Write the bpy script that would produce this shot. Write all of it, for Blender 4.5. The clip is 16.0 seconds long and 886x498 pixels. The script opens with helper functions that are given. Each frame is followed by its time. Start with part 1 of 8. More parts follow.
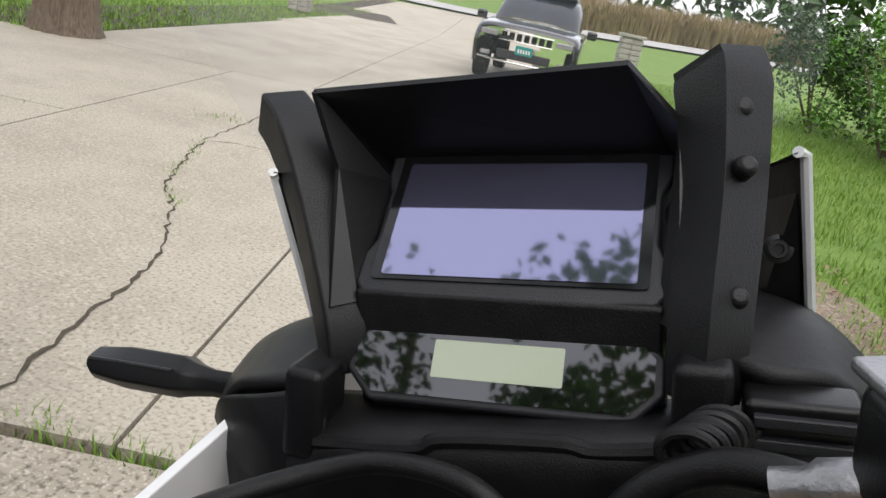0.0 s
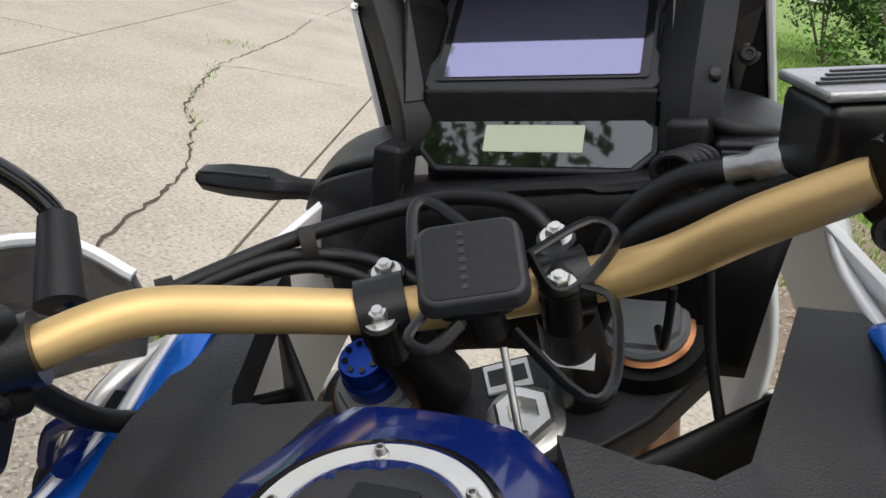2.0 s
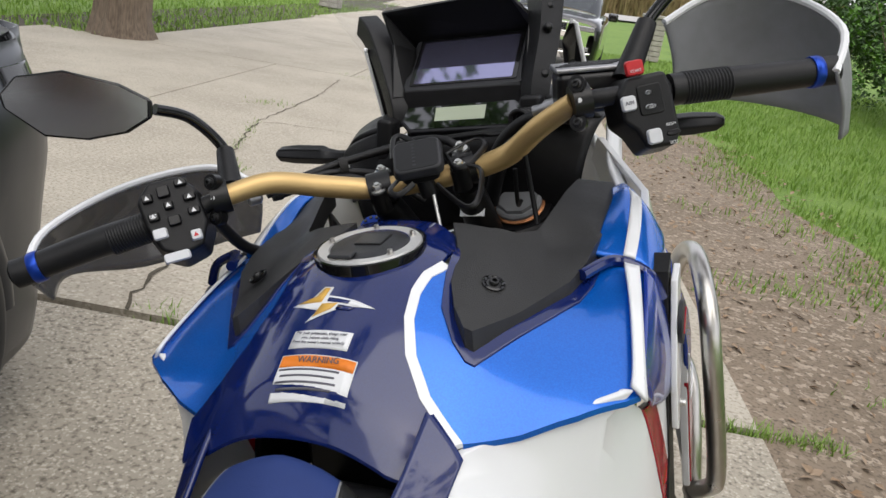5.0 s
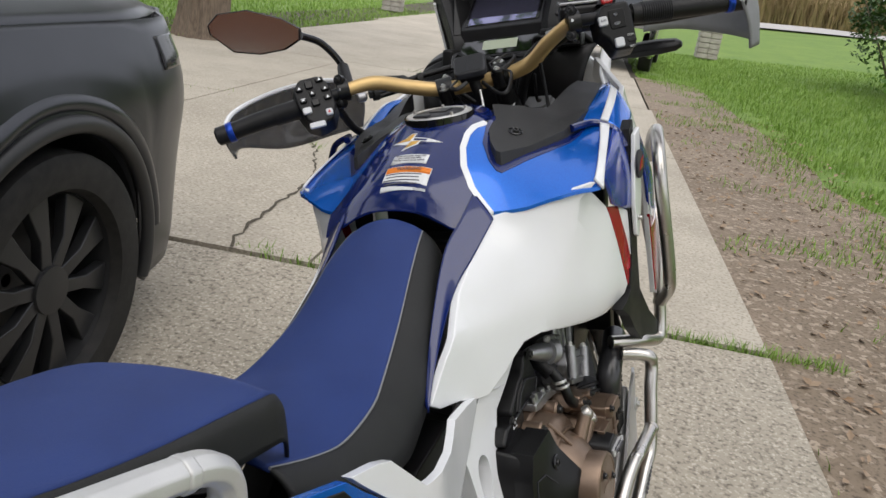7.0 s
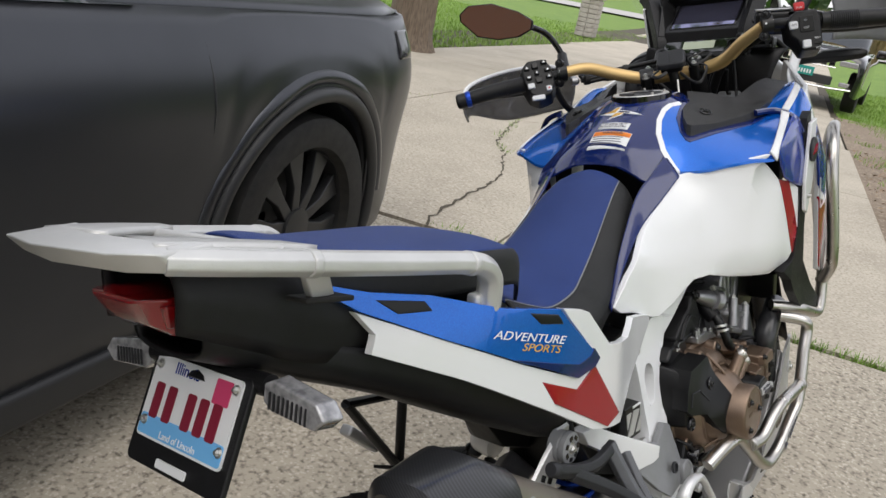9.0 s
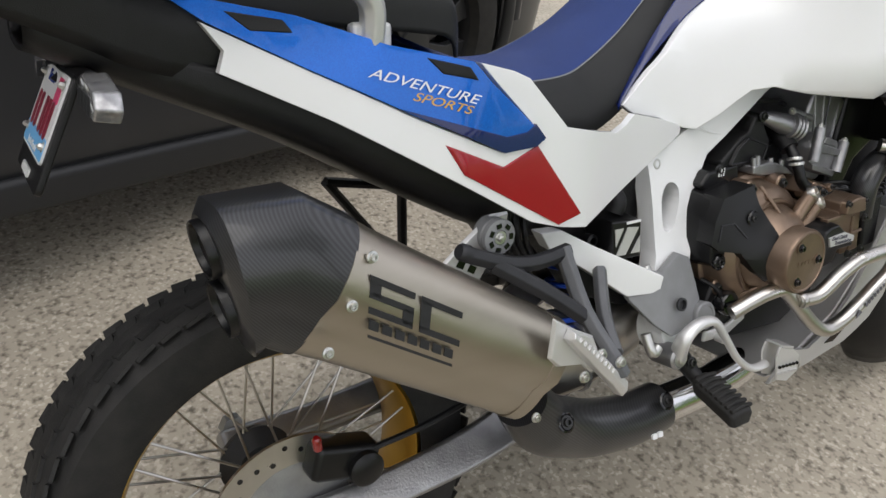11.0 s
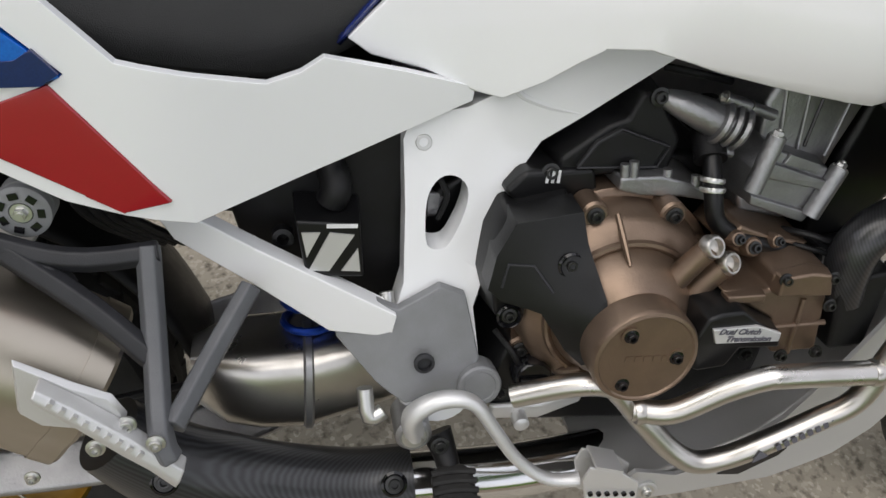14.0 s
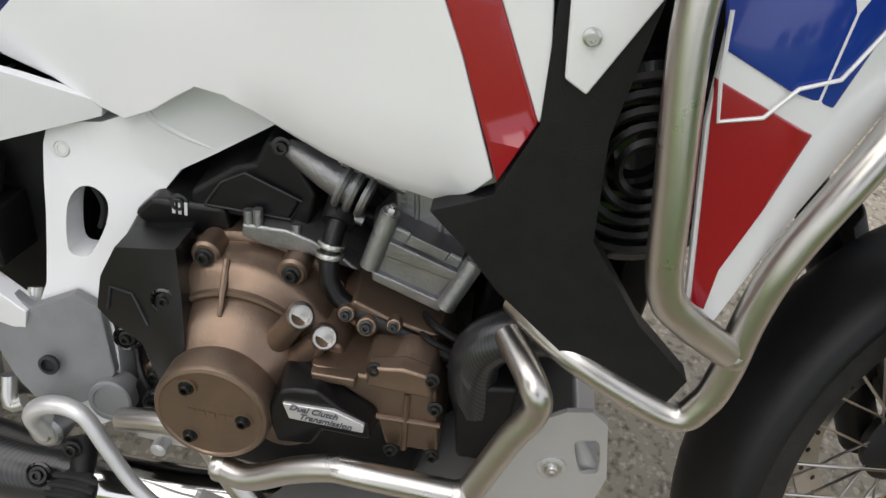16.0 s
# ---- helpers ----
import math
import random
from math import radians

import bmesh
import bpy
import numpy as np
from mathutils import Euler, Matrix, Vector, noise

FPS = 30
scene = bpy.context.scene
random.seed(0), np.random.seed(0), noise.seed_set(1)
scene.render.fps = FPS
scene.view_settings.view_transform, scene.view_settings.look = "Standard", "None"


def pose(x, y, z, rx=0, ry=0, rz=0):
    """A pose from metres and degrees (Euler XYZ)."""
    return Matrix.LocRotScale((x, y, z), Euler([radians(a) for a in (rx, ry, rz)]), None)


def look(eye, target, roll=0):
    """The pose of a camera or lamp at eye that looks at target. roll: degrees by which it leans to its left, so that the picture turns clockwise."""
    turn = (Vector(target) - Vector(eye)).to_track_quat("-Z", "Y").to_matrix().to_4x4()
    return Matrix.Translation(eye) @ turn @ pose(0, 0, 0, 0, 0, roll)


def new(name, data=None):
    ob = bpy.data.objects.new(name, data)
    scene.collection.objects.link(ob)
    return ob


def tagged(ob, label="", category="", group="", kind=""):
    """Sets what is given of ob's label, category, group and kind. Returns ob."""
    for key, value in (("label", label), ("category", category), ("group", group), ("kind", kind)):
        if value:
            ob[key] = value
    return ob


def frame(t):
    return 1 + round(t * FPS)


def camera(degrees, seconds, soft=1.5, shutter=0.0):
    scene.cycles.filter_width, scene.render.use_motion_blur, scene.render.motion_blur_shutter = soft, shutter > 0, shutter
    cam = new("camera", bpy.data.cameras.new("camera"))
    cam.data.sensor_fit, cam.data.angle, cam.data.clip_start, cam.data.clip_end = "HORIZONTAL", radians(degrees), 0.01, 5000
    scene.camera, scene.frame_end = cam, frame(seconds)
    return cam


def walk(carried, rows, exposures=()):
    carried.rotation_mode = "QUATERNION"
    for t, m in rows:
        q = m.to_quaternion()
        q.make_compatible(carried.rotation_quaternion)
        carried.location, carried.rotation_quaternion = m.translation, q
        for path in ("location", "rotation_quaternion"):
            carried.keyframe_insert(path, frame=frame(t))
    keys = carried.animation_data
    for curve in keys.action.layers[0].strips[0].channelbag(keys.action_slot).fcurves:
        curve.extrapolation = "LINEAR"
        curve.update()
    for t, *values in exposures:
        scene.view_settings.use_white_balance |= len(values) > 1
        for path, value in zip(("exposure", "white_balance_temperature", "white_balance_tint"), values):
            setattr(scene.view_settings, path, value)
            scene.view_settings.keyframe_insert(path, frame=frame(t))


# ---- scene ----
cam = camera(59.41, 16.0)
PATH = [
    (0, (-0.229, 0.862, 1.367), (-0.744, 2.695, 0.753), 12),
    (0.5, (-0.222, 0.829, 1.339), (-0.738, 2.641, 0.667), 12.2),
    (1, (-0.211, 0.779, 1.327), (-0.721, 2.575, 0.610), 12.1),
    (1.5, (-0.204, 0.730, 1.325), (-0.703, 2.519, 0.583), 12.1),
    (2, (-0.190, 0.682, 1.311), (-0.675, 2.465, 0.546), 12.1),
    (2.5, (-0.161, 0.621, 1.303), (-0.642, 2.395, 0.516), 11.9),
    (3, (-0.133, 0.556, 1.289), (-0.619, 2.323, 0.487), 11.9),
    (3.5, (-0.094, 0.464, 1.305), (-0.600, 2.234, 0.523), 11.6),
    (4, (-0.038, 0.362, 1.337), (-0.566, 2.147, 0.602), 10.7),
    (4.2, (-0.017, 0.332, 1.353), (-0.558, 2.122, 0.640), 10.4),
    (6.3, (0.249, -0.180, 1.330), (-0.402, 1.609, 0.718), 7.8),
    (6.5, (0.275, -0.235, 1.321), (-0.390, 1.544, 0.691), 8),
    (7, (0.324, -0.350, 1.291), (-0.411, 1.390, 0.633), 8.1),
    (7.5, (0.398, -0.416, 1.275), (-0.441, 1.265, 0.586), 8.3),
    (8, (0.428, -0.522, 1.266), (-0.523, 1.095, 0.576), 8.9),
    (8.5, (0.427, -0.623, 1.247), (-0.594, 0.958, 0.571), 9.7),
    (9, (0.462, -0.700, 1.235), (-0.640, 0.829, 0.568), 10.5),
    (9.5, (0.550, -0.697, 1.197), (-0.590, 0.786, 0.491), 11.1),
    (10, (0.694, -0.620, 1.168), (-0.499, 0.785, 0.389), 10.9),
    (10.2, (0.758, -0.566, 1.150), (-0.474, 0.777, 0.329), 10.6),
    (12.3, (0.660, 0.073, 1.099), (-0.752, 0.659, -0.190), 9.9),
    (12.5, (0.682, 0.145, 1.117), (-0.740, 0.685, -0.180), 9.9),
    (13, (0.690, 0.262, 1.114), (-0.738, 0.740, -0.202), 10.1),
    (13.5, (0.651, 0.371, 1.106), (-0.755, 0.812, -0.245), 10.5),
    (14, (0.604, 0.475, 1.102), (-0.768, 0.859, -0.301), 10.3),
    (14.5, (0.599, 0.594, 1.110), (-0.719, 0.883, -0.367), 10.3),
    (15, (0.617, 0.747, 1.141), (-0.694, 0.919, -0.360), 9.7),
    (15.5, (0.593, 0.866, 1.149), (-0.760, 0.953, -0.322), 10.1),
    (16, (0.542, 1.004, 1.171), (-0.834, 0.967, -0.280), 10.1),
]
EXPO = [(0, 0.55), (2, 0.65), (4, 0.5), (7, 0.3), (8.5, 0.38), (10, 0.4), (12.5, 0.5), (14, 0.33), (16, 0.35)]
SKY, SUN, SUVTURN = 0.115, 1.35, 15.0
walk(cam, [(t, look(eye, target, roll)) for t, eye, target, roll in PATH], EXPO)

# ---- world and sun ----
world = bpy.data.worlds.new("overcast_sky")
scene.world = world
world.use_nodes = True
wn = world.node_tree
wn.nodes.clear()
sky = wn.nodes.new("ShaderNodeTexSky")
sky.sky_type = "NISHITA"
sky.sun_disc = False
sky.sun_elevation = radians(52)
sky.sun_rotation = radians(143)
sky.dust_density, sky.air_density, sky.ozone_density = 3.0, 1.3, 1.0
haze = wn.nodes.new("ShaderNodeMixRGB")
haze.inputs[0].default_value = 0.7
haze.inputs[2].default_value = (9.3, 9.2, 9.7, 1)
bgn = wn.nodes.new("ShaderNodeBackground")
bgn.inputs[1].default_value = SKY
won = wn.nodes.new("ShaderNodeOutputWorld")
wn.links.new(sky.outputs[0], haze.inputs[1])
wn.links.new(haze.outputs[0], bgn.inputs[0])
wn.links.new(bgn.outputs[0], won.inputs[0])
sun = new("sun", bpy.data.lights.new("sun", "SUN"))
sun.data.energy, sun.data.angle, sun.data.color = SUN, radians(65), (1.0, 0.96, 0.9)
sun.matrix_world = look((0, 0, 20), (-0.3 * 20, 0.4 * 20, 20 - 16.4))

# ---- materials ----


def mat(name, col, rough=0.5, metal=0.0, col2=None, scale=20.0, bump=0.0, bscale=200.0, coat=0.0, spec=0.5, rvar=0.0, stretch=None, aniso=0.0):
    m = bpy.data.materials.new(name)
    m.use_nodes = True
    n, l = m.node_tree.nodes, m.node_tree.links
    p = n["Principled BSDF"]
    p.inputs["Base Color"].default_value = (*col, 1)
    p.inputs["Roughness"].default_value = rough
    p.inputs["Metallic"].default_value = metal
    p.inputs["Coat Weight"].default_value = coat
    p.inputs["Coat Roughness"].default_value = 0.03
    p.inputs["Specular IOR Level"].default_value = spec
    p.inputs["Anisotropic"].default_value = aniso
    tc = n.new("ShaderNodeTexCoord")
    vec = tc.outputs["Object"]
    if stretch:
        mp = n.new("ShaderNodeMapping")
        mp.inputs["Scale"].default_value = stretch
        l.new(vec, mp.inputs[0])
        vec = mp.outputs[0]
    if col2 or rvar:
        a = n.new("ShaderNodeTexNoise")
        a.inputs["Scale"].default_value, a.inputs["Detail"].default_value = scale, 8
        l.new(vec, a.inputs["Vector"])
        if col2:
            r = n.new("ShaderNodeMix")
            r.data_type = "RGBA"
            cr = n.new("ShaderNodeMapRange")
            cr.inputs[1].default_value, cr.inputs[2].default_value = 0.3, 0.7
            l.new(a.outputs[0], cr.inputs[0])
            l.new(cr.outputs[0], r.inputs[0])
            r.inputs[6].default_value, r.inputs[7].default_value = (*col, 1), (*col2, 1)
            l.new(r.outputs[2], p.inputs["Base Color"])
        if rvar:
            q = n.new("ShaderNodeMapRange")
            q.inputs[3].default_value, q.inputs[4].default_value = max(0.02, rough - rvar), rough + rvar
            l.new(a.outputs[0], q.inputs[0])
            l.new(q.outputs[0], p.inputs["Roughness"])
    if bump:
        b = n.new("ShaderNodeTexNoise")
        b.inputs["Scale"].default_value, b.inputs["Detail"].default_value = bscale, 4
        l.new(vec, b.inputs["Vector"])
        u = n.new("ShaderNodeBump")
        u.inputs["Strength"].default_value, u.inputs["Distance"].default_value = bump, 0.002
        l.new(b.outputs[0], u.inputs["Height"])
        l.new(u.outputs[0], p.inputs["Normal"])
    return m


WHITE = mat("white_paint", (0.78, 0.79, 0.8), 0.22, coat=0.5, rvar=0.05, scale=9)
BLUE = mat("bright_blue_paint", (0.0, 0.105, 0.52), 0.25, 0.45, (0.0, 0.15, 0.68), 500, coat=0.6)
NAVY = mat("navy_paint", (0.003, 0.01, 0.085), 0.1, 0.0, (0.004, 0.014, 0.105), 600, coat=0.35)
DEEP = mat("mid_blue_decal", (0.004, 0.03, 0.26), 0.2, coat=0.7)
RED = mat("red_decal", (0.3, 0.003, 0.014), 0.2, coat=0.5, rvar=0.05, scale=7)
BLACK = mat("black_plastic", (0.005, 0.005, 0.0055), 0.42, spec=0.32, col2=(0.008, 0.008, 0.009), scale=60, bump=0.25, bscale=900, rvar=0.1)
SATIN = mat("satin_black_panel", (0.005, 0.005, 0.0055), 0.33, spec=0.36, rvar=0.08, scale=30, bump=0.1, bscale=700)
GLOSS = mat("gloss_black", (0.006, 0.006, 0.007), 0.08)
PANE = mat("display_glass", (0.004, 0.004, 0.005), 0.03, spec=1.0, coat=1.0)
GREYP = mat("charcoal_plastic", (0.017, 0.0175, 0.02), 0.45, spec=0.4, col2=(0.022, 0.0225, 0.026), scale=40, bump=0.2, bscale=900)
PAD = mat("textured_tank_pad", (0.021, 0.021, 0.0215), 0.46, spec=0.42, col2=(0.028, 0.028, 0.0285), scale=25, bump=0.6, bscale=700)
SEATB = mat("blue_seat_vinyl", (0.014, 0.034, 0.15), 0.58, spec=0.35, col2=(0.018, 0.042, 0.175), scale=14, bump=0.5, bscale=1100)
SEATK = mat("black_seat_vinyl", (0.01, 0.0105, 0.0105), 0.52, spec=0.4, col2=(0.014, 0.0145, 0.0145), scale=18, bump=0.5, bscale=1100)
GOLD = mat("gold_anodised", (0.62, 0.43, 0.19), 0.45, 0.7, (0.56, 0.39, 0.17), 6, bump=0.06, bscale=1500)
RIM = mat("gold_rim", (0.5, 0.3, 0.05), 0.35, 0.8, (0.42, 0.25, 0.04), 12)
STEEL = mat("brushed_steel", (0.58, 0.56, 0.53), 0.3, 1.0, (0.5, 0.48, 0.45), 25, rvar=0.08, bump=0.05, bscale=800)
ALU = mat("cast_aluminium", (0.4, 0.4, 0.41), 0.4, 0.9, (0.3, 0.3, 0.31), 30, bump=0.35, bscale=260)
RACK = mat("silver_painted_rack", (0.62, 0.62, 0.61), 0.36, 0.4, (0.55, 0.55, 0.54), 20, bump=0.1, bscale=500)
SKID = mat("skid_plate_aluminium", (0.52, 0.52, 0.52), 0.42, 0.5, (0.52, 0.52, 0.52), 15, bump=0.08, bscale=400)
BRONZE = mat("bronze_engine_paint", (0.24, 0.172, 0.125), 0.36, 0.75, (0.19, 0.136, 0.1), 25, bump=0.15, bscale=350, rvar=0.08)
BOLT = mat("dark_bolt", (0.05, 0.05, 0.05), 0.35, 0.8)
ZINC = mat("zinc_bolt", (0.6, 0.6, 0.58), 0.3, 0.9)
TITAN = mat("titanium", (0.4, 0.36, 0.3), 0.34, 0.95, (0.46, 0.42, 0.36), 3, rvar=0.06, bump=0.05, bscale=1200, stretch=(1, 1, 6))
RUBBER = mat("tyre_rubber", (0.01, 0.01, 0.01), 0.7, spec=0.35, col2=(0.022, 0.021, 0.02), scale=30, bump=0.3, bscale=300)
GREY = mat("grey_coating", (0.21, 0.215, 0.225), 0.5, col2=(0.19, 0.195, 0.2), scale=50, bump=0.2, bscale=700)
BRKT = mat("bracket_grey_coating", (0.1, 0.104, 0.112), 0.42, col2=(0.085, 0.088, 0.095), scale=40, bump=0.2, bscale=700)
SILV = mat("silver_bracket", (0.66, 0.66, 0.66), 0.4, 0.6, bump=0.1, bscale=500)
SCREEN = mat("screen_glass", (0.3, 0.3, 0.46), 0.04, 0.9)
LCDM = mat("lcd_segment_glass", (0.42, 0.47, 0.36), 0.15, col2=(0.4, 0.45, 0.34), scale=5)
REDL = mat("red_lens", (0.2, 0.004, 0.006), 0.1, coat=1.0, rvar=0.03, scale=60)
CLEAR = mat("clear_lens", (0.45, 0.45, 0.46), 0.12, 0.3, (0.2, 0.2, 0.21), 90, coat=1.0)
ORANGE = mat("orange_print", (0.75, 0.2, 0.01), 0.5)
LABEL = mat("white_label", (0.72, 0.73, 0.74), 0.35, rvar=0.05, scale=30)
INK = mat("label_ink", (0.1, 0.1, 0.12), 0.6)
MAROON = mat("plate_ink", (0.2, 0.01, 0.03), 0.5)
PINK = mat("plate_sticker", (0.55, 0.05, 0.14), 0.5)
SKYBLUE = mat("plate_blue", (0.15, 0.42, 0.75), 0.5)
YELLOW = mat("yellow_print", (0.62, 0.36, 0.06), 0.4)
BLUEAN = mat("blue_anodised", (0.01, 0.05, 0.35), 0.3, 0.7)
COPPER = mat("copper_ring", (0.45, 0.2, 0.09), 0.35, 0.9)
KEYW = mat("white_button", (0.62, 0.63, 0.65), 0.45)
KEYR = mat("red_button", (0.5, 0.015, 0.02), 0.4)
FORK = mat("gold_fork_tube", (0.25, 0.13, 0.07), 0.25, 0.9)


def carbon():
    m = mat("carbon_weave", (0.02, 0.02, 0.022), 0.35, coat=0.3)
    n, l = m.node_tree.nodes, m.node_tree.links
    tc, w = n.new("ShaderNodeTexCoord"), n.new("ShaderNodeTexWave")
    w.bands_direction = "DIAGONAL"
    w.inputs["Scale"].default_value, w.inputs["Distortion"].default_value = 120, 0.1
    mx = n.new("ShaderNodeMix")
    mx.data_type = "RGBA"
    mx.inputs[6].default_value, mx.inputs[7].default_value = (0.01, 0.01, 0.011, 1), (0.03, 0.031, 0.034, 1)
    l.new(tc.outputs["Object"], w.inputs["Vector"])
    l.new(w.outputs[0], mx.inputs[0])
    l.new(mx.outputs[2], n["Principled BSDF"].inputs["Base Color"])
    return m


CARBON = carbon()


def glass(name, col, alpha):
    m = mat(name, col, 0.03)
    p = m.node_tree.nodes["Principled BSDF"]
    p.inputs["Transmission Weight"].default_value = 0.0
    p.inputs["Alpha"].default_value = alpha
    return m


SHIELD = glass("clear_windscreen", (0.3, 0.33, 0.34), 0.05)
SMOKE = glass("smoked_guard", (0.08, 0.08, 0.085), 0.8)


def speckled(name, base, dark, light, scale, warm):
    m = bpy.data.materials.new(name)
    m.use_nodes = True
    n, l = m.node_tree.nodes, m.node_tree.links
    p = n["Principled BSDF"]
    p.inputs["Roughness"].default_value = 0.85
    tc = n.new("ShaderNodeTexCoord")
    v = n.new("ShaderNodeTexVoronoi")
    v.inputs["Scale"].default_value = scale
    a = n.new("ShaderNodeTexNoise")
    a.inputs["Scale"].default_value, a.inputs["Detail"].default_value, a.inputs["Roughness"].default_value = 0.9, 10, 0.65
    f = n.new("ShaderNodeTexNoise")
    f.inputs["Scale"].default_value, f.inputs["Detail"].default_value = 60, 6
    for t in (v, a, f):
        l.new(tc.outputs["Object"], t.inputs["Vector"])
    r1 = n.new("ShaderNodeMapRange")
    r1.inputs[1].default_value, r1.inputs[2].default_value = 0.38, 0.62
    l.new(a.outputs[0], r1.inputs[0])
    m1 = n.new("ShaderNodeMix")
    m1.data_type = "RGBA"
    m1.inputs[6].default_value, m1.inputs[7].default_value = (*base, 1), (*warm, 1)
    l.new(r1.outputs[0], m1.inputs[0])
    sep = n.new("ShaderNodeSeparateColor")
    l.new(v.outputs["Color"], sep.inputs[0])
    r2 = n.new("ShaderNodeMapRange")
    r2.inputs[1].default_value, r2.inputs[2].default_value = 0.72, 0.95
    l.new(sep.outputs[0], r2.inputs[0])
    m2 = n.new("ShaderNodeMix")
    m2.data_type = "RGBA"
    m2.inputs[7].default_value = (*light, 1)
    l.new(r2.outputs[0], m2.inputs[0])
    l.new(m1.outputs[2], m2.inputs[6])
    r3 = n.new("ShaderNodeMapRange")
    r3.inputs[1].default_value, r3.inputs[2].default_value = 0.5, 0.72
    l.new(f.outputs[0], r3.inputs[0])
    m3 = n.new("ShaderNodeMix")
    m3.data_type = "RGBA"
    m3.inputs[7].default_value = (*dark, 1)
    l.new(r3.outputs[0], m3.inputs[0])
    l.new(m2.outputs[2], m3.inputs[6])
    l.new(m3.outputs[2], p.inputs["Base Color"])
    b = n.new("ShaderNodeBump")
    b.inputs["Strength"].default_value, b.inputs["Distance"].default_value = 0.6, 0.004
    l.new(f.outputs[0], b.inputs["Height"])
    l.new(b.outputs[0], p.inputs["Normal"])
    return m


CONC = speckled("smooth_concrete", (0.37, 0.33, 0.265), (0.22, 0.195, 0.15), (0.5, 0.45, 0.37), 60, (0.48, 0.435, 0.355))
AGGR = speckled("exposed_aggregate_concrete", (0.33, 0.295, 0.235), (0.12, 0.105, 0.08), (0.52, 0.47, 0.39), 125, (0.42, 0.375, 0.3))
ASPH = speckled("pale_road", (0.4, 0.39, 0.37), (0.33, 0.32, 0.3), (0.46, 0.45, 0.43), 20, (0.44, 0.43, 0.41))
GRASSM = speckled("lawn_soil", (0.11, 0.2, 0.025), (0.05, 0.1, 0.012), (0.18, 0.28, 0.045), 30, (0.16, 0.25, 0.035))
DIRT = speckled("bare_dirt", (0.19, 0.145, 0.1), (0.07, 0.052, 0.034), (0.38, 0.31, 0.235), 38, (0.25, 0.195, 0.14))
CRACK = mat("crack_dirt", (0.05, 0.042, 0.03), 0.95, col2=(0.09, 0.075, 0.05), scale=40)
BLADE = mat("grass_blade", (0.13, 0.25, 0.025), 0.6, col2=(0.24, 0.36, 0.07), scale=3)
BARK = mat("tree_bark", (0.1, 0.075, 0.055), 0.9, col2=(0.2, 0.155, 0.115), scale=14, bump=1.0, bscale=30, stretch=(3, 3, 0.5))
LEAF = mat("leaf_green", (0.06, 0.16, 0.015), 0.5, col2=(0.13, 0.28, 0.03), scale=3)
LEAFD = mat("dark_leaf", (0.02, 0.055, 0.01), 0.5, col2=(0.05, 0.11, 0.015), scale=3)
REED = mat("dry_reeds", (0.3, 0.22, 0.11), 0.9, col2=(0.2, 0.16, 0.07), scale=2)
STONE = mat("stone_block", (0.42, 0.4, 0.35), 0.8, col2=(0.3, 0.28, 0.24), scale=6, bump=0.8, bscale=30)
CARGREY = mat("matte_grey_car_wrap", (0.065, 0.068, 0.076), 0.3, 0.7, (0.058, 0.061, 0.068), 4, rvar=0.04)
CARTRIM = mat("car_lower_trim", (0.02, 0.021, 0.023), 0.5)
CARBLK = mat("black_car_paint", (0.008, 0.008, 0.009), 0.12, coat=1.0)
WHEELK = mat("dark_alloy_wheel", (0.05, 0.051, 0.054), 0.4, 0.6, (0.042, 0.043, 0.046), 8)
CHROME = mat("chrome", (0.7, 0.7, 0.7), 0.12, 1.0)
CARGLASS = mat("car_glass", (0.02, 0.025, 0.03), 0.05, spec=0.8)
TEAL = mat("teal_plate", (0.01, 0.25, 0.22), 0.5)
BRICK = mat("red_brick", (0.25, 0.09, 0.055), 0.85, col2=(0.34, 0.14, 0.09), scale=4)

# ---- mesh helpers ----


def third(ob):
    """The parent to take, so that no part lies below the third level."""
    return ob.parent if ob.parent and ob.parent.parent else ob


def part(name, bm, material, parent, label="", smooth=True, bevel=0.0, thick=0.0):
    me = bpy.data.meshes.new(name)
    bmesh.ops.recalc_face_normals(bm, faces=bm.faces[:])
    bm.to_mesh(me)
    bm.free()
    if smooth:
        me.shade_smooth()
    me.materials.append(material)
    ob = new(name, me)
    if thick:
        s = ob.modifiers.new("thickness", "SOLIDIFY")
        s.thickness, s.offset = thick, 0
    if bevel:
        b = ob.modifiers.new("edge", "BEVEL")
        b.width, b.segments, b.limit_method, b.angle_limit = bevel, 2, "ANGLE", radians(32)
        w = ob.modifiers.new("shade", "WEIGHTED_NORMAL")
        w.keep_sharp = True
    elif smooth:
        me.set_sharp_from_angle(angle=radians(38))
    if parent:
        ob.parent = third(parent)
    if label:
        tagged(ob, label)
    return ob


def cat(p, k):
    """Points of a smooth line through p, k steps a span."""
    p = [np.array(q, float) for q in p]
    out = []
    for i in range(len(p) - 1):
        a, b, c, d = p[max(i - 1, 0)], p[i], p[i + 1], p[min(i + 2, len(p) - 1)]
        for j in range(k):
            t = j / k
            out.append(0.5 * (2 * b + (c - a) * t + (2 * a - 5 * b + 4 * c - d) * t * t + (3 * b - a - 3 * c + d) * t ** 3))
    return out + [p[-1]]


def loft(rows, nu=4, nv=4):
    """A smooth sheet through rows of points."""
    fine = [cat(r, nu) for r in rows]
    cols = [cat([f[i] for f in fine], nv) for i in range(len(fine[0]))]
    bm = bmesh.new()
    g = [[bm.verts.new(v) for v in c] for c in cols]
    for i in range(len(g) - 1):
        for j in range(len(g[0]) - 1):
            bm.faces.new((g[i][j], g[i + 1][j], g[i + 1][j + 1], g[i][j + 1]))
    return bm


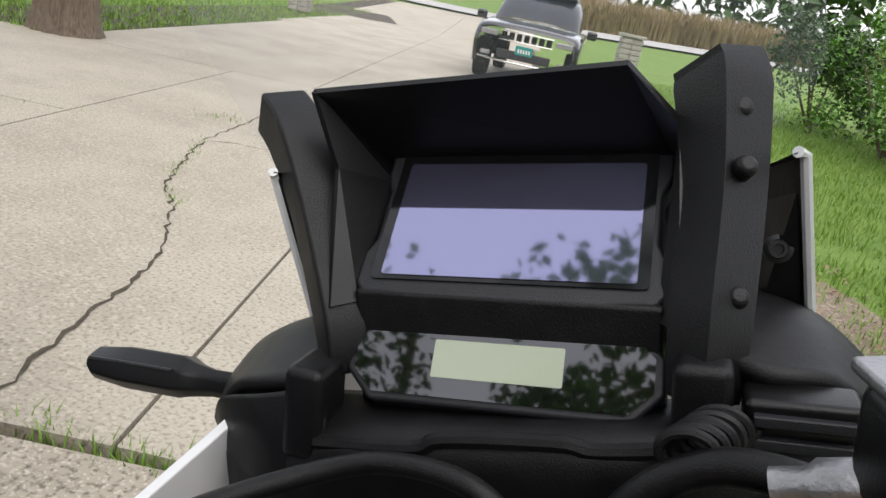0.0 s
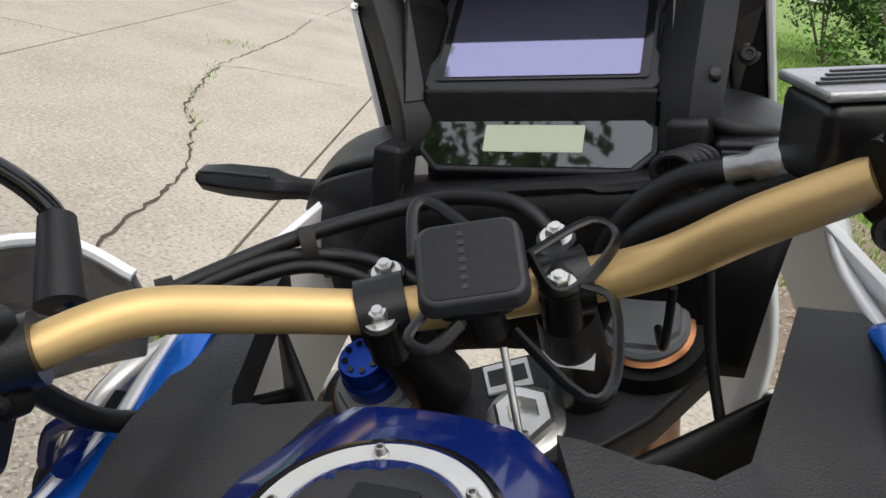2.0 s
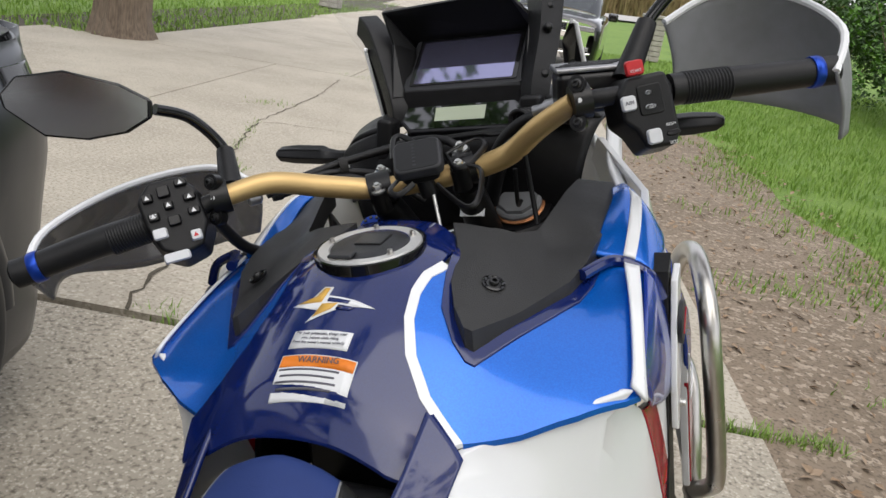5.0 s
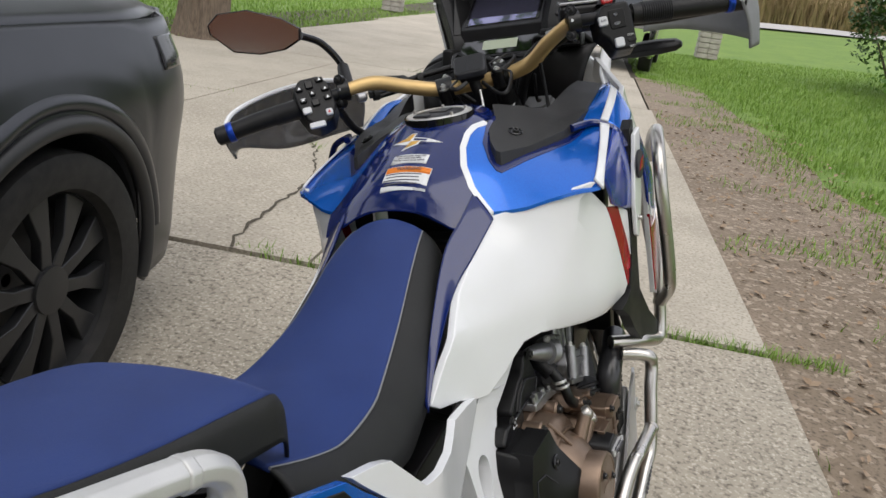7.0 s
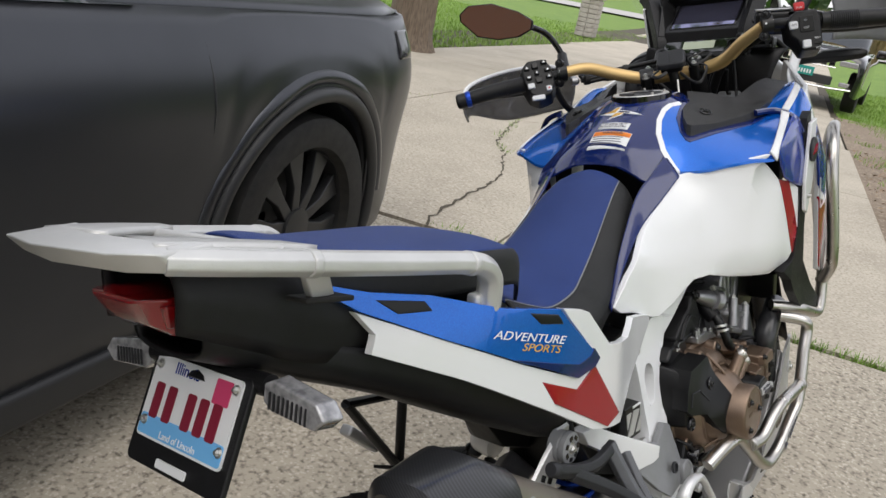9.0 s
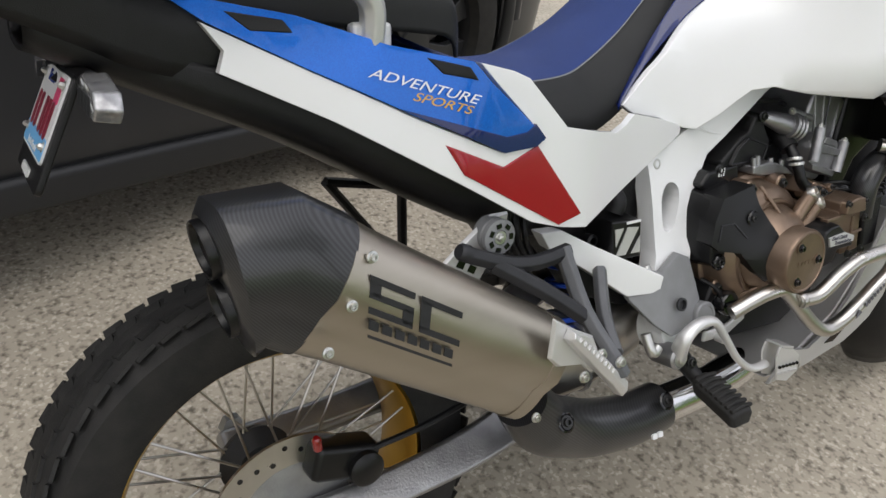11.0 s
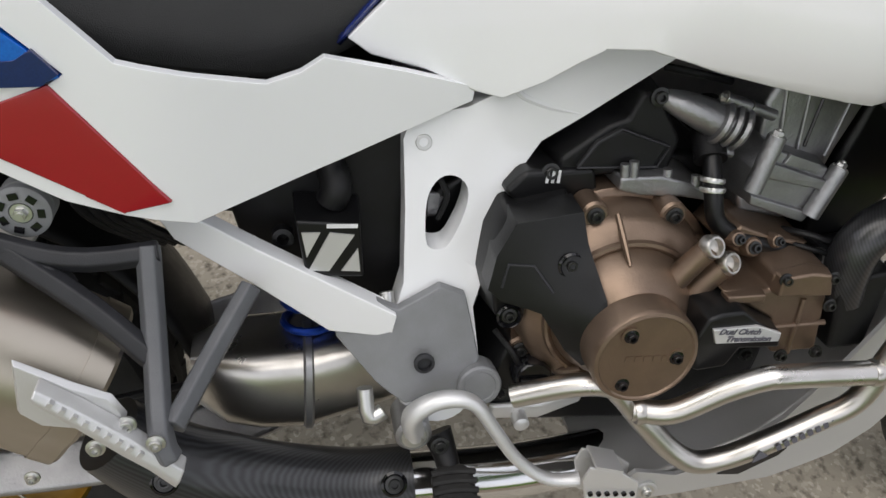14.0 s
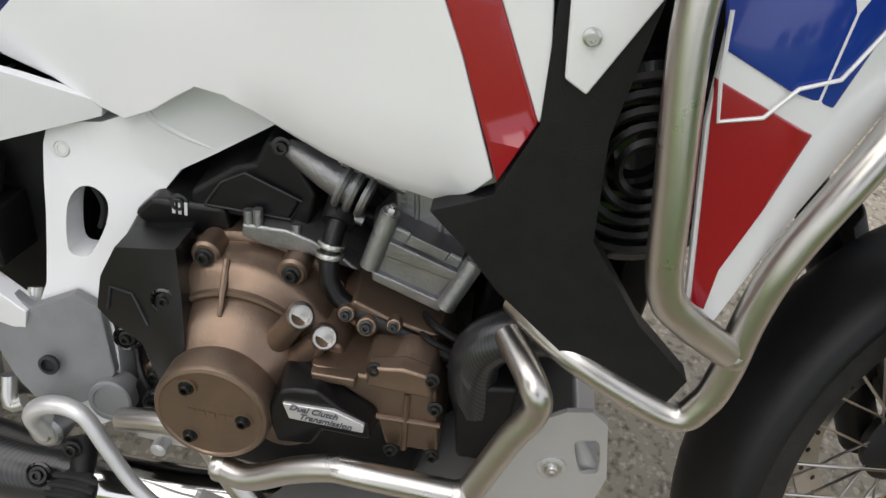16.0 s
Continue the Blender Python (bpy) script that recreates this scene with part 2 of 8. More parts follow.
def mirror(rows):
    """The far side, which is slightly narrower."""
    return [[(-0.86 * x, y, z) for x, y, z in r] for r in rows]


def tube(points, r, k=5, sides=12, flat=1.0, bm=None, straight=False, turn=0.0):
    """A round bar along a smooth line; r a number or one for each point."""
    pts = [np.array(q, float) for q in points] if straight else cat(points, k)
    if isinstance(r, (int, float)):
        rad = [r] * len(pts)
    else:
        rad = [float(np.interp(i / (len(pts) - 1), np.linspace(0, 1, len(r)), r)) for i in range(len(pts))]
    bm = bm or bmesh.new()
    t0 = Vector(pts[1] - pts[0]).normalized()
    up = Vector((0, 0, 1)) if abs(t0.z) < 0.9 else Vector((0, 1, 0))
    side = t0.cross(up).normalized()
    rings = []
    for i, p in enumerate(pts):
        t = Vector(pts[min(i + 1, len(pts) - 1)] - pts[max(i - 1, 0)]).normalized()
        side = (side - t * side.dot(t)).normalized()
        u = side.cross(t)
        rings.append([bm.verts.new(Vector(p) + rad[i] * (side * math.cos(a) + u * math.sin(a) * flat)) for a in (turn + 2 * math.pi * j / sides for j in range(sides))])
    for a, b in zip(rings, rings[1:]):
        for j in range(sides):
            bm.faces.new((a[j], a[(j + 1) % sides], b[(j + 1) % sides], b[j]))
    bm.faces.new(rings[0][::-1])
    bm.faces.new(rings[-1])
    return bm


def shell_of(secs, caps=True):
    bm = bmesh.new()
    rings = [[bm.verts.new(p) for p in s_] for s_ in secs]
    n = len(rings[0])
    for a, b in zip(rings, rings[1:]):
        for j in range(n):
            bm.faces.new((a[j], a[(j + 1) % n], b[(j + 1) % n], b[j]))
    if caps:
        bm.faces.new(rings[0][::-1])
        bm.faces.new(rings[-1])
    return bm


def prism(poly, to3, d0, d1, inset=0.0):
    """A flat outline (u, v) made solid between depths d0 and d1; to3(u, v, d) gives its place. inset shrinks the d1 face."""
    bm = bmesh.new()
    c = np.mean(np.array(poly), axis=0)
    a = [bm.verts.new(to3(u, v, d0)) for u, v in poly]
    b = []
    for u, v in poly:
        k = 1 - inset / max(1e-6, math.hypot(u - c[0], v - c[1]))
        b.append(bm.verts.new(to3(c[0] + (u - c[0]) * k, c[1] + (v - c[1]) * k, d1)))
    bm.faces.new(a)
    bm.faces.new(b[::-1])
    n = len(poly)
    for i in range(n):
        bm.faces.new((a[i], b[i], b[(i + 1) % n], a[(i + 1) % n]))
    return bm


def side(u, v, d):
    """Outline in (y, z), depth along x."""
    return (d, u, v)


def slab(name, poly, x0, x1, material, parent, label="", inset=0.004, bevel=0.003):
    return part(name, prism(poly, side, x0, x1, inset), material, parent, label, bevel=bevel)


def curved(poly, fx, step=0.03, thick=0.006):
    """A panel with outline (y, z) that follows the surface x = fx(y, z)."""
    bm = bmesh.new()
    bm.faces.new([bm.verts.new((0, u, v)) for u, v in poly])
    ys, zs = [p[0] for p in poly], [p[1] for p in poly]
    for lo, hi, ax in ((min(ys), max(ys), (0, 1, 0)), (min(zs), max(zs), (0, 0, 1))):
        c = lo + step
        while c < hi:
            bmesh.ops.bisect_plane(bm, geom=bm.verts[:] + bm.edges[:] + bm.faces[:], plane_co=[c * a for a in ax], plane_no=ax)
            c += step
    bmesh.ops.triangulate(bm, faces=[f for f in bm.faces if len(f.verts) > 4])
    for v in bm.verts:
        v.co.x = fx(v.co.y, v.co.z)
    r = bmesh.ops.extrude_face_region(bm, geom=bm.faces[:])
    for v in r["geom"]:
        if isinstance(v, bmesh.types.BMVert):
            v.co.x -= math.copysign(thick, v.co.x)
    return bm


def panel(name, poly, fx, material, parent, label="", thick=0.006, mirrored=False):
    f = (lambda y, z: -0.86 * fx(y, z)) if mirrored else fx
    return part(name, curved(poly, f, thick=thick), material, parent, label, bevel=0.0018)


def lathe(profile, origin, axis, sides=40, bm=None, caps=True):
    """Turned shape: (radius, distance along the axis) pairs."""
    bm = bm or bmesh.new()
    ax = Vector(axis).normalized()
    s = ax.cross(Vector((0, 0, 1)) if abs(ax.z) < 0.9 else Vector((1, 0, 0))).normalized()
    u = ax.cross(s)
    rings = []
    for r, d in profile:
        rings.append([bm.verts.new(Vector(origin) + ax * d + max(r, 1e-4) * (s * math.cos(a) + u * math.sin(a))) for a in (2 * math.pi * j / sides for j in range(sides))])
    for a, b in zip(rings, rings[1:]):
        for j in range(sides):
            bm.faces.new((a[j], a[(j + 1) % sides], b[(j + 1) % sides], b[j]))
    if caps:
        bm.faces.new(rings[0][::-1])
        bm.faces.new(rings[-1])
    return bm


def box(c, size, m=None):
    """A box, bevelled by its part; m turns it about its middle."""
    bm = bmesh.new()
    bmesh.ops.create_cube(bm, size=1, matrix=Matrix.Translation(c) @ (m or Matrix()) @ Matrix.Diagonal((*size, 1)))
    return bm


def hexbolt(name, at, axis, r, parent, material=None, h=0.006):
    bm = lathe([(r * 1.5, 0), (r * 1.5, h * 0.3)], at, axis, 20)
    lathe([(r, h * 0.3), (r, h), (r * 0.85, h * 1.25)], at, axis, 6, bm)
    lathe([(r * 0.5, h * 1.0), (r * 0.5, h * 1.6)], at, axis, 12, bm)
    return part(name, bm, material or ZINC, parent, smooth=True)


def socket(name, at, axis, r, parent, material=None):
    """A cap screw with a recessed head."""
    return part(name, lathe([(r * 1.5, 0), (r * 1.5, 0.002), (r, 0.0025), (r, 0.006), (r * 0.9, 0.0068), (r * 0.55, 0.0068), (r * 0.5, 0.003)], at, axis, 16), material or BOLT, parent)


def words(name, text, at, m, size, material, parent, bold=0.0, slant=0.0, wide=1.0):
    """Raised writing on a thing."""
    cu = bpy.data.curves.new(name, "FONT")
    cu.body, cu.size, cu.extrude, cu.offset = text, size, 0.0003, bold
    cu.align_x, cu.align_y, cu.shear = "CENTER", "CENTER", slant
    tmp = bpy.data.objects.new("tmp", cu)
    me = bpy.data.meshes.new_from_object(tmp)
    bpy.data.objects.remove(tmp)
    me.transform(Matrix.Translation(at) @ m @ Matrix.Diagonal((wide, 1, 1, 1)))
    me.materials.append(material)
    ob = new(name, me)
    ob.parent = third(parent)
    return ob


def facing(right, up):
    """A turn whose x runs along right and y along up."""
    r = Vector(right).normalized()
    n = r.cross(Vector(up)).normalized()
    u = n.cross(r)
    return Matrix((r, u, n)).transposed().to_4x4()

# ---- the setting ----
DU, DV = Vector((0.967, 0.255)), Vector((-0.255, 0.967))


def zg(x, y):
    """Height of the ground: the drive dips towards the garage end, the far lawn climbs."""
    z = -0.072 * max(0.0, min(2.25 - y, 9.0))
    d = max(0.0, y - 24 + 0.25 * x)
    z += 0.03 * min(d, 160)
    u = x * DU.x + y * DU.y
    z += 0.035 * max(0.0, min(u - 2.2, 12)) * min(1.0, max(0.0, (y + 4) / 8))
    return z


def drive(u, v, dz=0.0):
    p = DU * u + DV * v
    return (p.x, p.y, zg(p.x, p.y) + dz)


def sheet(us, vs, dz, to=drive):
    bm = bmesh.new()
    g = [[bm.verts.new(to(u, v, dz)) for v in vs] for u in us]
    for i in range(len(us) - 1):
        for j in range(len(vs) - 1):
            bm.faces.new((g[i][j], g[i + 1][j], g[i + 1][j + 1], g[i][j + 1]))
    return bm


far = [-900, -400, -200, -110, -70, -45, -30] + [k * 1.5 for k in range(-14, 21)] + [34, 40, 50, 70, 100, 160, 260, 420, 900]
ground = tagged(part("ground", sheet(far, far, -0.05), GRASSM, None), "green lawn running to the horizon", "lawn", kind="structure")
pavement = tagged(new("pavement"), "weathered pale concrete driveway in large slabs", "driveway", kind="structure")


def slab_of(u0, u1, v0, v1, material, name="slab"):
    g = 0.008
    n, k = max(2, int((u1 - u0) / 0.8)), max(2, int((v1 - v0) / 0.8))
    bm = sheet([u0 + g + (u1 - u0 - 2 * g) * i / n for i in range(n + 1)], [v0 + g + (v1 - v0 - 2 * g) * i / k for i in range(k + 1)], 0.0)
    r = bmesh.ops.extrude_face_region(bm, geom=bm.faces[:])
    for v in r["geom"]:
        if isinstance(v, bmesh.types.BMVert):
            v.co.z -= 0.12
    return part(name, bm, material, pavement)


for u0, u1 in ((-7.0, -3.4), (-3.4, 1.2)):
    slab_of(u0, u1, -9, -1.6, AGGR)
slab_of(-7.0, -3.4, -1.6, 2.68, AGGR)
slab_of(-3.4, 1.2, -1.6, 2.68, AGGR)
for u0, u1, v0, v1 in ((-6.2, -3.05, 2.72, 6.5), (-6.2, -3.05, 6.5, 10.2), (-3.05, -0.82, 2.72, 10.2), (-0.82, 1.2, 2.72, 6.9), (-0.82, 1.2, 6.9, 10.2),
                       (-5.2, -2.05, 10.2, 14.5), (-2.05, 1.15, 10.2, 14.5), (-5.2, -2.05, 14.5, 20), (-2.05, 1.1, 14.5, 20), (-5.4, -2.05, 20, 30), (-2.05, 1.0, 20, 30), (-6.0, -2.05, 30, 46), (-2.05, 1.5, 30, 46)):
    slab_of(u0, u1, v0, v1, CONC)
bed = part("joint_bed", sheet([-7.1, -3, 0, 1.25], [-9, -3, 0, 1.5, 2.7, 5, 9, 14, 20, 27, 36, 46], -0.035), CRACK, pavement, "dirt in the slab joints")


def crack(points, w, name="crack"):
    rng = random.Random(4)
    pts = [np.array((p[0], p[1])) for p in points]
    fine = []
    for a, b in zip(pts, pts[1:]):
        n = max(2, int(np.linalg.norm(b - a) / 0.05))
        for i in range(n):
            fine.append(a + (b - a) * i / n + np.array((rng.uniform(-1, 1), rng.uniform(-1, 1))) * 0.016)
    bm = bmesh.new()
    last = None
    for p in fine:
        h = w * rng.uniform(0.35, 1.2)
        v = [bm.verts.new((p[0] + s * h, p[1] - s * h * 0.2, zg(p[0], p[1]) + 0.003)) for s in (-1, 1)]
        if last:
            bm.faces.new((last[0], last[1], v[1], v[0]))
        last = v
    return part(name, bm, CRACK, pavement, "dark crack with dirt in it", smooth=False)


crack([(-1.84, 2.34), (-1.93, 2.46), (-2.05, 2.8), (-2.13, 3.04), (-2.19, 3.27), (-2.27, 3.56), (-2.41, 3.82), (-2.6, 4.1), (-2.77, 4.33), (-2.99, 4.56), (-3.15, 4.86), (-3.36, 5.28), (-3.58, 5.76)], 0.011)
crack([(-3.58, 5.76), (-3.78, 6.57), (-4.01, 7.51), (-4.5, 8.9)], 0.007)
crack([(-3.53, 5.79), (-3.39, 5.91), (-3.2, 5.97), (-2.7, 6.2)], 0.006)

dirt = bmesh.new()
rng = random.Random(11)
rows_d = []
for k in range(60):
    v = -4 + k * 0.32
    e = 1.02 + 0.55 * min(1, max(0, 1.3 - v / 14)) * (0.9 + 0.5 * noise.noise((v * 0.8, 3.1, 0)))
    rows_d.append([dirt.verts.new(drive(u, v, -0.012 - 0.02 * (i > 2))) for i, u in enumerate((1.18, 1.35, 1.2 + 0.5 * e, 1.2 + e))])
for a, b in zip(rows_d, rows_d[1:]):
    for i in range(3):
        dirt.faces.new((a[i], a[i + 1], b[i + 1], b[i]))
tagged(part("verge", dirt, DIRT, None), "bare brown earth along the concrete edge", "soil", kind="structure")

road = bmesh.new()
ra = [(-120, 44), (-40, 46), (-15, 45), (0, 47), (20, 52), (60, 60)]
va = [[road.verts.new((x, y + w, zg(x, y + w) + 0.06)) for w in (0, 3.5, 7)] for x, y in [tuple(p) for p in cat(ra, 6)]]
for a, b in zip(va, va[1:]):
    for i in range(2):
        road.faces.new((a[i], a[i + 1], b[i + 1], b[i]))
tagged(part("road", road, ASPH, None), "pale street across the end of the drive", "road", kind="structure")


def blades(name, spots, h, material, label, kind="stuff", w=0.006):
    """Many bent blades at (x, y) spots, as one mesh."""
    rng = random.Random(len(spots))
    vs, fs = [], []
    for x, y in spots:
        z, a, k = zg(x, y) - 0.055, rng.uniform(0, 6.28), rng.uniform(0.5, 1.3) * h
        dx, dy, b = math.cos(a), math.sin(a), rng.uniform(0.1, 0.7) * k
        n = len(vs)
        vs += [(x - dy * w, y + dx * w, z), (x + dy * w, y - dx * w, z), (x + dx * b * 0.35 + dy * w * 0.7, y + dy * b * 0.35 - dx * w * 0.7, z + k * 0.6), (x + dx * b * 0.35 - dy * w * 0.7, y + dy * b * 0.35 + dx * w * 0.7, z + k * 0.6), (x + dx * b, y + dy * b, z + k)]
        fs += [(n, n + 1, n + 2, n + 3), (n + 3, n + 2, n + 4)]
    me = bpy.data.meshes.new(name)
    me.from_pydata(vs, [], fs)
    me.materials.append(material)
    return tagged(new(name, me), label, "grass", kind=kind)


rng = random.Random(5)
spots = []
while len(spots) < 90000:
    v = -1 + 26 * rng.random() ** 1.6
    u = 1.22 + 7.5 * rng.random() ** 1.5
    d = u - 1.2
    p = DU * u + DV * v
    keep = 1.3 * noise.noise((p.x * 1.6, p.y * 1.6, 0.3)) + (0.9 if d > 1.6 else -0.55 + 0.8 * d) + 0.05 * max(0, v - 7)
    if keep > rng.random() * 0.9 - 0.1:
        spots.append((p.x, p.y))
blades("grass", spots, 0.085, BLADE, "short green grass thinning to bare earth")
spots = []
while len(spots) < 30000:
    v, u = 7.5 + 26 * rng.random() ** 1.4, -5.3 - 12 * rng.random() ** 1.3 - 0.0
    if v < 10 and u > -6.3:
        continue
    p = DU * u + DV * v
    spots.append((p.x, p.y))
blades("grass", spots, 0.1, BLADE, "mown lawn across the driveway", w=0.012)
spots = []
for (a, b, n, s) in (((-1.84, 2.38), (-1.2, 2.46), 260, 0.03), ((-3.1, 4.75), (-3.6, 5.8), 160, 0.03), ((-0.1, 2.78), (0.75, 3.0), 900, 0.025), ((-4.1, 6.5), (-3.9, 6.7), 150, 0.09), ((-2.7, 4.3), (-2.95, 4.55), 90, 0.02), ((-4.6, 9.4), (-4.2, 9.6), 160, 0.1), ((-5.2, 5.2), (-4.4, 5.6), 60, 0.05)):
    for i in range(n):
        t = rng.random()
        spots.append((a[0] + (b[0] - a[0]) * t + rng.gauss(0, s), a[1] + (b[1] - a[1]) * t + rng.gauss(0, s)))
weeds = blades("weeds", spots, 0.075, BLADE, "small weeds growing from the concrete joints", w=0.004)
rng = random.Random(8)
litter = bmesh.new()
for i in range(1400):
    u, v = 1.25 + 1.6 * rng.random(), -0.5 + 11 * rng.random()
    p = Vector(drive(u, v, -0.005))
    m = Matrix.Translation(p) @ Euler((rng.uniform(-0.5, 0.5), rng.uniform(-0.5, 0.5), rng.uniform(0, 6))).to_matrix().to_4x4()
    s = rng.uniform(0.012, 0.035)
    a = [litter.verts.new(m @ Vector(q)) for q in ((-s, 0, 0), (0, -s * 0.5, 0.004), (s, 0, 0.002), (0, s * 0.5, 0.006))]
    litter.faces.new(a)
tagged(part("leaf_litter", litter, mat("dead_leaf", (0.24, 0.15, 0.08), 0.8, col2=(0.36, 0.28, 0.2), scale=9), None, smooth=False), "scattered dead leaves on the bare earth", "leaves", kind="stuff")


def leaves(rng, centres, n, size, bm):
    """n leaves scattered round each of the centres (x, y, z, radius)."""
    for cx, cy, cz, r in centres:
        for i in range(n):
            d = Vector((rng.gauss(0, 1), rng.gauss(0, 1), rng.gauss(0, 0.8))).normalized() * r * rng.uniform(0.45, 1.08)
            m = Matrix.Translation(Vector((cx, cy, cz)) + d) @ Euler((rng.uniform(-1, 1), rng.uniform(-1, 1), rng.uniform(0, 6.3))).to_matrix().to_4x4()
            s = size * rng.uniform(0.6, 1.4)
            bm.faces.new([bm.verts.new(m @ Vector(q)) for q in ((-s, 0, 0), (0, -s * 0.55, s * 0.12), (s, 0, 0), (0, s * 0.55, s * 0.12))])


def bush(x, y, w, h, seed, material):
    rng = random.Random(seed)
    ob = tagged(new("bush"), "dense green leafy shrub at the lawn's edge", "shrub", group="hedge of shrubs")
    z = zg(x, y)
    ob.location = (x, y, z)
    st = bmesh.new()
    for i in range(5):
        a = rng.uniform(0, 6.28)
        tube([(0, 0, -0.05), (math.cos(a) * w * 0.2, math.sin(a) * w * 0.2, h * 0.4), (math.cos(a) * w * 0.4, math.sin(a) * w * 0.4, h * 0.8)], [0.04, 0.02, 0.008], 3, 6, bm=st)
    part("stem", st, BARK, ob)
    bm = bmesh.new()
    cs = []
    for i in range(26):
        a, k = rng.uniform(0, 6.28), rng.random() ** 0.5
        zz = rng.uniform(0.12, 0.92)
        rr = w * 0.5 * k * math.sqrt(max(0.1, 1 - (zz - 0.35) ** 2 * 1.6))
        cs.append((math.cos(a) * rr, math.sin(a) * rr, zz * h, w * rng.uniform(0.1, 0.2)))
    leaves(rng, cs, 190, 0.055, bm)
    part("foliage", bm, material, ob, smooth=False)
    return ob


for i, (x, y, w, h) in enumerate(((2.0, 19.2, 2.8, 2.3), (3.0, 16.6, 3.0, 2.5), (3.9, 14.2, 3.0, 2.8), (4.8, 11.6, 3.0, 3.0), (5.6, 8.6, 3.2, 3.2), (5.0, 17.5, 4.0, 4.2), (6.4, 13.5, 4.4, 4.8), (3.6, 21.5, 3.6, 3.2), (7.6, 9.8, 4.2, 5.0))):
    bush(x, y, w, h, 30 + i, LEAF if i % 3 else LEAFD)


def tree(x, y, r, h, seed, label, crown, ground_z=None):
    rng = random.Random(seed)
    ob = tagged(new("tree"), label, "tree")
    ob.location = (x, y, zg(x, y) if ground_z is None else ground_z)
    tr = tube([(0, 0, -0.15), (0, 0, 0.15), (0.02, 0, 0.7), (0.1, 0.05, h * 0.35), (0.15, 0.1, h * 0.7)], [r * 1.5, r * 1.15, r, r * 0.8, r * 0.3], 8, 28)
    for v in tr.verts:
        a = math.atan2(v.co.y, v.co.x)
        k = 1 + 0.07 * math.sin(a * 13 + 2 * noise.noise((v.co.z * 2, a, 0))) + 0.08 * noise.noise((a * 2, v.co.z * 0.7, seed))
        v.co.x, v.co.y = v.co.x * k, v.co.y * k
    part("trunk", tr, BARK, ob, "rough furrowed bark")
    lm, cs = bmesh.new(), []
    for i in range(11):
        a, z0 = i * 2.4 + rng.uniform(-0.4, 0.4), h * rng.uniform(0.38, 0.62)
        reach = crown * rng.uniform(0.5, 1)
        e = (math.cos(a) * reach, math.sin(a) * reach, z0 + h * rng.uniform(0.1, 0.35))
        mid = (e[0] * 0.5, e[1] * 0.5, z0 + (e[2] - z0) * 0.65)
        tube([(0.1, 0.05, z0 - 0.3), mid, e], [r * 0.4, r * 0.22, r * 0.06], 5, 7, bm=lm)
        for j in range(5):
            t = 0.45 + 0.13 * j
            cs.append((e[0] * t + rng.uniform(-0.6, 0.6), e[1] * t + rng.uniform(-0.6, 0.6), z0 + (e[2] - z0) * t + rng.uniform(-0.3, 0.8), rng.uniform(0.5, 1.1)))
    part("limb", lm, BARK, ob)
    fo = bmesh.new()
    leaves(rng, cs, 150, 0.1, fo)
    part("crown", fo, LEAF, ob, smooth=False)
    return ob


tree(-7.75, 8.75, 0.34, 10, 3, "thick old trunk with furrowed bark on the lawn", 4.5)
tree(-7.9, -1.2, 0.34, 11.5, 7, "leafy tree overhanging the parked car", 6.6)
tree(4.5, -5.0, 0.26, 9, 9, "leafy tree beyond the drive's edge", 4.0)
tree(9.0, 3.0, 0.28, 10, 12, "leafy tree on the lawn", 4.2)
tree(-6.2, -7.0, 0.3, 12.5, 14, "leafy tree beside the house", 5.6)

reed = []
rng = random.Random(21)
for i in range(26000):
    x, y = rng.uniform(-14, 34), 56 + 16 * rng.random() ** 1.5
    reed.append((x, y + 0.12 * x))
blades("reeds", reed, 1.9, REED, "tall dry reeds beyond the street", w=0.05)
bw = bmesh.new()
for k, (x, y) in enumerate([(-160 + 14 * i, 120 + 12 * math.sin(i * 1.3)) for i in range(30)]):
    leaves(random.Random(k), [(x + 4 * j, y, zg(x, y) + 3 + 3 * ((j * 7 + k) % 3), 5.5) for j in range(3)], 110, 1.1, bw)
tagged(part("far_woods", bw, LEAFD, None, smooth=False), "distant line of green trees", "woods", kind="stuff")


def stone_pillar(x, y):
    ob = tagged(new("stone_pillar"), "pale stacked-stone pillar beside the drive's end", "pillar")
    ob.location = (x, y, zg(x, y))
    ob.rotation_euler.z = 0.25
    part("core", box((0, 0, 0.6), (0.52, 0.52, 1.2)), STONE, ob)
    rng = random.Random(2)
    for i in range(8):
        for j, (sx, sy) in enumerate(((0, -1), (1, 0), (0, 1), (-1, 0))):
            for k in (-1, 1):
                s = rng.uniform(0.85, 1.1)
                part("stone", box((sx * 0.27 + (0 if sx else k * 0.14), sy * 0.27 + (0 if sy else k * 0.14), 0.08 + i * 0.145), (0.27 if not sx else 0.07 * s, 0.27 if not sy else 0.07 * s, 0.13)), STONE, ob, bevel=0.012)
    part("cap", box((0, 0, 1.24), (0.7, 0.7, 0.09)), STONE, ob, bevel=0.02)


stone_pillar(-12.4, 22.8)
stone_pillar(-2.6, 24.0)

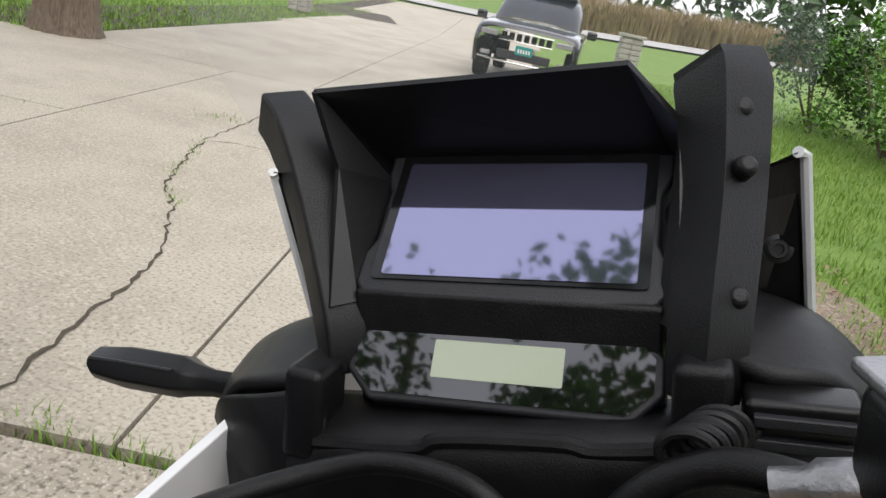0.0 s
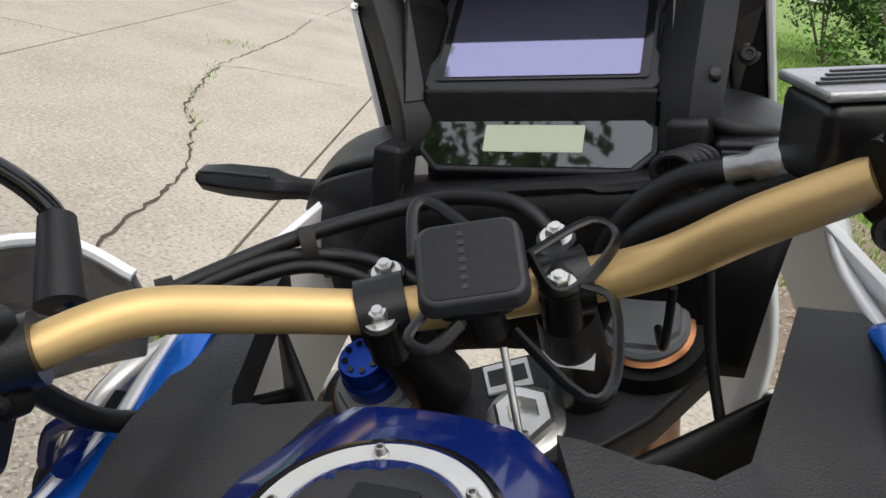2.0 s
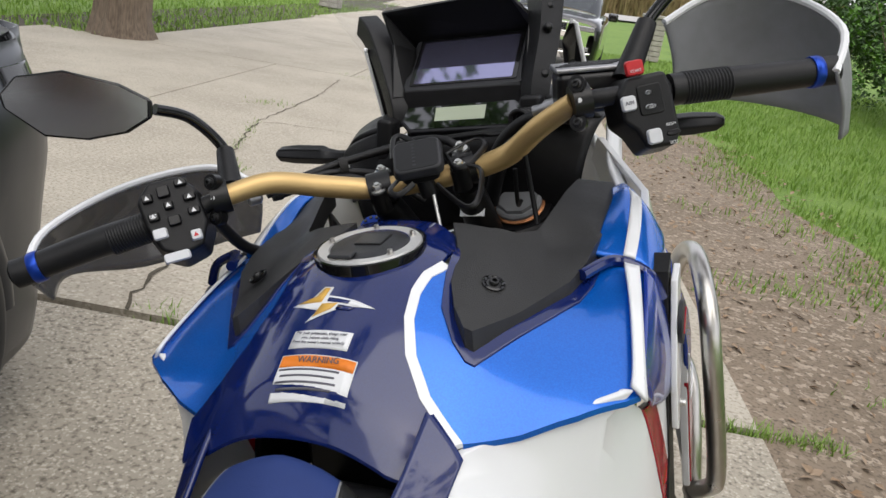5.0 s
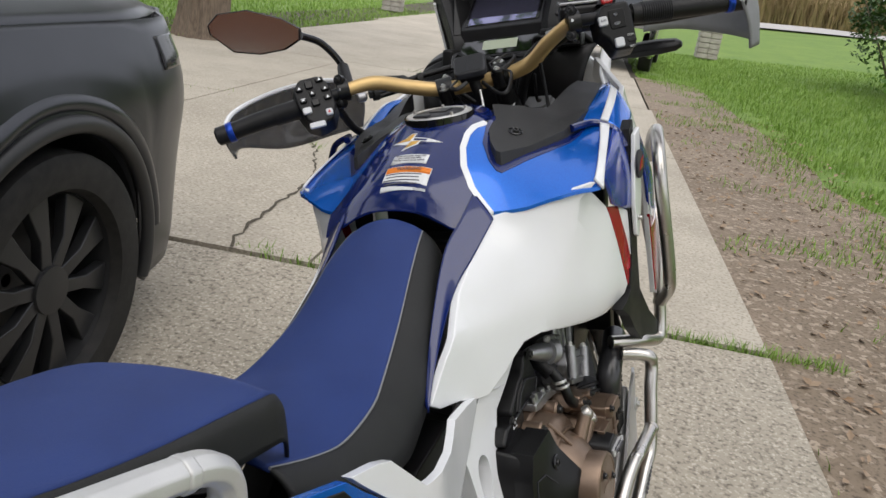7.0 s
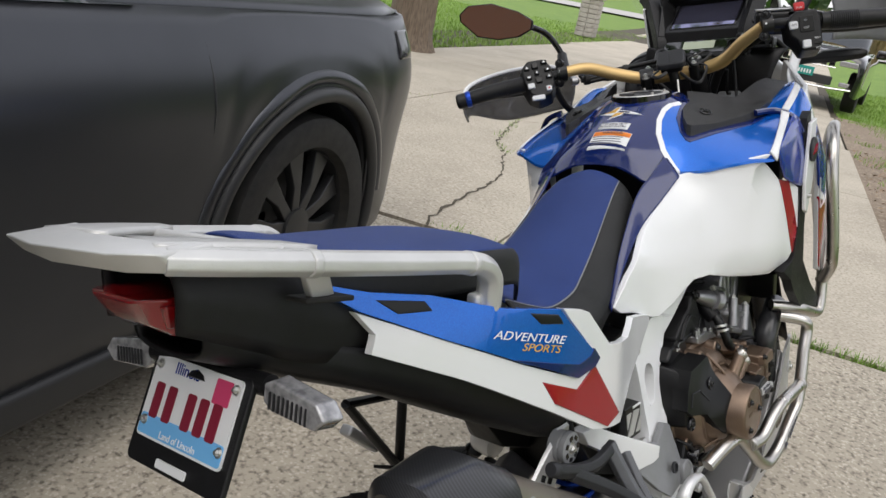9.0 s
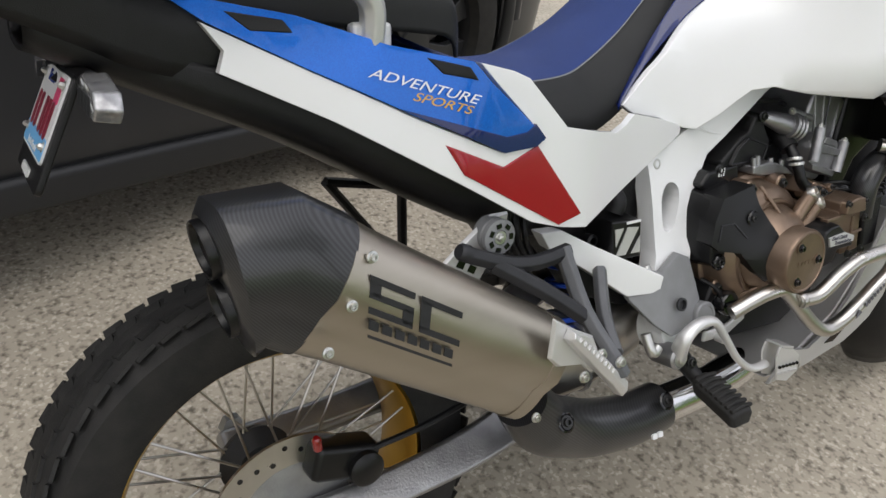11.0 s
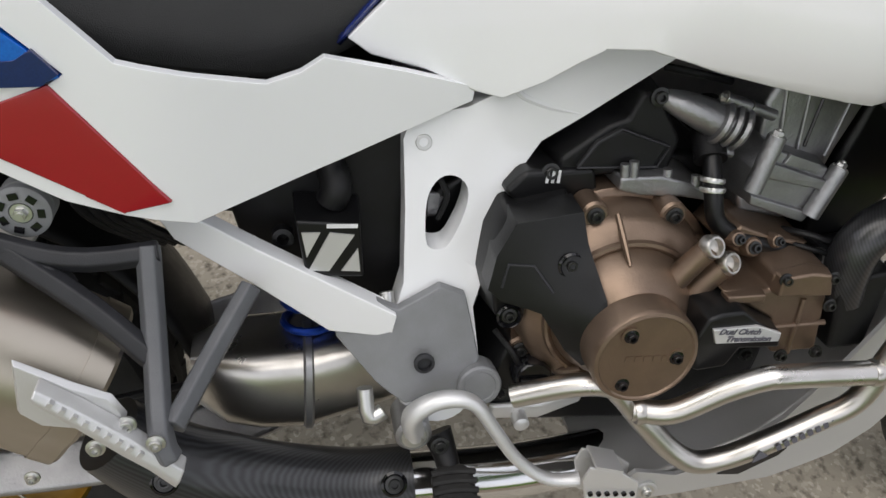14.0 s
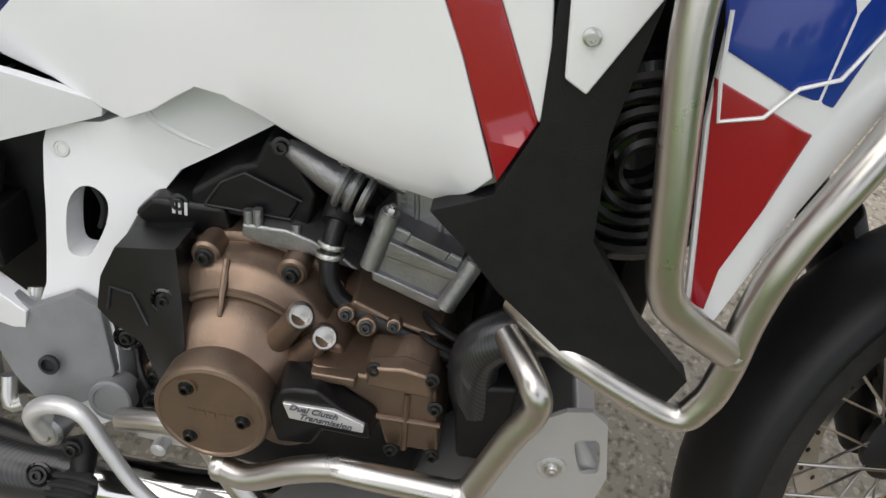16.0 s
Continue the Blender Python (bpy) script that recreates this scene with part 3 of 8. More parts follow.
hs = tagged(new("house"), "red-brick house with a pitched roof behind the camera", "house")
part("wall", box((-3, -13, 1.2), (16, 4, 4.6)), BRICK, hs)
rf = bmesh.new()
rv = [rf.verts.new(q) for q in ((-11.4, -10.6, 3.4), (5.4, -10.6, 3.4), (5.4, -13, 5.6), (-11.4, -13, 5.6), (5.4, -15.4, 3.4), (-11.4, -15.4, 3.4))]
for f in ((0, 1, 2, 3), (3, 2, 4, 5), (0, 3, 5), (1, 4, 2)):
    rf.faces.new([rv[i] for i in f])
part("roof", rf, mat("brown_shingles", (0.09, 0.065, 0.05), 0.9, col2=(0.15, 0.11, 0.09), scale=5), hs, smooth=False, thick=0.1)
gd = part("garage_door", box((-1, -10.97, 0.35), (5, 0.06, 2.2)), mat("white_garage_door", (0.7, 0.7, 0.68), 0.5, rvar=0.1), hs, bevel=0.01)
for i in range(4):
    part("door_panel", box((-1, -10.93, -0.5 + i * 0.54), (4.8, 0.03, 0.48)), gd.data.materials[0], gd, bevel=0.02)


# ---- parked cars ----
def wheel_disc(name, parent, c, ax, r, rim, spokes, width):
    """A car's wheel with its tyre, rim and spokes."""
    w = part(name, lathe([(rim, -width / 2), (rim, width * 0.3), (rim * 0.97, width * 0.34), (rim * 0.95, width * 0.1), (rim * 0.9, -width * 0.2), (0.02, -width * 0.25)], c, ax, 44, caps=False), WHEELK, parent)
    part("tyre", lathe([(rim * 0.98, -width * 0.5), (r * 0.93, -width * 0.5), (r, -width * 0.36), (r, width * 0.36), (r * 0.985, width * 0.45), (r * 0.93, width * 0.5), (rim * 1.04, width * 0.46), (rim * 0.98, width * 0.3)], c, ax, 56, caps=False), RUBBER, w, "black rubber tyre")
    a = Vector(ax).normalized()
    s = a.cross(Vector((0, 0, 1))).normalized()
    for i in range(spokes):
        t = 2 * math.pi * i / spokes + 0.2
        d = s * math.cos(t) + Vector((0, 0, 1)) * math.sin(t)
        e = a.cross(d)
        bm = bmesh.new()
        q = []
        for rr, hw, dep in ((rim * 0.16, 0.022, 0.3), (rim * 0.55, 0.02, 0.33), (rim * 0.97, 0.046, 0.28)):
            q.append([bm.verts.new(Vector(c) + d * rr + e * (k * hw) + a * (width * dd)) for k, dd in ((-1, dep), (1, dep), (1, dep - 0.14), (-1, dep - 0.14))])
        for m0, m1 in zip(q, q[1:]):
            for j in range(4):
                bm.faces.new((m0[j], m0[(j + 1) % 4], m1[(j + 1) % 4], m1[j]))
        bm.faces.new(q[0])
        bm.faces.new(q[-1])
        part("spoke", bm, WHEELK, w, bevel=0.004)
    part("hub", lathe([(0.075, 0.05), (0.07, width * 0.34), (0.03, width * 0.36)], c, ax, 24), WHEELK, w)
    return w


suv = tagged(new("suv"), "matte dark grey electric sport utility car parked on the drive", "car")
suv.matrix_world = Matrix.Translation((-1.42, 1.06, zg(-1.5, 1.06))) @ Matrix.Rotation(radians(SUVTURN), 4, "Z")
# in its own axes the front wheel stands at the origin, y runs to the nose, the side faces +x


def suv_x(y, z):
    x = float(np.interp(z, [0.16, 0.3, 0.62, 0.8, 0.88, 1.0, 1.12], [-0.07, -0.02, 0.0, 0.02, 0.03, 0.0, -0.06]))
    return x - 0.05 * max(0.0, y - 0.38) - 0.75 * max(0.0, y - 0.52) ** 2 - 0.35 * max(0.0, y - 0.75)


side_rows = []
for y in [-3.9, -3.6, -3.0, -2.2, -1.5, -0.9, -0.6, -0.48, -0.4, -0.2, 0.0, 0.2, 0.4, 0.48, 0.55, 0.65, 0.75, 0.84, 0.9]:
    arch = 0.4 + math.sqrt(max(0.0, 0.465 ** 2 - y * y)) if abs(y) < 0.465 else (0.26 if y > 0 else 0.2)
    zs = [arch + (1.12 - arch) * k / 9 for k in range(10)]
    side_rows.append([(suv_x(y, z), y, z) for z in zs])
part("side_panel", loft(side_rows, 2, 2), CARGREY, suv, thick=0.012)
part("hood", loft([[(suv_x(y, 1.12) - 0.0, y, 1.12), (-0.25 + suv_x(y, 1.12), y, 1.19), (-1.0, y, 1.21), (-1.75 - suv_x(y, 1.12), y, 1.19), (-2.0 - suv_x(y, 1.12), y, 1.12)] for y in (-0.9, -0.4, 0.1, 0.5, 0.84)], 3, 3), CARGREY, suv, thick=0.012)
part("nose", loft([[(suv_x(0.88, z), 0.86, z), (-0.35, 1.05, z), (-1.0, 1.12, z), (-1.65, 1.05, z), (-2 - suv_x(0.88, z), 0.86, z)] for z in (0.25, 0.5, 0.7, 0.95, 1.12)], 4, 3), CARGREY, suv, thick=0.012)
part("far_side_panel", loft([[(-2.0 - a[0], a[1], a[2]) for a in r] for r in side_rows[::3]], 2, 2), CARGREY, suv, thick=0.012)
part("cabin_glass", loft([[(-0.05, y, 1.12), (-0.28, y, h0), (-1.0, y, h1), (-1.72, y, h0), (-1.95, y, 1.12)] for y, h0, h1 in ((-3.8, 1.25, 1.3), (-3.0, 1.5, 1.62), (-2.0, 1.6, 1.7), (-1.3, 1.45, 1.52), (-0.75, 1.14, 1.2))], 3, 3), CARGLASS, suv)
part("tailgate", loft([[(suv_x(-3.9, z), -3.89, z), (-0.3, -3.96 - k, z), (-1.0, -4.0 - k, z), (-1.7, -3.96 - k, z), (-2 - suv_x(-3.9, z), -3.89, z)] for z, k in ((0.25, 0.0), (0.5, 0.06), (0.8, 0.05), (1.12, 0.0))], 4, 3), CARGREY, suv, thick=0.012)
part("rear_window", loft([[(-0.05, -3.86, 1.12), (-1.0, -3.98, 1.12), (-1.95, -3.86, 1.12)], [(-0.28, -3.8, 1.25), (-1.0, -3.8, 1.3), (-1.72, -3.8, 1.25)]], 3, 3), CARGLASS, suv, thick=0.006)
part("wheel_arch_trim", tube([(suv_x(0, 0.4 + 0.478 * math.sin(a)) + 0.004, 0.478 * math.cos(a), 0.4 + 0.478 * math.sin(a)) for a in np.linspace(-0.25, math.pi + 0.25, 30)], 0.026, 2, 12), CARTRIM, suv, "dark wheel arch trim")
part("arch_flare", tube([(suv_x(0, 0.4 + 0.53 * math.sin(a)) - 0.012, 0.53 * math.cos(a), 0.4 + 0.53 * math.sin(a)) for a in np.linspace(0.1, math.pi - 0.1, 26)], 0.03, 2, 12), CARGREY, suv)
part("arch_liner", lathe([(0.02, -0.3), (0.46, -0.3), (0.46, -0.03)], (0, 0, 0.4), (1, 0, 0), 40, caps=False), CARTRIM, suv)
part("sill", box((-0.06, -1.7, 0.2), (0.1, 2.5, 0.1)), CARTRIM, suv, bevel=0.02)
part("underbody", box((-1.0, -1.6, 0.42), (1.55, 4.6, 0.4)), CARTRIM, suv, bevel=0.05)
part("headlamp", loft([[(suv_x(y, z) + 0.006 - 0.0, y, z) for y in (0.56, 0.64, 0.72, 0.8)] for z in (0.97, 1.0, 1.04, 1.07)], 3, 3), GLOSS, suv, "dark glossy headlamp", thick=0.01)
for y in (-0.52, -1.75):
    part("door_seam", tube([(suv_x(y, z) + 0.001, y - 0.04 * (z - 0.6), z) for z in (0.3, 0.5, 0.7, 0.88, 1.0, 1.12)], 0.004, 4, 6), CARTRIM, suv)
wheel_disc("wheel", suv, (-0.1, 0, 0.4), (1, 0, 0), 0.4, 0.285, 10, 0.25)
wheel_disc("wheel", suv, (-0.1, -2.95, 0.4), (1, 0, 0), 0.4, 0.285, 10, 0.25)

jeep = tagged(new("suv"), "black boxy sport utility car with a teal number plate", "car")
jeep.matrix_world = Matrix.Translation((-3.55, 15.3, zg(-3.5, 15.3))) @ Matrix.Rotation(radians(8), 4, "Z")


def jrow(y, w, z0, z1, z2, top):
    return [(-w, y, z0), (-w * 1.03, y, (z0 + z1) / 2), (-w, y, z1), (-w * 0.8, y, z2), (0, y, top), (w * 0.8, y, z2), (w, y, z1), (w * 1.03, y, (z0 + z1) / 2), (w, y, z0)]


part("body", loft([jrow(-0.02, 0.86, 0.35, 0.85, 0.98, 1.0), jrow(0.06, 0.95, 0.3, 0.92, 1.05, 1.08), jrow(0.5, 0.98, 0.3, 1.0, 1.1, 1.14), jrow(1.4, 0.99, 0.3, 1.05, 1.14, 1.18), jrow(3.0, 0.99, 0.3, 1.08, 1.15, 1.18), jrow(4.7, 0.95, 0.35, 1.05, 1.12, 1.15)], 3, 3), CARBLK, jeep)
part("cabin", loft([[(-w, y, 1.08), (-w * 0.82, y, z), (0, y, z + 0.06), (w * 0.82, y, z), (w, y, 1.08)] for y, w, z in ((1.3, 0.88, 1.16), (2.0, 0.88, 1.62), (3.2, 0.88, 1.7), (4.6, 0.86, 1.6))], 4, 4), CARGLASS, jeep, "dark glass cabin")
part("roof", box((0, 3.2, 1.76), (1.35, 2.6, 0.05)), CARBLK, jeep, bevel=0.02)
for i in range(7):
    part("grille_slot", box((-0.42 + i * 0.14, -0.035, 0.88), (0.1, 0.05, 0.13)), GLOSS, jeep, bevel=0.012)
part("grille_trim", tube([(-0.5, -0.05, 0.96), (0, -0.07, 0.965), (0.5, -0.05, 0.96)], 0.012, 4, 8), CHROME, jeep, "chrome strip")
part("grille_trim", tube([(-0.5, -0.05, 0.8), (0, -0.07, 0.795), (0.5, -0.05, 0.8)], 0.012, 4, 8), CHROME, jeep, "chrome strip")
for s in (-1, 1):
    part("headlamp", box((s * 0.7, 0.0, 0.89), (0.32, 0.08, 0.1)), CLEAR, jeep, "clear headlamp", bevel=0.02)
    part("fog_lamp", box((s * 0.72, -0.02, 0.52), (0.18, 0.06, 0.08)), CLEAR, jeep, bevel=0.015)
    part("mirror", box((s * 1.12, 1.45, 1.15), (0.2, 0.14, 0.17)), CARBLK, jeep, bevel=0.04)
    wheel_disc("wheel", jeep, (s * 0.86, 0.85, 0.38), (s, 0, 0), 0.38, 0.25, 5, 0.25)
    wheel_disc("wheel", jeep, (s * 0.86, 3.9, 0.38), (s, 0, 0), 0.38, 0.25, 5, 0.25)
part("bumper_trim", tube([(-0.85, -0.03, 0.44), (-0.4, -0.1, 0.42), (0.4, -0.1, 0.42), (0.85, -0.03, 0.44)], 0.022, 5, 8), CHROME, jeep, "chrome bumper strip")
part("lower_grille", box((0, -0.04, 0.55), (1.0, 0.06, 0.16)), CARTRIM, jeep, bevel=0.02)
pl = part("number_plate", box((0, -0.1, 0.66), (0.32, 0.02, 0.16)), TEAL, jeep, "teal number plate", bevel=0.004)
for i in range(5):
    part("plate_mark", box((-0.1 + i * 0.05, -0.113, 0.65), (0.028, 0.004, 0.07)), LABEL, pl)

# ---- the motorcycle, in its own upright axes: x to its right, y ahead, z up ----
bike = tagged(new("motorcycle"), "blue, white and red adventure motorcycle leaning on its side stand", "motorcycle")
bike.matrix_world = Matrix.Rotation(radians(-14.44), 4, "Y")


def tail_x(y, z):
    return float(np.interp(y, [-0.25, -0.08, 0.064, 0.19, 0.375, 0.5, 0.65], [0.07, 0.14, 0.212, 0.238, 0.238, 0.2, 0.165])) - 0.12 * max(0.0, z - 0.8)


# wheels


def spoked_wheel(name, m, r, rim, w, label, knobs):
    """Spoked wheel round its own x axis, set by m."""
    ob = new(name)
    ob.parent, ob.matrix_local = bike, m
    tagged(ob, label)
    c = (0, 0, 0)
    part("tyre", lathe([(rim, -w * 0.42), (rim + 0.3 * (r - rim), -w * 0.5), (rim + 0.75 * (r - rim), -w * 0.49), (r * 0.985, -w * 0.28), (r, 0), (r * 0.985, w * 0.28), (rim + 0.75 * (r - rim), w * 0.49), (rim + 0.3 * (r - rim), w * 0.5), (rim, w * 0.42)], c, (1, 0, 0), 72, caps=False), RUBBER, ob, "worn black tyre with block tread")
    part("rim", lathe([(rim * 1.02, -w * 0.36), (rim * 0.985, -w * 0.38), (rim * 0.95, -w * 0.3), (rim * 0.925, -w * 0.1), (rim * 0.925, w * 0.1), (rim * 0.95, w * 0.3), (rim * 0.985, w * 0.38), (rim * 1.02, w * 0.36)], c, (1, 0, 0), 72, caps=False), RIM, ob, "gold rim")
    part("hub", lathe([(0.02, -0.07), (0.055, -0.065), (0.06, -0.05), (0.035, -0.03), (0.035, 0.03), (0.06, 0.05), (0.055, 0.065), (0.02, 0.07)], c, (1, 0, 0), 32), GREYP, ob)
    for i in range(36):
        a = 2 * math.pi * i / 36
        b, s = a + (0.32 if i % 2 else -0.32), (1 if (i // 2) % 2 else -1)
        part("spoke", tube([(s * 0.05, 0.058 * math.cos(b), 0.058 * math.sin(b)), (s * w * 0.3, rim * 0.955 * math.cos(a), rim * 0.955 * math.sin(a))], 0.002, 1, 6, straight=True), STEEL, ob)
    tread = bmesh.new()
    for i in range(knobs):
        a = 2 * math.pi * i / knobs
        for row, off in ((-0.33, 0.5), (-0.12, 0), (0.12, 0.5), (0.33, 0)):
            t = a + off * 2 * math.pi / knobs
            rr = r * (0.989 if abs(row) < 0.2 else 0.962)
            bmesh.ops.create_cube(tread, size=1, matrix=Matrix.Rotation(t, 4, "X") @ Matrix.Translation((row * w, 0, rr)) @ Matrix.Rotation(0.25 if row > 0 else -0.25, 4, "Z") @ Matrix.Rotation(-row * 1.3, 4, "Y") @ Matrix.Diagonal((w * 0.19, 2 * math.pi * r / knobs * 0.8, 0.005, 1)))
    tagged(part("tread_block", tread, RUBBER, ob), kind="stuff")
    return ob


def disc(name, parent, x, r, ri):
    bm = lathe([(ri, x - 0.0025), (r, x - 0.0025), (r, x + 0.0025), (ri, x + 0.0025), (ri, x - 0.0025)], (0, 0, 0), (1, 0, 0), 60, caps=False)
    d = part(name, bm, STEEL, parent, "drilled steel brake disc")
    for i in range(30):
        a = 2 * math.pi * i / 30
        rr = ri + (r - ri) * (0.3 + 0.2 * (i % 3))
        part("disc_hole", lathe([(0.004, x - 0.003), (0.004, x + 0.0031)], (0, rr * math.cos(a), rr * math.sin(a)), (1, 0, 0), 10), GLOSS, d)
    return d


rw = spoked_wheel("rear_wheel", Matrix.Translation((0, -0.005, 0.168)), 0.333, 0.235, 0.15, "gold-rimmed spoked rear wheel", 58)
disc("brake_disc", rw, 0.105, 0.128, 0.085)
part("disc_carrier", lathe([(0.03, 0.098), (0.08, 0.1), (0.088, 0.103), (0.088, 0.106), (0.03, 0.112)], (0, 0, 0), (1, 0, 0), 12), ALU, rw)
RAKE, STEER = 31.5, 24.0
SM = Matrix.Translation((0.014, 1.19, 1.014)) @ Matrix.Rotation(radians(RAKE), 4, "X") @ Matrix.Rotation(radians(STEER), 4, "Z")
fw = spoked_wheel("front_wheel", SM @ Matrix.Translation((0, 0.055, -0.88)), 0.345, 0.27, 0.09, "gold-rimmed spoked front wheel", 40)
for x in (-0.075, 0.075):
    disc("brake_disc", fw, x, 0.155, 0.115)


def st(p):
    """From the steering's axes (x right, y ahead, z up the stem) to the bike's."""
    return tuple(SM @ Vector(p))


def stp(name, bm, material, parent, label="", **k):
    bm.transform(SM)
    return part(name, bm, material, parent, label, **k)


front = new("front_fork")
front.parent = bike
tagged(front, "upside-down fork with gold tubes and black clamps")
for s in (-1, 1):
    stp("fork_tube", lathe([(0.027, -0.42), (0.029, 0.0)], (s * 0.105, 0.035, 0), (0, 0, 1), 28), FORK, front, "bronze fork tube")
    stp("fork_leg", lathe([(0.03, -0.9), (0.03, -0.62), (0.033, -0.6), (0.024, -0.59), (0.024, -0.42)], (s * 0.105, 0.035, 0), (0, 0, 1), 24), BLACK, front)
    stp("fork_guard", loft([[(s * 0.105 + 0.055 * math.sin(a), 0.035 + 0.055 * math.cos(a), z) for a in np.linspace(-1.4, 1.4, 7)] for z in (-0.86, -0.7, -0.5)], 2, 2), BLACK, front, "black plastic fork guard", thick=0.004)
    stp("clamp_ring", lathe([(0.046, -0.03), (0.05, -0.025), (0.05, 0.012), (0.046, 0.018), (0.036, 0.018)], (s * 0.105, 0.035, 0), (0, 0, 1), 36), SATIN, front)
    stp("seal_ring", lathe([(0.036, 0.017), (0.038, 0.022), (0.034, 0.024)], (s * 0.105, 0.035, 0), (0, 0, 1), 36), COPPER, front, "copper-coloured ring")
    cap = stp("fork_cap", lathe([(0.034, 0.018), (0.034, 0.028), (0.031, 0.031), (0.012, 0.033), (0.008, 0.03)], (s * 0.105, 0.035, 0), (0, 0, 1), 40), GREY, front, "grey fork cap")
    stp("cap_hex", lathe([(0.03, 0.03), (0.028, 0.036), (0.022, 0.036)], (s * 0.105, 0.035, 0), (0, 0, 1), 8), GREY, cap)
adj = stp("adjuster", lathe([(0.02, 0.03), (0.021, 0.045), (0.021, 0.052), (0.019, 0.054), (0.019, 0.066), (0.017, 0.07), (0.004, 0.07)], (-0.105, 0.035, 0), (0, 0, 1), 20), BLUEAN, front, "blue anodised fork adjuster")
for i in range(8):
    a = i * math.pi / 4
    stp("adjuster_hole", lathe([(0.0025, 0.0), (0.0025, 0.0715)], (-0.105 + 0.012 * math.cos(a), 0.035 + 0.012 * math.sin(a), 0), (0, 0, 1), 10), GLOSS, adj)
stp("top_clamp", prism([(-0.15, 0.07), (-0.16, 0.035), (-0.15, 0.0), (-0.09, -0.035), (-0.04, -0.05), (0.04, -0.05), (0.09, -0.035), (0.15, 0.0), (0.16, 0.035), (0.15, 0.07), (0.1, 0.085), (0.05, 0.05), (-0.05, 0.05), (-0.1, 0.085)], lambda u, v, d: (u, v, d), -0.03, 0.004, 0.003), GREYP, front, "charcoal upper fork clamp", bevel=0.004)
nut = stp("stem_nut", lathe([(0.03, 0.004), (0.03, 0.009), (0.026, 0.011)], (0, -0.012, 0), (0, 0, 1), 32), ZINC, front, "steel stem nut")
stp("nut_hex", lathe([(0.024, 0.01), (0.024, 0.02), (0.021, 0.023), (0.013, 0.023), (0.012, 0.008)], (0, -0.012, 0), (0, 0, 1), 6), ZINC, nut)
emb = stp("emblem_plate", box((-0.005, 0.03, 0.0065), (0.036, 0.026, 0.004)), LABEL, front, "small silver emblem plate", bevel=0.001)
stp("emblem_field", box((-0.005, 0.03, 0.0088), (0.03, 0.014, 0.001)), GREYP, emb)

# handlebar
bar = new("handlebar")
bar.parent = bike
tagged(bar, "gold tapered handlebar turned to the left")
BP = [(-0.393, 0.827, 1.085), (-0.31, 0.885, 1.112), (-0.262, 0.918, 1.122), (-0.205, 0.962, 1.143), (-0.165, 1.008, 1.152), (-0.115, 1.062, 1.137), (-0.06, 1.1, 1.126), (0.0, 1.118, 1.132), (0.06, 1.136, 1.142), (0.115, 1.138, 1.16), (0.165, 1.112, 1.196), (0.215, 1.09, 1.226), (0.26, 1.098, 1.23), (0.34, 1.145, 1.232), (0.482, 1.222, 1.236)]
part("tube", tube(BP[3:12], [0.0125, 0.0142, 0.0148, 0.0148, 0.0148, 0.0148, 0.0148, 0.0142, 0.0125], 8, 28), GOLD, bar, "matt gold handlebar tube")
part("bar_end", tube([BP[0], BP[1], BP[2], BP[3]], 0.011, 4, 16), BLACK, bar)
part("bar_end", tube([BP[11], BP[12], BP[13], BP[14]], 0.011, 4, 16), BLACK, bar)
for s, a, b, c in ((-1, BP[0], (-0.335, 0.868, 1.104), (-0.268, 0.914, 1.121)), (1, BP[14], (0.41, 1.183, 1.234), (0.318, 1.132, 1.231))):
    gp = part("grip", tube([a, b, c], [0.0165, 0.0175, 0.0185, 0.0185], 8, 22), BLACK, bar, "ribbed black rubber grip")
    for i in range(14):
        q = np.array(a) + (np.array(c) - np.array(a)) * (0.62 + 0.022 * i)
        part("grip_rib", lathe([(0.0192, -0.0012), (0.0198, 0), (0.0192, 0.0012)], q, np.array(c) - np.array(a), 18), BLACK, gp)
    d = np.array(a) - np.array(c)
    d /= np.linalg.norm(d)
    part("bar_weight", lathe([(0.017, -0.004), (0.018, 0.0), (0.018, 0.02), (0.012, 0.024)], a, d, 24), BLACK, bar)
    part("weight_ring", lathe([(0.0185, -0.012), (0.0195, -0.01), (0.0195, -0.002), (0.0185, 0)], a, d, 24), BLUEAN, bar, "blue anodised ring")

# bar clamps with their risers
for k, (x, y0, z0) in enumerate(((-0.056, 1.105, 1.126), (0.054, 1.134, 1.142))):
    ri = part("riser", tube([(x * 0.95 + 0.004, y0 + 0.075, 1.035), (x, y0 + 0.01, z0 - 0.02)], [0.026, 0.02], 1, 24, straight=True), BLACK, bar, "black riser post")
    ax = np.array((0.89, 0.40, 0.16))
    cl = part("bar_clamp", tube([np.array((x, y0, z0)) - ax * 0.016, np.array((x, y0, z0)) + ax * 0.016], 0.0225, 1, 24, straight=True), SATIN, bar, "black bar clamp")
    for p in (((-0.061, 1.123, 1.144), (-0.051, 1.087, 1.126)) if k == 0 else ((0.048, 1.144, 1.169), (0.058, 1.107, 1.151))):
        part("clamp_ear", lathe([(0.0125, -0.032), (0.0125, 0.0)], p, (0.02, -0.42, 0.9), 20), SATIN, cl)
        hexbolt("clamp_bolt", p, (0.02, -0.42, 0.9), 0.0068, cl, ZINC, 0.007)
    a_, b_ = ((-0.061, 1.123, 1.136), (-0.051, 1.087, 1.118)) if k == 0 else ((0.048, 1.144, 1.161), (0.058, 1.107, 1.143))
    part("clamp_bridge", tube([a_, b_], 0.0125, 1, 14, flat=0.8, straight=True), SATIN, cl)


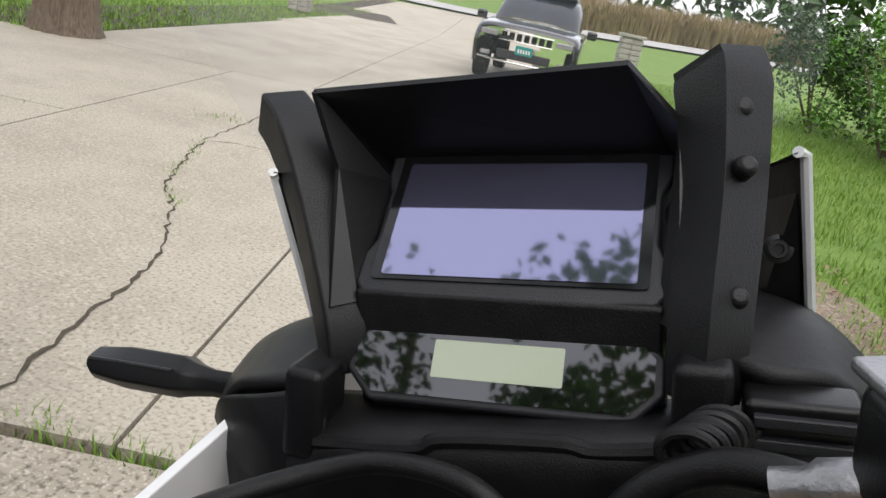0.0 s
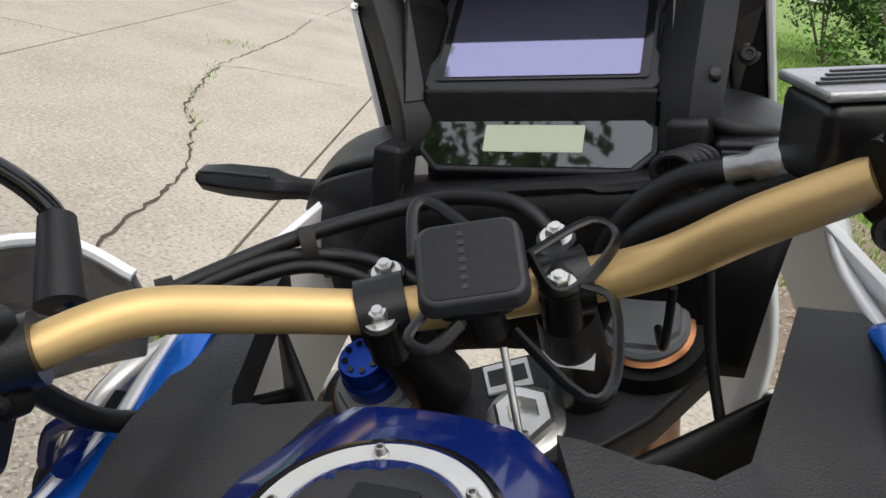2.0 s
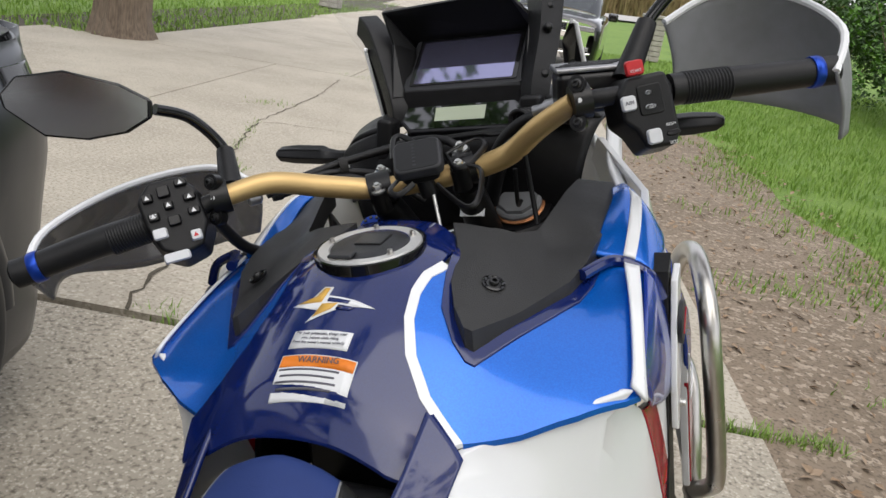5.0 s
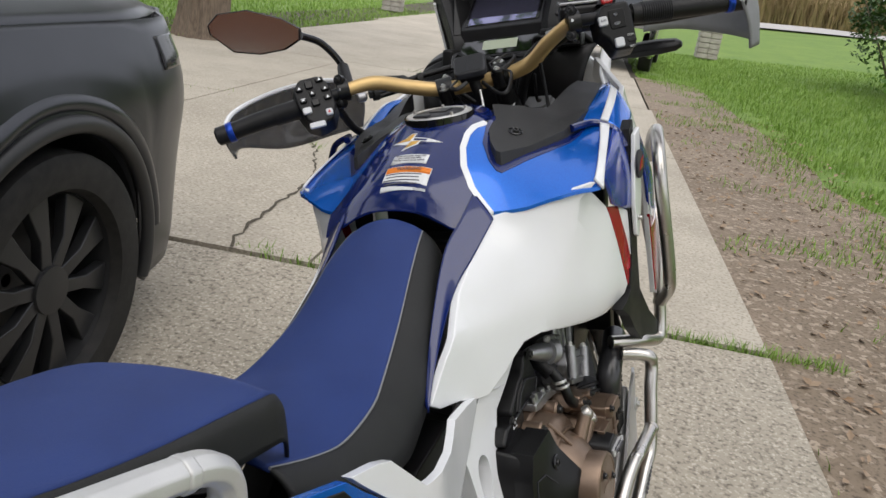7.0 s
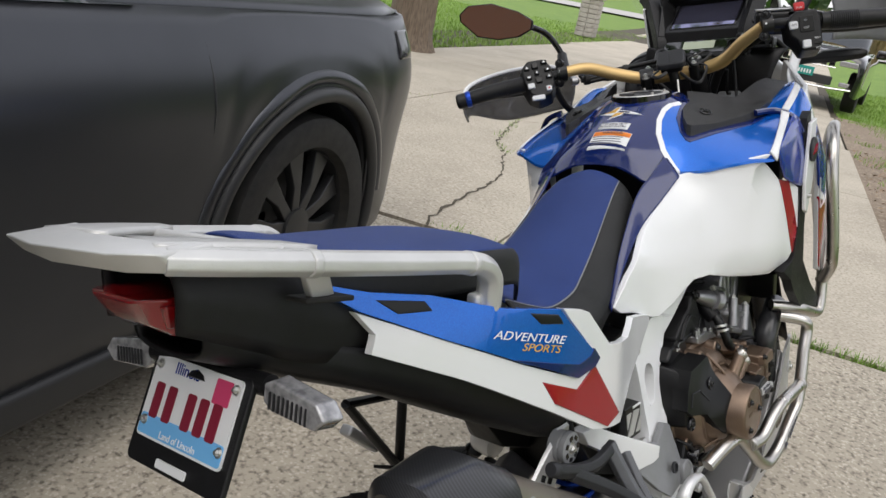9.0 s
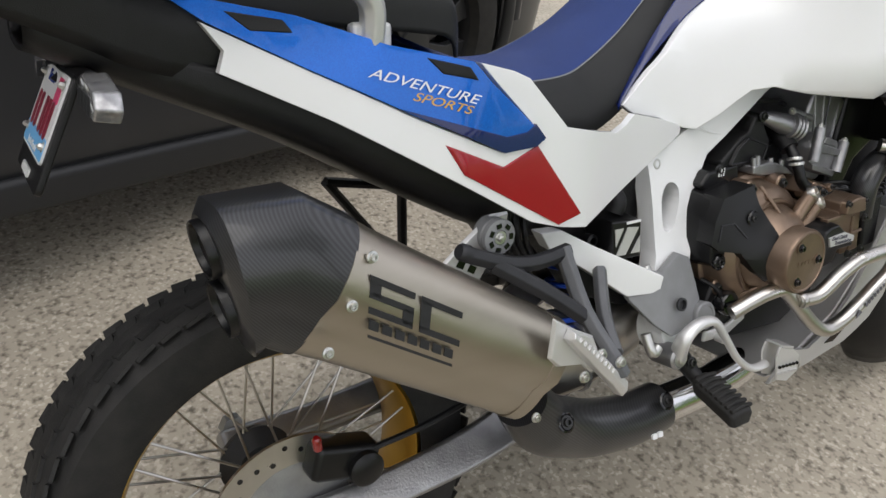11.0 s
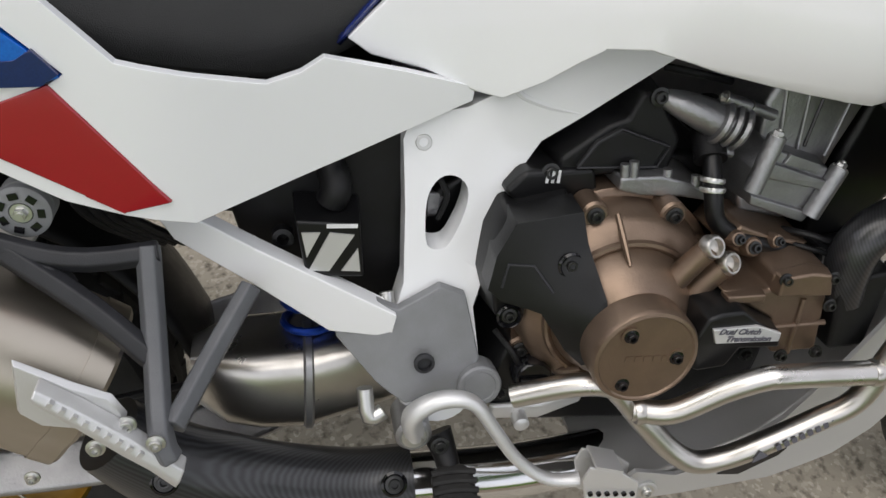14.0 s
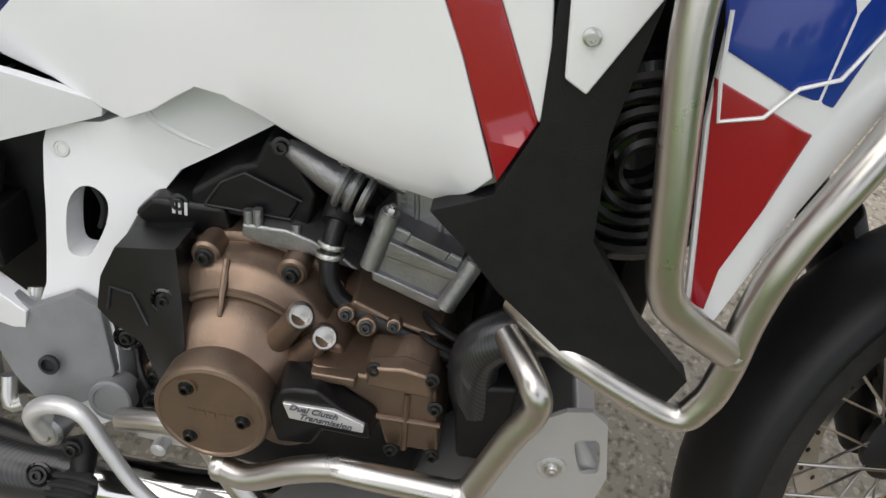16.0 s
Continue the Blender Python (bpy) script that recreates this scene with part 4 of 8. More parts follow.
def rounded(w, h, r, n=5):
    out = []
    for cx, cy, a0 in ((w / 2 - r, h / 2 - r, 0), (-w / 2 + r, h / 2 - r, 90), (-w / 2 + r, -h / 2 + r, 180), (w / 2 - r, -h / 2 + r, 270)):
        for i in range(n + 1):
            a = radians(a0 + 90 * i / n)
            out.append((cx + r * math.cos(a), cy + r * math.sin(a)))
    return out


def at_frame(c, right, up):
    m = Matrix.Translation(c) @ facing(right, up)
    return lambda u, v, d: tuple(m @ Vector((u, v, d)))


# phone mount
ph = new("phone_mount")
ph.parent = bike
tagged(ph, "square black magnetic phone mount on the handlebar")
PF = at_frame((0.009, 1.089, 1.166), (0.94, 0.30, 0.12), (-0.1, 0.75, 0.62))
part("pad", prism(rounded(0.067, 0.06, 0.011), PF, -0.006, 0.008, 0.003), GREYP, ph, "rounded grey-black square pad", bevel=0.003)
part("pad_line", prism(rounded(0.055, 0.049, 0.008), PF, 0.0078, 0.0086), SATIN, ph)
part("backing", prism(rounded(0.05, 0.05, 0.01), PF, -0.02, -0.006), BLACK, ph, bevel=0.002)
part("ball_stem", tube([PF(0.0, -0.005, -0.02), PF(0.005, -0.02, -0.05)], 0.012, 1, 16, straight=True), BLACK, ph)
part("clamp_screw", tube([PF(0.012, -0.04, -0.03), PF(0.014, -0.09, -0.06)], 0.0025, 1, 10, straight=True), ZINC, ph)
part("screw_nut", tube([PF(0.014, -0.083, -0.056), PF(0.0145, -0.096, -0.0645)], 0.0055, 1, 6, straight=True), ZINC, ph)
for pts in ([(0.035, 0.01), (0.075, 0.028), (0.088, 0.012), (0.062, -0.016), (0.045, -0.018), (0.035, 0.01)], [(0.062, -0.016), (0.078, -0.03), (0.07, -0.075), (0.052, -0.085), (0.02, -0.04)], [(-0.035, 0.02), (-0.033, 0.055), (-0.022, 0.06), (0.0, 0.036)], [(-0.03, -0.02), (-0.042, -0.035), (-0.03, -0.045), (-0.01, -0.03)]):
    part("spring_arm", tube([PF(u, v, -0.012) for u, v in pts], 0.0042, 4, 8, flat=0.5), SATIN, ph)
for i in range(7):
    part("pad_mark", prism(rounded(0.004, 0.0035, 0.001, 2), at_frame(PF(-0.004, 0.018 - i * 0.006, 0.0088), (0.94, 0.30, 0.12), (-0.1, 0.75, 0.62)), 0, 0.0003), GREYP, ph)

# switch boxes
LF = at_frame((-0.245, 0.93, 1.125), (0.78, 0.6, 0.14), (-0.35, 0.25, 0.9))
ls = new("switch_box")
ls.parent = bike
tagged(ls, "left-hand switch box crowded with black buttons")
part("body", prism([(-0.05, 0.03), (-0.03, 0.052), (0.012, 0.052), (0.03, 0.03), (0.034, -0.02), (0.02, -0.05), (-0.012, -0.058), (-0.034, -0.045), (-0.048, -0.01)], LF, -0.035, 0.022, 0.006), BLACK, ls, bevel=0.005)
for u, v, w, h, m_, mark in ((-0.032, 0.026, 0.014, 0.012, SATIN, 1), (-0.012, 0.03, 0.016, 0.016, SATIN, 0), (0.01, 0.036, 0.016, 0.01, SATIN, 1), (-0.01, 0.012, 0.012, 0.012, SATIN, 1), (0.016, 0.016, 0.016, 0.01, SATIN, 1), (-0.03, 0.002, 0.014, 0.012, SATIN, 1), (-0.008, -0.008, 0.016, 0.014, SATIN, 0), (0.017, -0.002, 0.016, 0.01, SATIN, 1), (-0.028, -0.02, 0.018, 0.014, KEYW, 0), (0.012, -0.032, 0.014, 0.014, KEYW, 2), (-0.016, -0.052, 0.032, 0.012, KEYW, 0)):
    k = part("button", prism(rounded(w, h, 0.003, 3), at_frame(LF(u, v, 0.022), (0.78, 0.6, 0.14), (-0.35, 0.25, 0.9)), 0, 0.006, 0.0015), m_, ls, bevel=0.001)
    if mark:
        part("button_mark", prism([(-0.003, -0.0025), (0.003, -0.0025), (0, 0.003)], at_frame(LF(u, v, 0.0282), (0.78, 0.6, 0.14), (-0.35, 0.25, 0.9)), 0, 0.0004), KEYR if mark == 2 else LABEL, k)
words("button_text", "ENT", LF(-0.03, 0.002, 0.0287), facing((0.78, 0.6, 0.14), (-0.35, 0.25, 0.9)), 0.005, LABEL, ls)
RF = at_frame((0.29, 1.108, 1.214), (0.88, 0.44, 0.12), (-0.2, 0.1, 0.97))
rs = new("switch_box")
rs.parent = bike
tagged(rs, "right-hand switch box with a red start button")
part("body", prism([(-0.036, 0.02), (-0.02, 0.04), (0.03, 0.04), (0.036, 0.02), (0.036, -0.04), (0.028, -0.055), (-0.01, -0.055), (-0.022, -0.03), (-0.036, -0.015)], RF, -0.035, 0.022, 0.006), BLACK, rs, bevel=0.005)
for u, v, w, h, m_ in ((-0.022, 0.006, 0.018, 0.018, KEYW), (0.002, 0.014, 0.008, 0.006, KEYW), (0.002, -0.002, 0.013, 0.006, KEYW), (0.0, -0.036, 0.018, 0.018, KEYW), (-0.008, 0.044, 0.022, 0.018, KEYR), (0.023, -0.036, 0.018, 0.008, SATIN), (0.004, 0.006, 0.03, 0.036, SATIN)):
    part("button", prism(rounded(w, h, 0.004, 3), at_frame(RF(u, v, 0.018 if m_ is SATIN else 0.022), (0.88, 0.44, 0.12), (-0.2, 0.1, 0.97)), 0, 0.006, 0.0015), m_, rs, "red start button" if m_ is KEYR else "", bevel=0.001)
RFM = facing((0.88, 0.44, 0.12), (-0.2, 0.1, 0.97))
words("button_text", "A/M", RF(-0.022, 0.006, 0.0287), RFM, 0.006, INK, rs)
words("button_text", "N", RF(0.002, 0.014, 0.0287), RFM, 0.005, INK, rs)
words("button_text", "D-S", RF(0.002, -0.002, 0.0287), RFM, 0.005, INK, rs)
words("button_text", "START", RF(-0.008, 0.04, 0.0287), RFM, 0.0045, LABEL, rs)
words("button_text", "RES/+", RF(0.022, -0.026, 0.0225), RFM, 0.005, LABEL, rs)
words("button_text", "SET/-", RF(0.022, -0.047, 0.0225), RFM, 0.005, LABEL, rs)

# lever clamps and reservoir
for q, d in (((-0.208, 0.962, 1.143), (0.78, 0.6, 0.14)), ((0.222, 1.088, 1.226), (0.88, 0.44, 0.12))):
    cl = part("lever_clamp", tube([np.array(q) - np.array(d) * 0.011, np.array(q) + np.array(d) * 0.011], 0.021, 1, 20, straight=True), SATIN, bar, "black lever clamp")
    for k in (-1, 1):
        socket("clamp_screw", np.array(q) + np.array((0.0, -0.016, 0.022 * k)), (0, -1, 0.2), 0.004, cl)
        part("clamp_lug", lathe([(0.01, -0.012), (0.01, 0.0)], np.array(q) + np.array((0.0, -0.016, 0.022 * k)), (0, -1, 0.2), 14), SATIN, cl)
    part("dot", lathe([(0.0028, 0), (0.0028, 0.002)], np.array(q) + np.array((0.004, -0.0195, 0.003)), (0, -1, 0.2), 12), LABEL, cl)
rv_ = part("brake_reservoir", box((0.222, 1.152, 1.236), (0.088, 0.06, 0.05), Matrix.Rotation(0.35, 4, "Z") @ Matrix.Rotation(0.1, 4, "X")), SATIN, bar, "black brake fluid reservoir", bevel=0.008)
part("reservoir_lid", box((0.222, 1.152, 1.264), (0.09, 0.062, 0.006), Matrix.Rotation(0.35, 4, "Z") @ Matrix.Rotation(0.1, 4, "X")), ALU, rv_, "silver printed lid", bevel=0.002)
part("sight_glass", lathe([(0.012, 0), (0.012, 0.004), (0.008, 0.005), (0.008, 0.001)], (0.222, 1.121, 1.23), (0.34, -0.92, 0.05), 20), CHROME, rv_, "round sight glass")
for i in range(4):
    part("lid_print", box((0.219 + 0.003 * i, 1.137 + 0.01 * i, 1.2665 + 0.001 * i), (0.07, 0.003, 0.0012), Matrix.Rotation(0.35, 4, "Z") @ Matrix.Rotation(0.1, 4, "X")), GREYP, rv_)
for s, a, b in ((-1, (-0.24, 0.985, 1.115), (-0.4, 0.94, 1.09)), (1, (0.26, 1.13, 1.215), (0.45, 1.26, 1.225))):
    part("lever", tube([a, ((a[0] + b[0]) / 2, (a[1] + b[1]) / 2 + 0.025, (a[2] + b[2]) / 2 - 0.004), b], [0.009, 0.0075, 0.0065, 0.009], 6, 12, flat=0.7), BLACK, bar)

# mirrors
for s, base, bend, joint, tip, bot, top in ((-1, (-0.235, 1.02, 1.145), (-0.262, 1.055, 1.19), (-0.3, 0.975, 1.256), (-0.47, 0.905, 1.285), (-0.345, 0.83, 1.222), (-0.36, 0.93, 1.325)), (1, (0.268, 1.13, 1.245), (0.29, 1.17, 1.31), (0.42, 1.2, 1.42), (0.62, 1.3, 1.44), (0.5, 1.22, 1.38), (0.48, 1.28, 1.47))):
    mi = new("mirror")
    mi.parent = bike
    tagged(mi, "angular black rear-view mirror on a curved stem")
    part("boot", tube([base, bend], [0.016, 0.012], 1, 16, straight=True), BLACK, mi)
    part("stem", tube([base, bend, (np.array(bend) * 0.45 + np.array(joint) * 0.55 + np.array((0, 0.01, 0.012))), joint], 0.0075, 8, 14), GLOSS, mi)
    c = np.array([joint, tip, bot, top]).mean(0)
    R3 = np.array(tip) - np.array(joint)
    mf = Matrix.Translation(c) @ facing(R3, (0.25, 0.09, 0.97))
    poly = [(-0.1, -0.01), (-0.07, -0.032), (-0.02, -0.045), (0.035, -0.044), (0.085, -0.012), (0.09, 0.006), (0.07, 0.03), (0.01, 0.042), (-0.06, 0.03), (-0.1, 0.012)]
    if s > 0:
        poly = poly[::-1]
    tof = lambda u, v, d, mf=mf: tuple(mf @ Vector((u, v, d)))
    part("shell", prism(poly, tof, 0.0 if s < 0 else 0.0, -0.03 if s > 0 else 0.03, 0.02), GLOSS, mi, "glossy black shell", bevel=0.004)
    part("glass", prism([(u * 0.93, v * 0.9) for u, v in poly], tof, 0.0, 0.002 if s > 0 else -0.002), CHROME, mi, "mirror glass")

# hand guards
for s, pts in ((-1, [[(-0.40, 0.82, 1.075), (-0.415, 0.85, 1.05), (-0.42, 0.87, 1.03)], [(-0.42, 0.88, 1.12), (-0.45, 0.92, 1.08), (-0.45, 0.93, 1.045)], [(-0.39, 1.0, 1.155), (-0.41, 1.03, 1.1), (-0.41, 1.03, 1.03)], [(-0.31, 1.08, 1.165), (-0.32, 1.1, 1.11), (-0.32, 1.1, 1.05)], [(-0.25, 1.1, 1.135), (-0.26, 1.12, 1.1), (-0.27, 1.12, 1.06)]]),
               (1, [[(0.50, 1.21, 1.235), (0.51, 1.23, 1.19), (0.51, 1.25, 1.15)], [(0.51, 1.27, 1.285), (0.52, 1.29, 1.23), (0.52, 1.3, 1.16)], [(0.45, 1.33, 1.33), (0.46, 1.35, 1.26), (0.46, 1.35, 1.18)], [(0.36, 1.32, 1.34), (0.37, 1.34, 1.27), (0.37, 1.34, 1.2)], [(0.3, 1.27, 1.31), (0.31, 1.28, 1.26), (0.31, 1.28, 1.2)]])):
    hg = new("hand_guard")
    hg.parent = bike
    tagged(hg, "white-edged grey hand guard round the grip")
    part("shell", loft(pts, 4, 5), SMOKE if s < 0 else GREY, hg, "smoky grey guard", thick=0.004)
    part("edge", tube([p[0] for p in pts], 0.005, 6, 8), WHITE, hg, "white edge")

# tank
tank = new("fuel_tank")
tank.parent = bike
tagged(tank, "glossy navy fuel tank with bright blue and white side panels")
SKIN_X = [0, 0.05, 0.1, 0.15, 0.2, 0.25, 0.3, 0.33]
SKIN_Y = [0.735, 0.755, 0.79, 0.84, 0.9, 0.96, 1.04, 1.12]
SKIN_Z = [[0.93, 0.926, 0.905, 0.865, 0.85, 0.84, 0.83, 0.82],
          [0.982, 0.976, 0.948, 0.905, 0.89, 0.88, 0.87, 0.86],
          [1.012, 1.006, 0.98, 0.94, 0.922, 0.91, 0.9, 0.89],
          [1.046, 1.04, 1.018, 0.988, 0.972, 0.96, 0.946, 0.935],
          [1.08, 1.077, 1.052, 1.02, 1.003, 0.992, 0.978, 0.962],
          [1.095, 1.092, 1.07, 1.04, 1.026, 1.016, 1.003, 0.985],
          [1.098, 1.094, 1.07, 1.05, 1.044, 1.04, 1.03, 1.01],
          [1.08, 1.076, 1.066, 1.06, 1.07, 1.07, 1.06, 1.04]]


def skin_z(x, y):
    """Height of the tank's skin, a smooth field over the plan."""
    total = 0.0
    for dx in (-0.014, 0, 0.014):
        for dy in (-0.012, 0, 0.012):
            col = [float(np.interp(abs(x) + dx if abs(x) > 0.02 else abs(x + dx), SKIN_X, r)) for r in SKIN_Z]
            total += float(np.interp(y + dy, SKIN_Y, col))
    return total / 9


def pad_z(x, y):
    """Height of the knee pad, which stands proud of the skin and rises into a horn ahead."""
    x = abs(x)
    return 0.816 - 0.422 * x + 0.309 * y + 0.34 * max(0.0, x - 0.185) * max(0.0, min(1.0, (1.13 - y) / 0.08)) - 0.35 * max(0.0, 0.13 - x) * (y > 0.9) * min(1.0, (y - 0.9) / 0.08) + 0.012 * min(1.0, max(0.0, (y - 1.07) / 0.08)) - 0.01 * math.exp(-((x - 0.2) / 0.03) ** 2 - ((y - 1.06) / 0.04) ** 2)


def skin(name, poly, material, lift, label="", thick=0.004, s=1.0, fz=None, step=0.012, edge=0.0015):
    """A piece of the tank's skin with outline (x, y) seen from above."""
    fz = fz or skin_z
    bm = bmesh.new()
    bm.faces.new([bm.verts.new((u, v, 0)) for u, v in poly])
    us, vs = [p[0] for p in poly], [p[1] for p in poly]
    for lo, hi, ax in ((min(us), max(us), (1, 0, 0)), (min(vs), max(vs), (0, 1, 0))):
        c = lo + step
        while c < hi:
            bmesh.ops.bisect_plane(bm, geom=bm.verts[:] + bm.edges[:] + bm.faces[:], plane_co=[c * a for a in ax], plane_no=ax)
            c += step
    bmesh.ops.triangulate(bm, faces=[f for f in bm.faces if len(f.verts) > 4])
    for v in bm.verts:
        v.co = (s * v.co.x, v.co.y, fz(v.co.x, v.co.y) + lift)
    r = bmesh.ops.extrude_face_region(bm, geom=bm.faces[:])
    for v in r["geom"]:
        if isinstance(v, bmesh.types.BMVert):
            v.co.z -= thick
    return part(name, bm, material, tank, label, bevel=edge)


STRIPE_IN = [(0.09, 0.945), (0.08, 0.915), (0.077, 0.885), (0.08, 0.855), (0.093, 0.822), (0.115, 0.798), (0.15, 0.782)]
STRIPE_OUT = [(0.101, 0.942), (0.09, 0.914), (0.087, 0.886), (0.09, 0.858), (0.103, 0.827), (0.124, 0.805), (0.16, 0.789)]
RIM_LINE = [(0.094, 0.972), (0.1, 0.93), (0.11, 0.884), (0.13, 0.857), (0.146, 0.846), (0.156, 0.846), (0.197, 0.906), (0.238, 0.966), (0.247, 1.0), (0.25, 1.04)]
PAD_LINE = [(0.07, 1.04), (0.09, 0.997), (0.1, 0.972), (0.111, 0.915), (0.126, 0.88), (0.143, 0.858), (0.152, 0.858), (0.19, 0.918), (0.227, 0.975), (0.238, 1.015), (0.244, 1.1), (0.248, 1.2), (0.236, 1.212), (0.195, 1.188), (0.182, 1.125), (0.168, 1.065), (0.15, 1.04), (0.12, 1.034), (0.085, 1.04)]
half = STRIPE_IN[::-1] + [(0.092, 0.985), (0.08, 1.02), (0.05, 1.04)]
skin("centre", [(-u, v) for u, v in [(0.1, 0.742), (0.145, 0.752)] + half] + [(u, v) for u, v in ([(0.1, 0.742), (0.145, 0.752)] + half)[::-1]], NAVY, 0.0, "deep navy tank top")
cap = part("cap_ring", lathe([(0.061, -0.008), (0.061, 0.007), (0.0595, 0.009), (0.0475, 0.009), (0.0465, 0.006)], (0.003, 0.945, 1.081), (0.0, -0.12, 0.99), 56), RACK, tank, "brushed silver filler ring")
part("cap_lid", lathe([(0.046, -0.004), (0.046, 0.0075), (0.044, 0.009), (0.03, 0.0105), (0.001, 0.0105)], (0.003, 0.945, 1.081), (0.0, -0.12, 0.99), 48), GREYP, cap, "grey filler cap")
part("moat_ring", lathe([(0.0655, -0.01), (0.0655, 0.0075), (0.063, 0.008), (0.0615, 0.004)], (0.003, 0.945, 1.081), (0.0, -0.12, 0.99), 56), GLOSS, tank, "dark rubber seal round the filler")
part("cap_hinge", box((-0.01, 0.9, 1.088), (0.03, 0.016, 0.004), Matrix.Rotation(0.12, 4, "X")), GREYP, cap, bevel=0.002)
part("key_flap", box((0.004, 0.952, 1.0925), (0.034, 0.034, 0.004), Matrix.Rotation(0.12, 4, "X")), SATIN, cap, bevel=0.0015)
for i in range(5):
    a = 0.6 + i * 2 * math.pi / 5
    socket("cap_screw", (0.003 + 0.05 * math.cos(a), 0.945 + 0.05 * math.sin(a), 1.0885 + 0.006 * math.sin(a)), (0, -0.12, 0.99), 0.003, cap, STEEL)
for s in (1, -1):
    M = (lambda rows: rows) if s > 0 else mirror
    part("tank_strap", loft(M([[(0.122, 0.80, 0.965), (0.15, 0.785, 0.94), (0.163, 0.778, 0.925)], [(0.118, 0.745, 0.93), (0.138, 0.735, 0.905), (0.15, 0.72, 0.88)], [(0.112, 0.69, 0.89), (0.128, 0.675, 0.86), (0.137, 0.66, 0.835)], [(0.125, 0.6, 0.80), (0.136, 0.59, 0.785), (0.142, 0.575, 0.765)], [(0.145, 0.525, 0.715), (0.148, 0.522, 0.712), (0.151, 0.52, 0.708)]]), 4, 5), NAVY if s < 0 else NAVY, tank, "navy strip beside the seat", thick=0.006)
    skin("blue_panel", STRIPE_OUT + [(0.21, 0.81), (0.26, 0.836), (0.3, 0.863), (0.313, 0.876), (0.314, 0.93), (0.312, 1.0), (0.304, 1.045), (0.254, 1.05)] + RIM_LINE[::-1], BLUE, 0.0, "bright metallic blue panel", 0.006, s if s > 0 else -0.9)
    skin("white_stripe", STRIPE_IN + STRIPE_OUT[::-1], WHITE, 0.0012, "white stripe", 0.005, s if s > 0 else -0.9)
    skin("pad_rim", RIM_LINE + [(0.245, 1.05), (0.16, 1.05), (0.09, 1.03)], NAVY, 0.0025, "glossy navy rim", 0.008, s if s > 0 else -0.9, None, 0.012, 0.002)
    part("upper_blue_panel", loft(M([[(0.238, 1.055, 1.05), (0.262, 1.055, 1.045), (0.29, 1.055, 1.04), (0.31, 1.055, 1.015)], [(0.24, 1.1, 1.07), (0.264, 1.1, 1.072), (0.288, 1.1, 1.065), (0.31, 1.1, 1.03)], [(0.244, 1.16, 1.095), (0.264, 1.16, 1.1), (0.285, 1.155, 1.085), (0.305, 1.15, 1.05)], [(0.236, 1.2, 1.1), (0.254, 1.2, 1.106), (0.27, 1.19, 1.09), (0.29, 1.18, 1.06)]]), 5, 5), BLUE, tank, "bright blue upper fairing", thick=0.006)
    part("white_stripe", loft(M([[(0.272, 1.054, 1.05), (0.286, 1.054, 1.046)], [(0.272, 1.1, 1.076), (0.286, 1.1, 1.07)], [(0.268, 1.155, 1.102), (0.28, 1.155, 1.093)], [(0.256, 1.19, 1.106), (0.268, 1.19, 1.096)]]), 3, 5), WHITE, tank, thick=0.004)
    part("white_stripe", loft(M([[(0.276, 1.035, 1.046), (0.292, 1.038, 1.041)], [(0.29, 0.975, 1.022), (0.302, 0.978, 1.015)], [(0.303, 0.9, 0.988), (0.314, 0.9, 0.978)], [(0.306, 0.868, 0.972), (0.319, 0.872, 0.955)]]), 3, 5), WHITE, tank, thick=0.004)
    part("navy_side", loft(M([[(0.296, 1.045, 1.038), (0.31, 1.048, 1.02), (0.322, 1.052, 0.95), (0.322, 1.04, 0.89)], [(0.306, 0.97, 1.01), (0.314, 0.972, 0.99), (0.32, 0.985, 0.94), (0.318, 0.99, 0.9)], [(0.313, 0.885, 0.972), (0.315, 0.905, 0.955), (0.316, 0.92, 0.935), (0.312, 0.945, 0.916)]]), 4, 5), DEEP, tank, "darker blue side decal", thick=0.005)
    part("seam_bead", tube([(s * x, y, z) for x, y, z in ((0.235, 0.995, 1.043), (0.262, 1.047, 1.046), (0.3, 1.05, 1.03), (0.315, 1.05, 1.0))], 0.007, 5, 8), NAVY, tank)
    pad = skin("tank_pad", PAD_LINE, PAD, 0.006, "textured matt black knee pad", 0.034, s if s > 0 else -0.9, pad_z, 0.014, 0.011)
    part("screw_well", lathe([(0.011, -0.002), (0.013, 0.002), (0.011, 0.003), (0.008, 0.0)], (s * 0.151, 0.937, 1.048), (s * 0.38, -0.28, 0.9), 20), GLOSS, pad)
    socket("pad_screw", (s * 0.151, 0.937, 1.047), (s * 0.38, -0.28, 0.9), 0.0055, pad, BOLT)
    part("inner_black", loft(M([[(0.08, 1.04, 1.06), (0.09, 1.06, 1.0), (0.1, 1.08, 0.9)], [(0.2, 1.16, 1.08), (0.2, 1.16, 1.0), (0.2, 1.15, 0.9)]]), 3, 3), BLACK, tank, thick=0.006)


def white_x(y, z):
    x = float(np.interp(y, [0.5, 0.664, 0.756, 0.83, 0.9, 0.95, 1.02, 1.06], [0.148, 0.17, 0.208, 0.25, 0.292, 0.308, 0.318, 0.32]))
    t = float(np.interp(y, [0.55, 0.7, 0.788, 0.87], [0.125, 0.14, 0.162, 0.31]))
    k = min(1.0, max(0.0, (z - 0.78) / max(0.02, float(np.interp(y, [0.55, 0.7, 0.788, 0.872, 1.0], [0.78, 0.875, 0.93, 0.97, 1.0])) - 0.78)))
    low = 0.05 * max(0.0, (0.74 - z) / 0.06) if y > 0.8 else 0.0
    return x + (t - x) * k ** 2 * (1 if y < 0.872 else 0) - low


